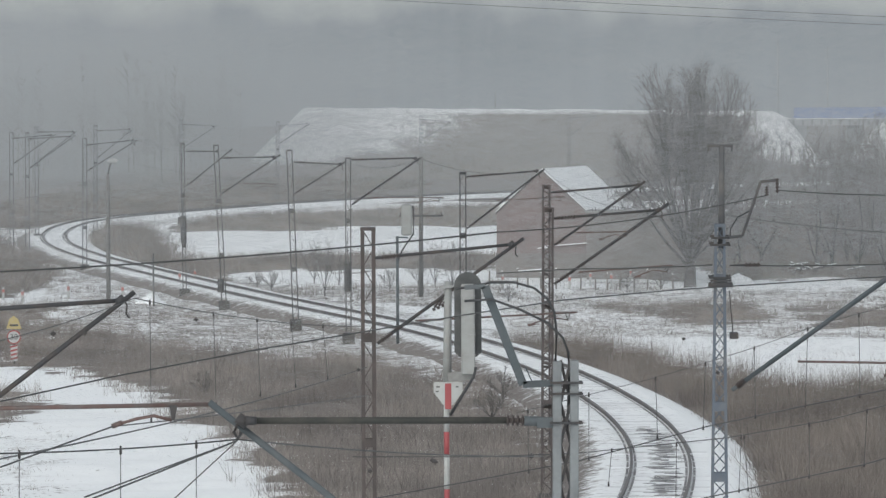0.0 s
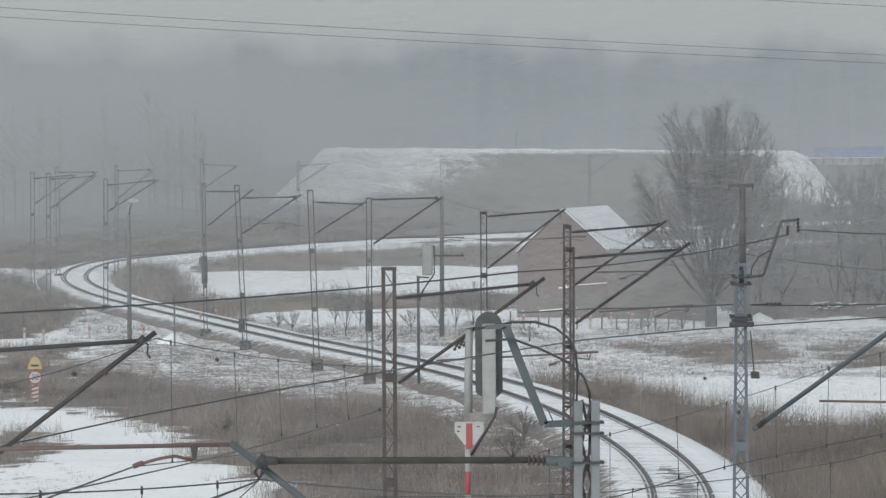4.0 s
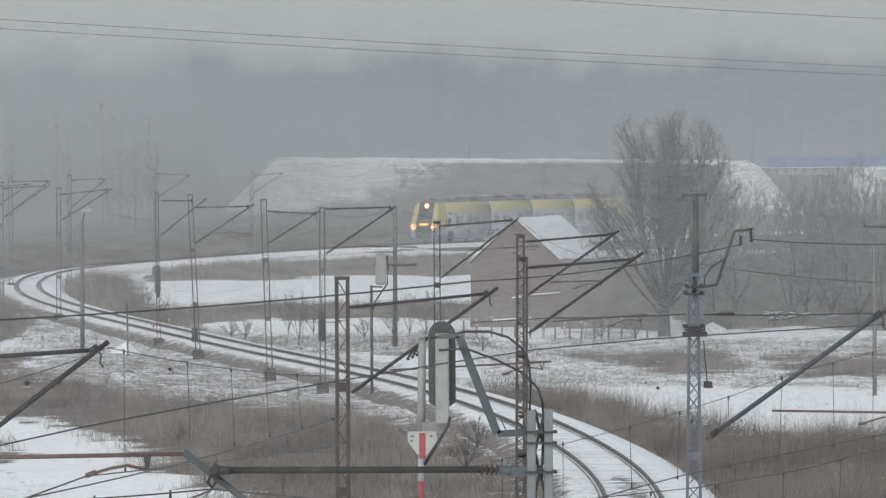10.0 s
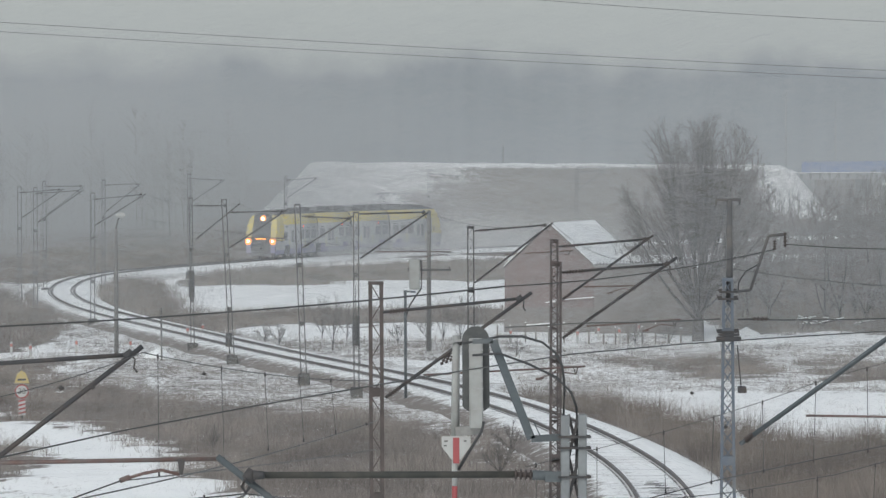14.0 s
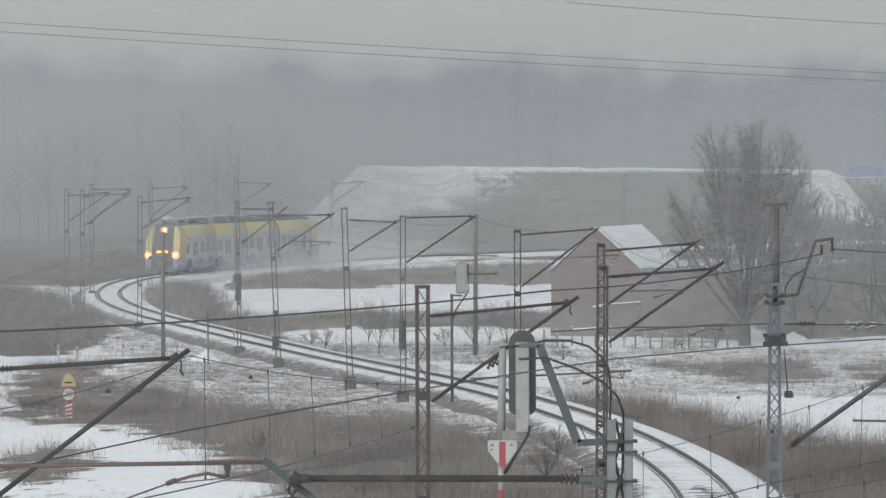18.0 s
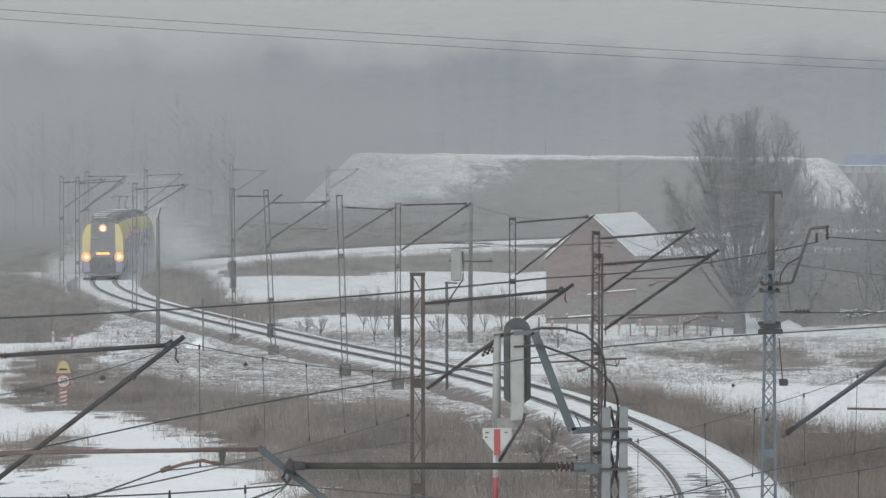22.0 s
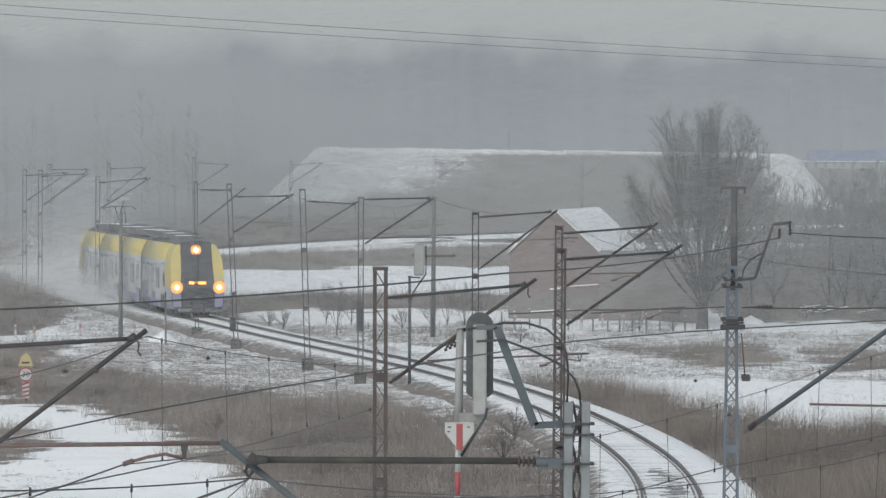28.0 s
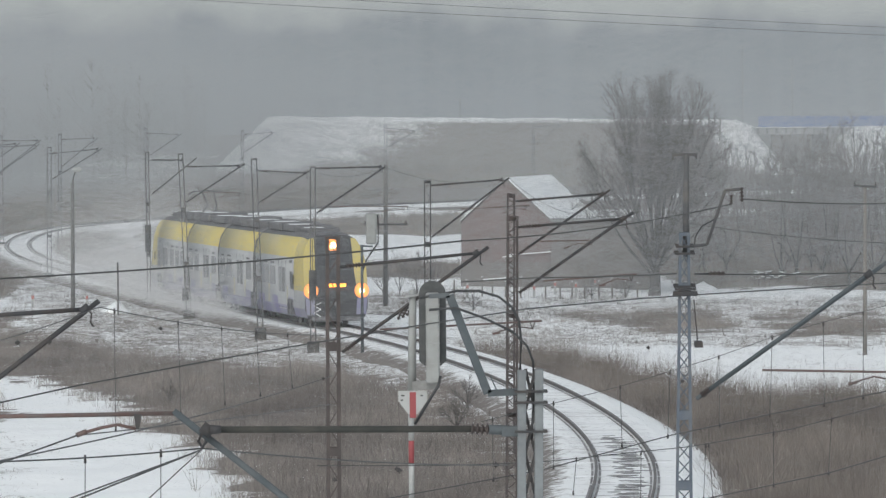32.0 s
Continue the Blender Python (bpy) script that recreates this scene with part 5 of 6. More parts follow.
# ---- the brick house by the big tree ----
def brick_house():
    b = (7.599, 237.493, 0)
    t = thing("brick_house", "small gabled brick house with snow on its roof", "house", b, -18)
    # local x along the gable wall, y along the ridge away from the road
    W, L, EAVE, APEX, TH = 5.0, 8.5, 3.45, 5.68, 0.3
    hw = W / 2
    wall_m = mat("old_pink_brick", (0.185, 0.15, 0.146), 0.95, 0, 10, 0.08, (0.17, 0.146, 0.143), 0.8, 0.5, 0.15)

    plaster = mat("grey_cement_plaster", (0.185, 0.175, 0.168), 0.95, 0, 8, 0.12, (0.15, 0.142, 0.138), 0.7, 0.5, 0.3)

    def panel(name, pts, thick, material):
        bm = bmesh.new()
        plate_of(bm, pts, (0, thick, 0))
        return part(name, bm, material, t)
    panel("gable_wall", [(-hw, 0, 0), (hw, 0, 0), (hw, 0, EAVE), (0, 0, APEX), (-hw, 0, EAVE)], TH, wall_m)
    panel("gable_wall", [(-hw, L, 0), (hw, L, 0), (hw, L, EAVE), (0, L, APEX), (-hw, L, EAVE)], -TH, wall_m)
    for s in (-1, 1):
        bm = bmesh.new()
        box(bm, (s * hw - (TH if s > 0 else 0), TH, 0), (s * hw + (0 if s > 0 else TH), L - TH, EAVE))
        part("side_wall", bm, plaster, t)
        k = (APEX - EAVE) / hw
        o = 0.04
        for nm, lift, th, m_, ov in (("roof_slope", 0.02, 0.055, M_POLE, 0.0), ("roof_snow", 0.079, 0.05, M_SNOW, -0.03)):
            bm = bmesh.new()
            y0, y1 = -0.1 + (0.05 if ov else 0), L + 0.22
            q = [(0, y0, APEX + lift), (s * (hw + o), y0, EAVE - o * k + lift), (s * (hw + o), y1, EAVE - o * k + lift), (0, y1, APEX + lift)]
            lo = [bm.verts.new(p) for p in q]
            hi = [bm.verts.new((p[0], p[1], p[2] + th)) for p in q]
            bm.faces.new(lo)
            bm.faces.new(hi)
            for i in range(4):
                j = (i + 1) % 4
                bm.faces.new((lo[i], lo[j], hi[j], hi[i]))
            bmesh.ops.recalc_face_normals(bm, faces=bm.faces)
            part(nm, bm, m_, t)
    # plastered foot, ledges with snow and courses of brick that stand a little proud
    bm = bmesh.new()
    box(bm, (-hw - 0.03, -0.04, 0), (hw + 0.03, -0.003, 1.35))
    part("plaster_foot", bm, plaster, t)
    for x0, x1, z in ((0.1, 2.5, 1.72), (-0.2, 0.3, 1.62), (-1.3, 0.1, 0.42)):
        bm = bmesh.new()
        bar(bm, (x0, -0.09, z), (x1, -0.09, z + (x1 - x0) * 0.08), 0.16, 0.05)
        part("snowy_ledge", bm, M_SNOW, t)
    rs = random.Random(5)
    bm = bmesh.new()
    box(bm, (-0.125, 0.004, -0.035), (0.125, 0.02, 0.035))
    brick = part("brick", bm, mat("brick_face", (0.188, 0.151, 0.146), 0.95, 0, 20, 0.08, (0.175, 0.146, 0.142), 2, 0.5, 0.1, rand=0.1), t)
    n = 0
    for i in range(300):
        z = 1.42 + 0.08 * rs.randrange(48)
        wmax = hw - 0.15 if z < EAVE else (APEX - z) / (APEX - EAVE) * hw - 0.25
        if wmax < 0.2:
            continue
        x = rs.uniform(-wmax, wmax)
        x = round(x / 0.27) * 0.27 + (0.13 if int(z / 0.08) % 2 else 0)
        if abs(x) > wmax:
            continue
        ob = brick if n == 0 else new("brick", brick.data)
        ob.parent = t
        ob.matrix_basis = pose(x, -0.012, z)
        n += 1
    # the low walled yard on its side
    y = thing("yard_annexe", "low grey-plastered annexe with a snowy flat top", "building", (11.824, 234.033, 0), -4)
    bm = bmesh.new()
    box(bm, (-2.05, 0, 0), (3.1, 3.5, 3.55))
    part("wall", bm, plaster, y)
    bm = bmesh.new()
    box(bm, (-2.1, -0.08, 3.55), (3.15, 3.55, 3.64))
    part("roof", bm, M_CONC, y)
    for i in range(12):
        bm = bmesh.new()
        rod(bm, (-1.9 + 0.17 * i, 0.02, 3.64), (-1.9 + 0.17 * i, 0.02, 3.84), 0.018, 0.01, 5)
        part("spike", bm, M_DARK, y)
    return t


brick_house()


# ---- bare trees ----
def bare_tree(base, h, spread, seed, label, trunk_r=0.2, limbs=9, levels=4, twig=0.012, category="tree", fork=0.12, rise=0.9, kids=(0, 8, 6, 4)):
    """A tapered trunk that splits low into rising limbs, each branching on into fine twigs."""
    r = random.Random(seed)
    t = thing("bare_tree" if category == "tree" else "bare_shrub", label, category, base)
    tv, tf, cv, cf = [], [], [], []

    def limb(verts, faces, pts, rad, n):
        k0 = len(verts)
        for i, p in enumerate(pts):
            d = pts[min(i + 1, len(pts) - 1)] - pts[max(i - 1, 0)]
            q = d.to_track_quat("Z", "Y").to_matrix()
            for a in range(n):
                w = 2 * math.pi * a / n
                verts.append(tuple(p + q @ Vector((rad[i] * math.cos(w), rad[i] * math.sin(w), 0))))
        for i in range(len(pts) - 1):
            for a in range(n):
                b = (a + 1) % n
                faces.append((k0 + i * n + a, k0 + i * n + b, k0 + (i + 1) * n + b, k0 + (i + 1) * n + a))

    def grow(p, d, length, rad, level):
        steps = 5 if level <= 1 else 3
        pts, rads = [p.copy()], [rad]
        q = d.normalized()
        for i in range(steps):
            q = (q + Vector((r.gauss(0, 0.055), r.gauss(0, 0.055), 0.07 * rise + r.gauss(0, 0.03)))).normalized()
            p = p + q * (length / steps)
            pts.append(p.copy())
            rads.append(max(rad * (1 - 0.72 * (i + 1) / steps), twig * 0.45))
        if level <= 1:
            limb(tv, tf, pts, rads, 6)
        else:
            limb(cv, cf, pts, rads, 3)
        if level >= levels:
            return
        k = kids[min(level, len(kids) - 1)]
        for i in range(k):
            f = (0.3 if level == 1 else 0.15) + (0.68 if level == 1 else 0.82) * (i + r.random()) / k
            j = min(int(f * steps), steps - 1)
            u = f * steps - j
            o = pts[j].lerp(pts[j + 1], u)
            dd = (pts[j + 1] - pts[j]).normalized()
            side = dd.cross(Vector((r.gauss(0, 1), r.gauss(0, 1), r.gauss(0, 1)))).normalized()
            nd = dd + side * r.uniform(0.4, 0.75)
            grow(o, nd, length * (0.6 - 0.36 * f) * r.uniform(0.75, 1.2), max(rads[j] * 0.5, twig), level + 1)

    foot = Vector((0, 0, -0.15))
    split = h * fork
    limb(tv, tf, [foot, Vector((0, 0, 0.25)), Vector((0.03, 0, split))], [trunk_r * 1.35, trunk_r, trunk_r * 0.85], 9)
    for i in range(limbs):
        a = 2 * math.pi * (i + r.uniform(-0.3, 0.3)) / limbs
        lean = (0.05 + 0.95 * ((i * 0.618) % 1.0)) * spread / h
        d = Vector((math.cos(a) * lean, math.sin(a) * lean, 1))
        grow(Vector((0.02, 0, split * r.uniform(0.7, 1.0))), d, h * r.uniform(0.66, 0.8) * (1 - 0.24 * ((i * 0.618) % 1.0)), trunk_r * r.uniform(0.28, 0.48), 1)
    mesh_of("trunk", tv, tf, M_BARK, t, True)
    mesh_of("crown", cv, cf, M_TWIG, t)
    return t


def dome_tree(base, seed, label):
    """A short trunk and long limbs that fan out under a rounded crown, with branches and fine twigs on each."""
    r = random.Random(seed)
    t = thing("bare_tree", label, "tree", base)
    rows = {"trunk": [[], []], "crown": [[], []]}

    def outside(p, k=1.0):
        up = abs(p.z - 5.7) / (5.7 if p.z > 5.7 else 7.6)
        return (math.hypot(p.x, p.y) / 4.0) ** 2.5 + up ** 2.5 > k

    def tube(pts, r0, r1):
        verts, faces = rows["trunk" if r0 > 0.03 else "crown"]
        n = 7 if r0 > 0.03 else 3
        k0 = len(verts)
        for i, p in enumerate(pts):
            d = pts[min(i + 1, len(pts) - 1)] - pts[max(i - 1, 0)]
            q = d.to_track_quat("Z", "Y").to_matrix()
            rad = r0 + (r1 - r0) * i / max(1, len(pts) - 1)
            for a in range(n):
                w = 2 * math.pi * a / n
                verts.append(tuple(p + q @ Vector((rad * math.cos(w), rad * math.sin(w), 0))))
        for i in range(len(pts) - 1):
            for a in range(n):
                c = (a + 1) % n
                faces.append((k0 + i * n + a, k0 + i * n + c, k0 + (i + 1) * n + c, k0 + (i + 1) * n + a))

    def run(p, d, length, step, lift, wild, edge):
        pts = [p.copy()]
        for i in range(max(1, round(length / step))):
            d = (d + Vector((r.gauss(0, wild), r.gauss(0, wild), lift + r.gauss(0, wild * 0.5)))).normalized()
            p = p + d * step
            if outside(p, edge):
                break
            pts.append(p.copy())
        return pts

    def aside(pts, i, lo, hi):
        d = (pts[min(i + 1, len(pts) - 1)] - pts[max(i - 1, 0)]).normalized()
        side = d.cross(Vector((r.gauss(0, 1), r.gauss(0, 1), r.gauss(0, 1)))).normalized()
        return (d + side * r.uniform(lo, hi)).normalized()

    tube([Vector((0, 0, -0.2)), Vector((0.01, 0, 0.4)), Vector((0.03, 0, 1.0)), Vector((0.02, 0, 1.7))], 0.34, 0.24)
    for i in range(30):
        lean = radians(3 + 47 * ((i + 0.5) / 30) ** 0.72)
        a = i * 2.39996 + r.uniform(-0.2, 0.2)
        limb = run(Vector((0.02, 0, r.uniform(0.9, 1.65))), Vector((math.sin(lean) * math.cos(a), math.sin(lean) * math.sin(a), math.cos(lean))), 12, 0.3, 0.008, 0.03, r.uniform(0.82, 1.0))
        if len(limb) < 6:
            continue
        tube(limb, r.uniform(0.06, 0.11), 0.012)
        for j in range(max(4, int(0.36 * len(limb))), len(limb)):
            if r.random() < (0.5 if limb[j].z < 4.5 else 0.12):
                continue
            left = (len(limb) - j) * 0.3
            bough = run(limb[j], aside(limb, j, 0.4, 0.75), 0.8 + 0.38 * left * r.uniform(0.6, 1.2), 0.16, 0.035, 0.06, r.uniform(0.85, 1.05))
            if len(bough) < 3:
                continue
            tube(bough, 0.012 + 0.004 * left, 0.006)
            for k in range(1, len(bough)):
                twig = run(bough[k], aside(bough, k, 0.4, 0.8), r.uniform(0.3, 0.9), 0.15, 0.03, 0.08, r.uniform(0.92, 1.1))
                if len(twig) < 2:
                    continue
                tube(twig, 0.0085, 0.005)
                for m in range(3):
                    o = twig[r.randrange(len(twig))]
                    tube([o, o + aside(twig, len(twig) - 1, 0.3, 0.9) * r.uniform(0.15, 0.45)], 0.006, 0.0045)
    mesh_of("trunk", *rows["trunk"], M_BARK, t, True)
    mesh_of("crown", *rows["crown"], M_TWIG, t)
    return t


def crown_tree(base, h, wide, low, seed, label, trunk_r, fork, limbs, points, step, tip, twigs, lean=0.55, twig_m=None, reach=(0.1, 0.22), stiff=0.7, spray=0.0):
    """A tree that grows its limbs towards points spread through an egg-shaped crown."""
    g = np.random.RandomState(seed)
    t = thing("bare_tree", label, "tree", base)
    u = g.normal(0, 1, (points, 3))
    u *= (g.uniform(0, 1, points) ** 0.42 / np.linalg.norm(u, axis=1))[:, None]
    mid, tall = (h + low) / 2, (h - low) / 2
    u[:, :2] *= (wide * (1.0 - 0.16 * u[:, 2]) * (1 + 0.1 * np.sin(3 * np.arctan2(u[:, 1], u[:, 0]) + seed)))[:, None]
    goal = np.c_[u[:, :2], mid + tall * u[:, 2]]
    pos, par, way = [np.array((0, 0, -0.2))], [-1], [np.array((0, 0, 1.0))]

    def add(p, k, d):
        pos.append(p)
        par.append(k)
        way.append(d)
        return len(pos) - 1
    k = 0
    while pos[k][2] < fork:
        k = add(pos[k] + np.array((g.normal(0, 0.012), g.normal(0, 0.012), step)), k, np.array((0, 0, 1.0)))
    stem = k
    for i in range(limbs):
        a = 2 * math.pi * (i + g.uniform(-0.3, 0.3)) / limbs
        s = lean * (0.15 + 0.85 * ((i * 0.618) % 1.0))
        d = np.array((math.cos(a) * s, math.sin(a) * s, 1.0))
        d /= np.linalg.norm(d)
        k = stem - g.randint(0, max(1, int(0.3 * fork / step)))
        for j in range(int(g.uniform(*reach) * h / step)):
            k = add(pos[k] + d * step, k, d)
    near = np.zeros(points, int)
    best = np.full(points, 1e9)
    done, kids = 0, {}
    for turn in range(140):
        fresh = np.array(pos[done:])
        gap = np.linalg.norm(goal[:, None, :] - fresh[None, :, :], axis=2)
        j = gap.argmin(1)
        m = gap[np.arange(len(goal)), j]
        better = m < best
        near[better], best[better] = j[better] + done, m[better]
        done = len(pos)
        keep = best > step * 1.9
        goal, near, best = goal[keep], near[keep], best[keep]
        if not len(goal):
            break
        pull = {}
        for q, k in zip(goal, near):
            v = q - pos[k]
            pull[k] = pull.get(k, 0) + v / np.linalg.norm(v)
        for k, v in pull.items():
            c = kids[k] = kids.get(k, 0) + 1
            if c > 7:
                continue
            if c > 2:
                v = goal[g.choice(np.flatnonzero(near == k))] - pos[k]
                v = v / np.linalg.norm(v) * (1 + stiff)
            v = v / (np.linalg.norm(v) + 1e-9) + stiff * way[k] + np.array((0, 0, 0.06)) + g.normal(0, 0.07, 3)
            v /= np.linalg.norm(v)
            add(pos[k] + v * step, k, v)
        if len(pos) == done:
            break
    n = len(pos)
    thick = np.zeros(n)
    for k in range(n - 1, 0, -1):
        thick[k] = max(thick[k], tip ** 2.3)
        thick[par[k]] += thick[k]
    rad = thick ** (1 / 2.3)
    rad *= np.where(rad > 3 * tip, (trunk_r / rad[1] - 1) * (rad - 3 * tip) / (rad[1] - 3 * tip) + 1, 1)
    P, W = np.array(pos), np.array(way)
    kid = np.arange(1, n)
    dad = np.array(par[1:])
    big = rad[kid] > 0.03
    for nm, ids, sides, material in (("trunk", kid[big], 7, M_BARK), ("crown", kid[~big], 3, twig_m or M_TWIG)):
        dads = np.array(par)[ids]
        d = P[ids] - P[dads]
        d /= np.linalg.norm(d, axis=1)[:, None]
        e1 = np.cross(d, np.array((0.3, 1.0, 0.1)))
        e1 /= np.linalg.norm(e1, axis=1)[:, None]
        e2 = np.cross(d, e1)
        rd = np.minimum(rad[dads], rad[ids] * 1.6)
        rows = []
        for q, rr in ((P[dads] - d * rd[:, None] * 0.4, rd), (P[ids], rad[ids])):
            for s in range(sides):
                w = 2 * math.pi * s / sides
                rows.append(q + rr[:, None] * (math.cos(w) * e1 + math.sin(w) * e2))
        m = len(ids)
        quad = []
        for s in range(sides):
            o = (s + 1) % sides
            quad.append(np.stack([rows[s], rows[o], rows[sides + o], rows[sides + s]], 1))
        v = np.concatenate(quad).reshape(-1, 3)
        if nm == "crown":
            ends = ids[rad[ids] < 2.0 * tip]
            ends = np.repeat(ends, twigs)
            d = W[ends] + g.normal(0, 0.5, (len(ends), 3)) + np.array((0, 0, 0.12)) + spray * (P[ends] - np.array((0, 0, fork))) / h
            d *= (g.uniform(0.2, 0.65, len(ends)) * h * 0.07 / np.linalg.norm(d, axis=1))[:, None]
            o = P[ends] - W[ends] * g.uniform(0, step, len(ends))[:, None]
            s = np.cross(d, g.normal(0, 1, d.shape))
            s *= (tip * 0.75 / np.linalg.norm(s, axis=1))[:, None]
            v = np.concatenate([v, np.stack([o - s, o + s, o + d + s * 0.4, o + d - s * 0.4], 1).reshape(-1, 3)])
        quads(nm, v, material).parent = t
    return t


dome_tree((14.672, 226.887, 0), 29, "large bare spreading tree with many rising limbs")
RIGHT = "grey-brown bare tree in a thicket behind the track"
rt = random.Random(21)
for i in range(24):
    f = (i + rt.random() * 0.8) / 24
    x0, y0 = 17.6 + 15.5 * f, 247 + rt.uniform(-12, 30) - 8 * f
    crown_tree((x0, y0, 0), rt.uniform(5.8, 7.6) + 2.4 * f, rt.uniform(1.5, 2.4), 0.5, 40 + i, RIGHT, 0.085, rt.uniform(0.3, 0.9), 7, 800, 0.22, 0.0095, 8, 0.9, M_RIMED, stiff=1.2, spray=0.5)
for i in range(13):
    f = (i + rt.random() * 0.8) / 13
    y0 = rt.uniform(285, 335)
    crown_tree(((0.078 + 0.05 * f) * y0, y0, 0), rt.uniform(5.8, 7.4), rt.uniform(2.0, 2.7), 0.4, 110 + i, RIGHT, 0.085, 0.5, 7, 600, 0.25, 0.011, 8, 0.9, M_RIMED, stiff=1.2, spray=0.5)
for i, (p, h, w) in enumerate((((11.563, 242.678, 0), 5.2, 2.0), ((12.756, 243.981, 0), 5.6, 2.2), ((13.265, 254.897, 0), 4.6, 2.0), ((15.883, 261.188, 0), 4.4, 2.0), ((18.154, 254.077, 0), 4.0, 2.0), ((18.469, 247.643, 0), 3.6, 1.8))):
    crown_tree(p, h, w, 0.5, 70 + i, RIGHT, 0.07, 0.5, 7, 600, 0.2, 0.009, 7, 0.9, M_RIMED, stiff=1.2, spray=0.5)


def far_wood():
    """Many bare frosted trees beyond the bend, too far off to tell apart."""
    g = np.random.RandomState(31)
    tris = []
    for k in range(300):
        x, y = g.uniform(-95, -20), g.uniform(470, 640)
        h = g.uniform(8, 15)
        z = 0.0
        base = np.array((x, y, z))
        w = 0.07
        tris += [base + (-w, 0, 0), base + (w, 0, 0), base + (g.normal(0, 0.3), 0, h)]
        for m in range(46):
            f = g.uniform(0.25, 0.98)
            o = base + (0, 0, f * h)
            ln = (1.1 - f) * h * g.uniform(0.25, 0.5)
            a = g.uniform(0, 6.28)
            e = o + (ln * 0.75 * np.cos(a), ln * 0.75 * np.sin(a), ln * g.uniform(0.5, 1.0))
            tris += [o + (-0.04, 0, 0), o + (0.04, 0, 0.05), e]
    ob = triangles("far_wood", np.array(tris), M_TWIG)
    return tagged(ob, "far bare wood in the haze beyond the bend", "wood", kind="stuff")


far_wood()
for i, (g, h) in enumerate((((-3.596, 221.995, 0), 2.8), ((-4.338, 233.771, 0), 2.6), ((-3.023, 231.543, 0), 2.0), ((1.878, 228.812, 0), 2.6), ((2.688, 224.82, 0), 2.8), ((3.623, 230.534, 0), 2.2), ((-6.384, 227.446, 0), 1.1), ((-7.179, 230.175, 0), 1.0), ((5.182, 211.896, 0), 1.0), ((-0.409, 226.557, 0), 1.2), ((1.029, 230.928, 0), 1.5), ((3.37, 145.989, 0), 1.1), ((2.796, 136.053, 0), 1.2), ((12.976, 222.668, 0), 1.4), ((11.412, 224.797, 0), 1.3), ((-6.416, 148.326, 0), 0.9))):
    bare_tree(g, h, 2.2, 90 + i, "small frosted bare shrub standing in the snow", 0.03, 8, 3, 0.007, "shrub", 0.08, 0.4, (0, 7, 4, 2))


# ---- snow heap, fallen logs, and the road bridge in the bank ----
def snow_heap(p, w, h, seed):
    bm = bmesh.new()
    bmesh.ops.create_icosphere(bm, subdivisions=3, radius=1.0)
    for v in bm.verts:
        k = 1 + 0.18 * noise.noise(v.co * 2 + Vector((seed, 0, 0)))
        v.co = Vector((v.co.x * w * k, v.co.y * w * k, (1 - min(1, math.hypot(v.co.x, v.co.y))) ** 0.8 * h * k if v.co.z > 0 else -0.1))
    for f in bm.faces:
        f.smooth = True
    ob = part("snow_mound", bm, M_SNOW)
    ob.matrix_basis = pose(*p)
    return tagged(ob, "low heap of clean snow beside the track", "snow heap")


snow_heap((-11.604, 212.555, 0), 0.75, 0.55, 1)
snow_heap((17.516, 231.783, 0), 0.8, 0.5, 2)
rl = random.Random(8)
for i in range(16):
    a = Vector((22.361, 239.483, 0)) + Vector((rl.uniform(-1.9, 1.7), rl.uniform(-3, 3), 0.12 + rl.uniform(0, 0.5)))
    b = a + Vector((rl.uniform(-1.2, 1.2), rl.uniform(-0.6, 0.6), rl.uniform(-0.05, 0.3)))
    t = thing("fallen_log", "fallen branch with snow lying along it", "log", a, group="pile of fallen branches")
    part("wood", rod(bmesh.new(), (0, 0, 0), b - a, 0.06, 0.04, 7), M_BARK, t)
    part("snow_cover", rod(bmesh.new(), (0, 0, 0.05), b - a + Vector((0, 0, 0.05)), 0.05, 0.035, 6), M_SNOW, t)


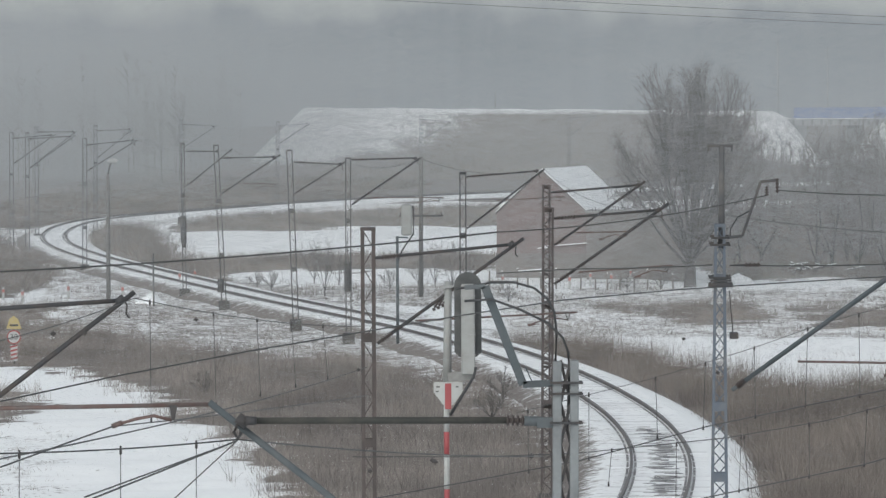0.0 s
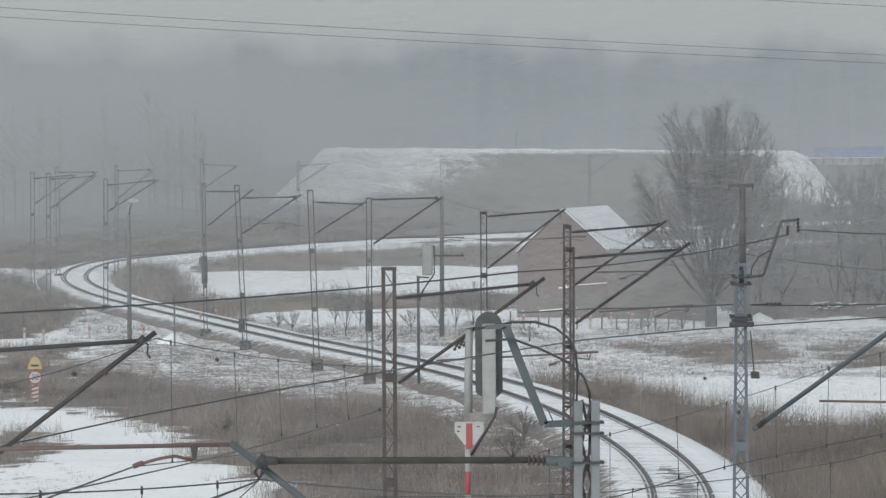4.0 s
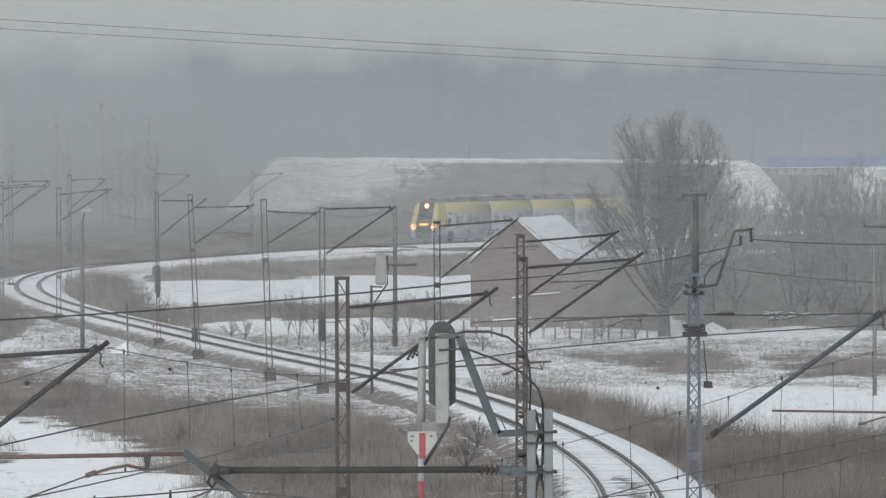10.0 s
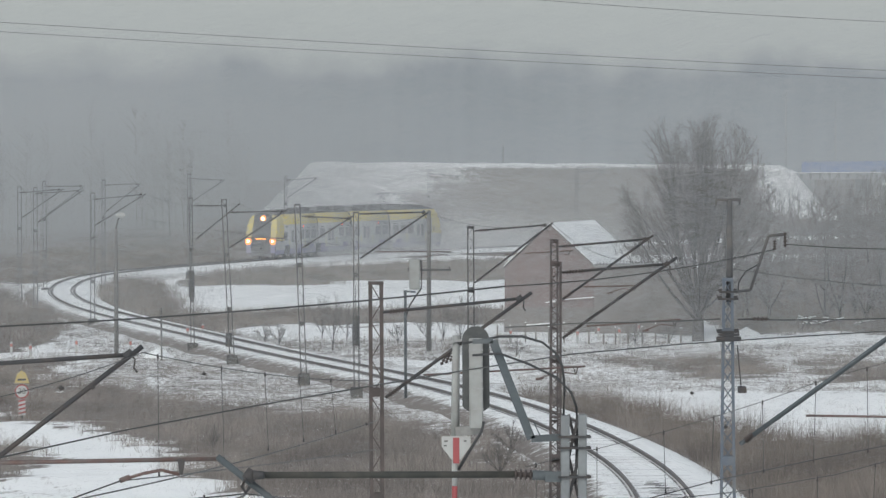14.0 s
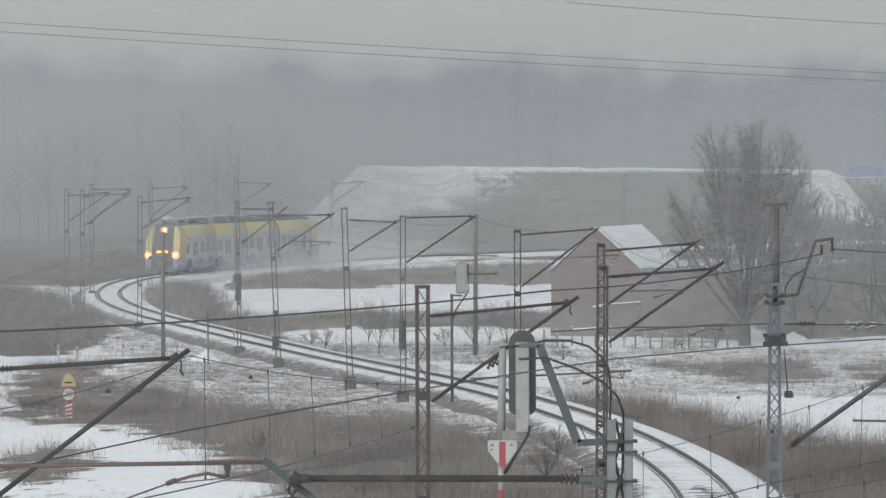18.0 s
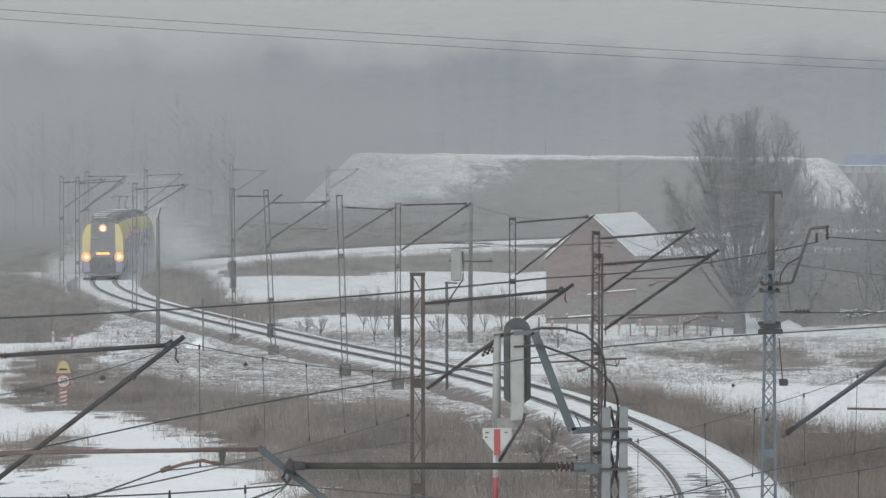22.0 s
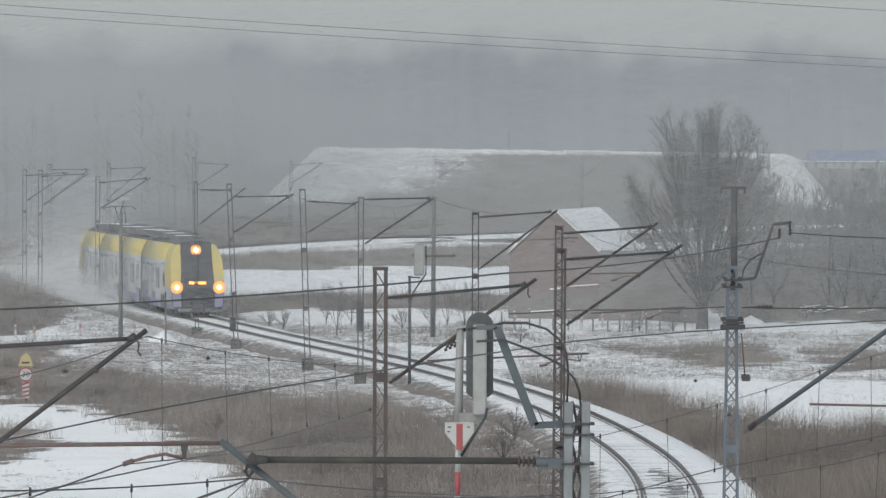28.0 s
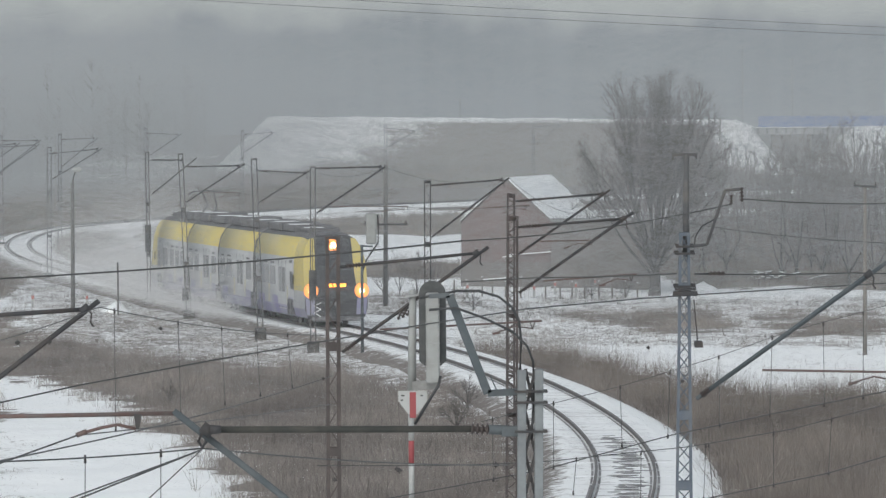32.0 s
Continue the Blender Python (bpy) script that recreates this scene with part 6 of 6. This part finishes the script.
def road_bridge():
    t = thing("road_bridge", "concrete road bridge with a blue parapet in the snowy bank", "bridge", (56.0, 576, 0))
    blue = mat("faded_blue_paint", (0.1, 0.15, 0.31), 0.6, 0, 4, 0.12, (0.15, 0.2, 0.33), 0.6, 0.55, 0.1)
    pale = mat("pale_bridge_concrete", (0.36, 0.365, 0.37), 0.9, 0, 3, 0.12, (0.28, 0.285, 0.29), 0.5, 0.5, 0.3)
    # Darker concrete for the abutments and deck ribs.
    dim = mat("darker_bridge_concrete", (0.2, 0.205, 0.215), 0.9, 0, 3, 0.12, (0.15, 0.155, 0.165), 0.5, 0.5, 0.3)
    for s in (-1, 1):
        bm = bmesh.new()
        box(bm, (s * 5.6 - 2.2, 3, 0), (s * 5.6 + 2.2, 20, 5.1), None, 0.05)
        part("abutment", bm, dim, t)
        bm = bmesh.new()
        plate_of(bm, [(s * 3.6, 1.6, 0), (s * 4.3, 1.6, 0), (s * 8.4, 1.6, 5.1), (s * 3.6, 1.6, 5.1)], (0, 0.5, 0))
        part("wing_wall", bm, pale, t)
    bm = bmesh.new()
    box(bm, (-6.2, 0.2, 5.1), (8.2, 20, 5.95), None, 0.04)
    part("deck", bm, pale, t)
    for i in range(11):
        bm = bmesh.new()
        box(bm, (-5.6 + 1.2 * i, 0.05, 5.2), (-5.3 + 1.2 * i, 0.18, 5.9))
        part("deck_rib", bm, dim, t)
    for i in range(22):
        bm = bmesh.new()
        box(bm, (-5.4 + 2.4 * i, -0.2, 6.0), (-3.03 + 2.4 * i, 0.05, 7.4), None, 0.02)
        part("parapet_panel", bm, blue, t, "faded blue steel panel" if i == 0 else "")
    bm = bmesh.new()
    box(bm, (-6.4, -0.3, 5.95), (47.5, 0.3, 6.03))
    part("snow_ledge", bm, M_SNOW, t)


road_bridge()


# ---- the train: four short coupled sections ----
M_YEL = mat("yellow_body_paint", (0.47, 0.39, 0.135), 0.45, 0, 3, 0.06, (0.42, 0.365, 0.17), 0.7, 0.55, 0.05)
M_PALE = mat("pale_grey_body_paint", (0.36, 0.368, 0.378), 0.5, 0, 3, 0.08, (0.3, 0.307, 0.325), 0.6, 0.5, 0.05)
M_VIOLET = mat("violet_blue_body_paint", (0.17, 0.165, 0.29), 0.45, 0, 3, 0.08, (0.24, 0.24, 0.31), 0.6, 0.5, 0.05)
M_ROOF = mat("sooty_grey_roof", (0.115, 0.115, 0.12), 0.8, 0, 6, 0.2, (0.13, 0.13, 0.135), 1.2, 0.5, 0.3)
M_GLASS = mat("dark_tinted_glass", (0.26, 0.267, 0.278), 0.25, 0, 3, 0.05, None, 1, 0.7, 0)
M_POWDER = mat("flying_powder_snow", (0.56, 0.57, 0.58), 1.0, 0, 1, 0.02, None, 0.5, 0.9, 0)
M_WASH = mat("washed_yellow_paint", (0.42, 0.39, 0.27), 0.5, 0, 3, 0.08, (0.37, 0.36, 0.31), 0.6, 0.5, 0.05)
M_TINT = mat("smoked_door_glass", (0.19, 0.196, 0.204), 0.25, 0, 3, 0.05, None, 1, 0.7, 0)
M_UNDER = mat("dark_underframe", (0.07, 0.07, 0.075), 0.8, 0, 8, 0.3, (0.2, 0.2, 0.21), 2, 0.52, 0.3)
M_LAMP = glow("white_headlamp", (1.0, 0.7, 0.38), 9.0)
M_HALO = halo_glow("orange_lamp_glare")
M_REDLAMP = glow("red_side_lamp", (1.0, 0.12, 0.06), 1.0)
M_MASK = mat("black_front_mask", (0.055, 0.057, 0.062), 0.35, 0, 6, 0.15, (0.06, 0.06, 0.062), 1.2, 0.62, 0.05)
M_SCREEN = mat("black_windscreen_glass", (0.05, 0.053, 0.058), 0.3, 0, 3, 0.05, None, 1, 0.7, 0)
M_TAIL = glow("orange_display", (1.0, 0.35, 0.05), 3.0)
CAR, MID = 9.75, 7.5


def side_curve():
    """Half of the body's section: outward distance and height over the rail."""
    return [(1.30, 0.38), (1.42, 0.75), (1.42, 2.55), (1.38, 2.95), (1.28, 3.35), (1.05, 3.72), (0.75, 3.9), (0.0, 3.98)]


def railcar(where, label):
    """One section of the train; x to its front, y to its side, its origin on the rail under its middle."""
    t = thing("railcar", label, "railcar", group="sections of the train")
    half = (MID if where == "middle" else CAR) / 2
    x0 = -half + (1.95 if where == "rear" else 0.2)
    x1 = half - (1.95 if where == "front" else 0.2)
    cut = side_curve()
    hz, hx = [p[1] for p in cut], [p[0] for p in cut]

    def skin(name, lo, hi, material):
        zs = sorted({lo, hi, *[z for z in hz if lo <= z <= hi]})
        prof = [(float(np.interp(z, hz, hx)), z) for z in zs]
        prof = prof + [(-y, z) for y, z in prof[::-1]]
        bm = bmesh.new()
        rows = [[bm.verts.new((x, y, z)) for y, z in prof] for x in (x0, x1)]
        for i in range(len(prof) - 1):
            bm.faces.new((rows[0][i], rows[1][i], rows[1][i + 1], rows[0][i + 1])).smooth = True
        bm.faces.new(rows[0])
        bm.faces.new(rows[1][::-1])
        bmesh.ops.recalc_face_normals(bm, faces=bm.faces)
        return part(name, bm, material, t)

    skin("body", 0.8, 2.86, M_PALE)
    skin("upper_band", 2.86, 3.72, M_YEL)
    skin("roof", 3.72, 3.98, M_ROOF)
    skin("skirt", 0.38, 0.8, M_VIOLET)
    flip = -1 if where == "rear" else 1
    for s in (-1, 1):
        def plate(name, xa, xb, za, zb, material, lift, slant=0.0):
            v = [(xa, za), (xb, za), (xb + slant, zb), (xa + slant, zb)]
            pts = [(x * flip, s * (float(np.interp(z, hz, hx)) + lift), z) for x, z in v]
            return part(name, plate_of(bmesh.new(), pts, (0, -s * 0.03, 0)), material, t)

        if where == "middle":
            doors, glass, bays, strips = (0.95,), (-2.75, -1.35, 2.75), (-2.2, 2.6), (-0.25, 2.0)
        else:
            doors, glass, bays, strips = (0.75,), (-3.75, -2.35, -1.05), (-3.2, -0.6, 2.2), (-1.75, 1.75)
        for dx in doors:
            d = plate("door", dx - 0.68, dx + 0.68, 0.62, 2.7, M_PALE, 0.012)
            for k in (-1, 1):
                plate("door_window", dx + k * 0.34 - 0.22, dx + k * 0.34 + 0.22, 1.35, 2.4, M_TINT if k > 0 else M_GLASS, 0.022).parent = d
            for k in (-0.68, 0.0, 0.68):
                plate("door_seam", dx + k - 0.012, dx + k + 0.012, 0.65, 2.68, M_UNDER, 0.024).parent = d
        for wx in glass:
            w = plate("window", wx - 0.52, wx + 0.52, 1.6, 2.4, M_GLASS, 0.01)
            plate("window_vent", wx - 0.46, wx + 0.46, 2.2, 2.23, M_UNDER, 0.016).parent = w
            plate("white_mark", wx - 0.4, wx + 0.3, 2.5, 2.58, M_UNDER, 0.012)
        for vx in bays:
            plate("violet_bay", vx - 0.55, vx + 0.55, 0.81, 1.15, M_VIOLET, 0.008)
        for vx in strips:
            plate("coloured_bay", vx - 0.13, vx + 0.13, 0.81, 1.6, M_WASH, 0.009)
        if where != "middle":
            plate("cab_side_window", 2.32, 2.9, 1.5, 2.75, M_SCREEN, 0.012, -0.28)
            plate("mirror", 3.1, 3.22, 1.75, 2.15, M_BLACK, 0.1)
    if where != "rear":
        part("side_lamp", rod(bmesh.new(), (-1.4, 1.36, 2.66), (-1.4, 1.47, 2.66), 0.075, 0.07, 12), M_REDLAMP, t, "small glowing red side lamp")
    boxes = ((-1.9, 2.2, 0.95, 0.3), (1.5, 2.6, 0.95, 0.24)) if where == "middle" else ((-3.0, 2.2, 0.9, 0.26), (-0.4, 2.2, 0.85, 0.2), (1.9, 1.6, 0.7, 0.12))
    for bx, bl, bw, bh in boxes:
        bm = bmesh.new()
        box(bm, (bx * flip - bl / 2, -bw, 3.86), (bx * flip + bl / 2, bw, 3.98 + bh), None, 0.06)
        roof_box = part("roof_box", bm, M_ROOF, t)
        bm = bmesh.new()
        box(bm, (bx * flip - bl * 0.3, -bw * 0.9, 3.975 + bh), (bx * flip + bl * 0.1, bw * 0.2, 3.99 + bh), None, 0.004)
        part("snow_patch", bm, M_SNOW, roof_box)
    for gx in {"front": (-half, 2.3), "middle": (-half,), "rear": (-2.3,)}[where]:
        bm = bmesh.new()
        box(bm, (gx - 1.3, -1.1, 0.32), (gx + 1.3, 1.1, 0.6), None, 0.04)
        bogie = part("bogie", bm, M_UNDER, t)
        for s in (-1, 1):
            bm = bmesh.new()
            box(bm, (gx - 0.55, s * 1.36 - 0.08, 0.42), (gx + 0.55, s * 1.36 + 0.08, 1.1), None, 0.03)
            part("joint_cover" if abs(gx) == half else "axle_cover", bm, M_UNDER, bogie)
        for wx in (-0.9, 0.9):
            for s in (-1, 1):
                part("wheel", rod(bmesh.new(), (gx + wx, s * 0.69, 0.42), (gx + wx, s * 0.82, 0.42), 0.42, None, 16), M_UNDER, bogie)
    bm = bmesh.new()
    box(bm, (-half + 0.4, -1.15, 0.3), (half - 0.4, 1.15, 0.6), None, 0.05)
    part("underframe", bm, M_UNDER, t)
    for inner in {"front": (-1,), "rear": (1,), "middle": (-1, 1)}[where]:
        for k in range(3):
            xx = inner * (half - 0.02 - 0.07 * k)
            w = 0.97 + 0.02 * (k % 2)
            ring = [(xx - 0.03, y * w, 0.1 + z * 0.97) for y, z in cut] + [(xx - 0.03, -y * w, 0.1 + z * 0.97) for y, z in cut[-2::-1]]
            bm = plate_of(bmesh.new(), ring, (0.06, 0, 0))
            part("gangway_fold", bm, M_UNDER, t)
    if where == "front":
        cab(t, x1, 1)
    if where == "rear":
        cab(t, x0, -1)
    return t


def cab(t, xs, way):
    """The short raked nose: a dark mask between yellow pillars, lamps and a display."""
    cut = side_curve()
    cut = cut[:2] + [(1.42, 1.5)] + cut[2:]

    def rake(z):
        return 0.62 * min(max((z - 1.5) / 1.9, 0.0), 1.25)

    def ring(u):
        w, top = 1 - 0.045 * u ** 2.2, 3.98 - 0.1 * u ** 1.6
        return [(y * w, 0.38 + (z - 0.38) * (top - 0.38) / 3.6) for y, z in cut]
    rings = [[(xs + way * (1.8 * (1 - (1 - u) ** 1.3) - rake(z) * u), y, z) for y, z in ring(u)] for u in np.linspace(0, 1, 9)]
    for s in (-1, 1):
        groups = {"cab_side": ([1, 2], M_PALE), "cab_pillar": ([2, 3, 4, 5, 6], M_YEL), "cab_skirt": ([0, 1], M_VIOLET), "cab_roof": ([6, 7, 8], M_ROOF)}
        for nm, (ids, material) in groups.items():
            bm = bmesh.new()
            g = [[bm.verts.new((r[i][0], s * r[i][1], r[i][2])) for i in ids] for r in rings]
            for a, b in zip(g, g[1:]):
                for i in range(len(ids) - 1):
                    bm.faces.new((a[i], a[i + 1], b[i + 1], b[i])).smooth = True
            bmesh.ops.recalc_face_normals(bm, faces=bm.faces)
            part(nm, bm, material, t)
    last = rings[-1]
    fx = xs + way * 1.8

    def face(nm, pts, material, thick=0.05, label=""):
        return part(nm, plate_of(bmesh.new(), [(fx - way * rake(z), y, z) for y, z in pts], (way * thick, 0, 0)), material, t, label)
    edge = [(y, z) for _, y, z in last]
    for lo, hi in zip(edge, edge[1:]):
        face("front_panel", [(-lo[0], lo[1]), (lo[0], lo[1]), (hi[0], hi[1]), (-hi[0], hi[1])] if hi[0] > 0.01 else [(-lo[0], lo[1]), (lo[0], lo[1]), (0, hi[1])], M_MASK, 0.03)
    for s in (-1, 1):
        face("front_corner", [(s * 0.86, 0.5), (s * 1.28, 0.5), (s * 1.34, 1.2), (s * 0.9, 1.2)], M_VIOLET, 0.06)
        face("lamp_panel", [(s * 0.92, 1.22), (s * 1.35, 1.22), (s * 1.36, 1.49), (s * 0.9, 1.49)], M_PALE, 0.06)
        pillar = [(0.9, 1.36, 1.52), (0.84, 1.37, 2.3), (0.82, 1.33, 2.9), (0.82, 1.2, 3.36), (0.8, 0.98, 3.7)]
        for (a0, b0, z0), (a1, b1, z1) in zip(pillar, pillar[1:]):
            face("front_pillar", [(s * a0, z0), (s * b0, z0), (s * b1, z1), (s * a1, z1)], M_YEL, 0.07)
        lit = way > 0
        # The wide disc paints the glare around the lamp; the core is the lamp.
        lamp = part("headlamp", rod(bmesh.new(), (fx + way * 0.05, s * 1.1, 1.5), (fx + way * 0.1, s * 1.1, 1.5), 0.32, 0.3, 18), M_HALO if lit else M_UNDER, t, "warm headlamp with a painted glare disc" if lit else "")
        part("lamp_core", rod(bmesh.new(), (fx + way * 0.09, s * 1.1, 1.5), (fx + way * 0.12, s * 1.1, 1.5), 0.11, 0.1, 16), M_LAMP if lit else M_UNDER, lamp)
        face("window_wiper", [(s * 0.1, 2.05), (s * 0.13, 2.05), (s * 0.36, 2.75), (s * 0.33, 2.75)], M_BLACK, 0.075)
    for (a0, z0), (a1, z1) in zip(((0.76, 1.98), (0.75, 2.6), (0.73, 3.0)), ((0.75, 2.6), (0.73, 3.0), (0.66, 3.1))):
        face("windscreen", [(-a0, z0), (a0, z0), (a1, z1), (-a1, z1)], M_SCREEN, 0.055)
    tx = fx - way * rake(3.4)
    # Top lamp: same painted glare disc around its core.
    lamp = part("top_lamp", rod(bmesh.new(), (tx - way * 0.1, 0, 3.4), (tx + way * 0.1, 0, 3.4), 0.28, 0.26, 18), M_HALO if way > 0 else M_UNDER, t, "warm top lamp with a painted glare disc" if way > 0 else "")
    part("lamp_core", rod(bmesh.new(), (tx, 0, 3.4), (tx + way * 0.12, 0, 3.4), 0.14, 0.13, 16), M_LAMP if way > 0 else M_UNDER, lamp)
    for k in range(6):
        bm = bmesh.new()
        box(bm, (fx - way * 0.05 - 0.03, -0.44 + 0.15 * k, 1.66), (fx - way * 0.05 + 0.09, -0.33 + 0.15 * k, 1.8))
        part("display_bar", bm, M_TAIL if way > 0 else M_UNDER, t)
    bm = bmesh.new()
    box(bm, (fx - 0.3, -1.05, 0.22), (fx + 0.08, 1.05, 0.42), None, 0.04)
    part("snow_plough", bm, M_UNDER, t)
    bm = bmesh.new()
    rod(bm, (fx, 0, 0.95), (fx + way * 0.45, 0, 0.95), 0.13, 0.16, 10)
    part("coupler", bm, M_UNDER, t)


front_car = railcar("front", "leading yellow and grey railcar with lit headlamps")
middle_car = railcar("middle", "yellow and grey middle section of the train")
second_car = railcar("middle", "yellow and grey middle section coupled before the rear one")
rear_car = railcar("rear", "trailing yellow and grey railcar with a raised pantograph")


def pantograph(t):
    bm = bmesh.new()
    box(bm, (2.6, -0.6, 3.92), (4.0, 0.6, 4.1))
    p = part("pantograph_base", bm, M_UNDER, t)
    for s in (-0.35, 0.35):
        part("lower_arm", rod(bmesh.new(), (2.7, s, 4.08), (4.0, s * 0.6, 4.55), 0.035), M_UNDER, p)
        part("upper_arm", rod(bmesh.new(), (4.0, s * 0.6, 4.55), (2.9, s * 0.8, 5.2), 0.03), M_UNDER, p)
    bm = bmesh.new()
    hose(bm, [(2.9, -0.95, 5.05), (2.9, -0.7, 5.21), (2.9, 0, 5.23), (2.9, 0.7, 5.21), (2.9, 0.95, 5.05)], 0.035)
    part("collector_head", bm, M_UNDER, p)


pantograph(rear_car)


def snow_swirl():
    """Powder snow whirled up along the train and behind it, in fine flying threads."""
    g = np.random.RandomState(12)
    out = []
    # stretch of x, of distance to the side, height, and how dense
    for xa, xb, ya, yb, top, sigma in ((-44, -18, -4.5, 4.5, 3.4, 0.022), (-24, -6, -4, 4, 3.9, 0.055), (-12, -6, -2.8, 2.8, 4.2, 0.11), (-7, -1, 1.5, 2.6, 3.0, 0.015), (-7, -1, -2.6, -1.5, 3.0, 0.015), (-7, 21, 1.6, 3.6, 1.6, 0.15), (-7, 21, -3.6, -1.6, 1.6, 0.15), (-7, 8, 1.5, 2.6, 2.2, 0.03), (-7, 8, -2.6, -1.5, 2.2, 0.03)):
        thick, length = 0.0025, 0.7
        n = int(sigma * (xb - xa) * (yb - ya) * top / (thick * length * 0.7))
        x, z = g.uniform(xa, xb, n), top * np.minimum(g.exponential(0.36, n), 1.6)
        y = (ya + yb) / 2 + (yb - ya) * np.clip(g.normal(0, 0.24, n), -0.8, 0.8)
        x += g.normal(0, 1.6, n)
        a, tilt = g.uniform(0, 6.28, n), g.normal(0, 0.3, n)
        dx, dy, dz = np.cos(a) * length, np.sin(a) * length, tilt * length
        out.append(np.stack([np.c_[x, y, z], np.c_[x + dx, y + dy, z + dz], np.c_[x + dx, y + dy, z + dz + thick], np.c_[x, y, z + thick]], 1))
    ob = quads("snow_swirl", np.concatenate(out).reshape(-1, 3), M_POWDER)
    return tagged(ob, "cloud of powder snow whirled up by the train", "snow cloud", kind="stuff")


swirl = snow_swirl()


# ---- the clock of the train: seconds and metres of its nose along the track ----
CLOCK = [(0, 556), (1.5, 520), (3, 482), (5.5, 421.5), (6.5, 403.6), (7, 396), (7.5, 389.8), (8, 384.2), (8.5, 378.6), (9, 373.2), (10, 362.6), (11, 352.6), (12, 342.5), (13, 333), (14.5, 318.3), (16, 303.6), (17, 295.6), (18, 288.1), (19, 279.5), (20, 269.9), (21, 258.6), (22, 245.8),
         (23, 232), (24, 218.6), (25, 206.4), (26.5, 189.4), (28, 172.8), (29, 161.4), (30, 150.6), (31, 140.1), (32, 130.1)]


def car_pose(nose, length, ahead, behind):
    """Pose of a section whose front end is nose metres along the line; it rests on two points, ahead and behind its ends."""
    a, _ = on_track(nose + ahead)
    b, _ = on_track(nose + length - behind)
    d = (a - b) / np.hypot(*(a - b))
    m = a + d * ahead - d * (length / 2)
    return pose(m[0], m[1], RAIL_TOP - 0.03, 0, 0, math.degrees(math.atan2(d[1], d[0])))


def motions():
    ct, cs = zip(*CLOCK)
    rows = {"front": [], "middle": [], "second": [], "rear": []}
    for i in range(65):
        t = i * 0.5
        s = float(np.interp(t, ct, cs))
        if 1 < t < 31:
            s = sum(float(np.interp(t + k, ct, cs)) for k in (-0.4, 0, 0.4)) / 3
        rows["front"].append((t, car_pose(s, CAR, 2.4, -1.5)))
        rows["middle"].append((t, car_pose(s + CAR, MID, 0.0, 0.0)))
        rows["second"].append((t, car_pose(s + CAR + MID, MID, 0.0, 0.0)))
        rows["rear"].append((t, car_pose(s + CAR + 2 * MID, CAR, 0.0, 2.4)))
    walk(front_car, rows["front"])
    walk(middle_car, rows["middle"])
    walk(second_car, rows["second"])
    walk(rear_car, rows["rear"])
    walk(swirl, rows["rear"])


motions()
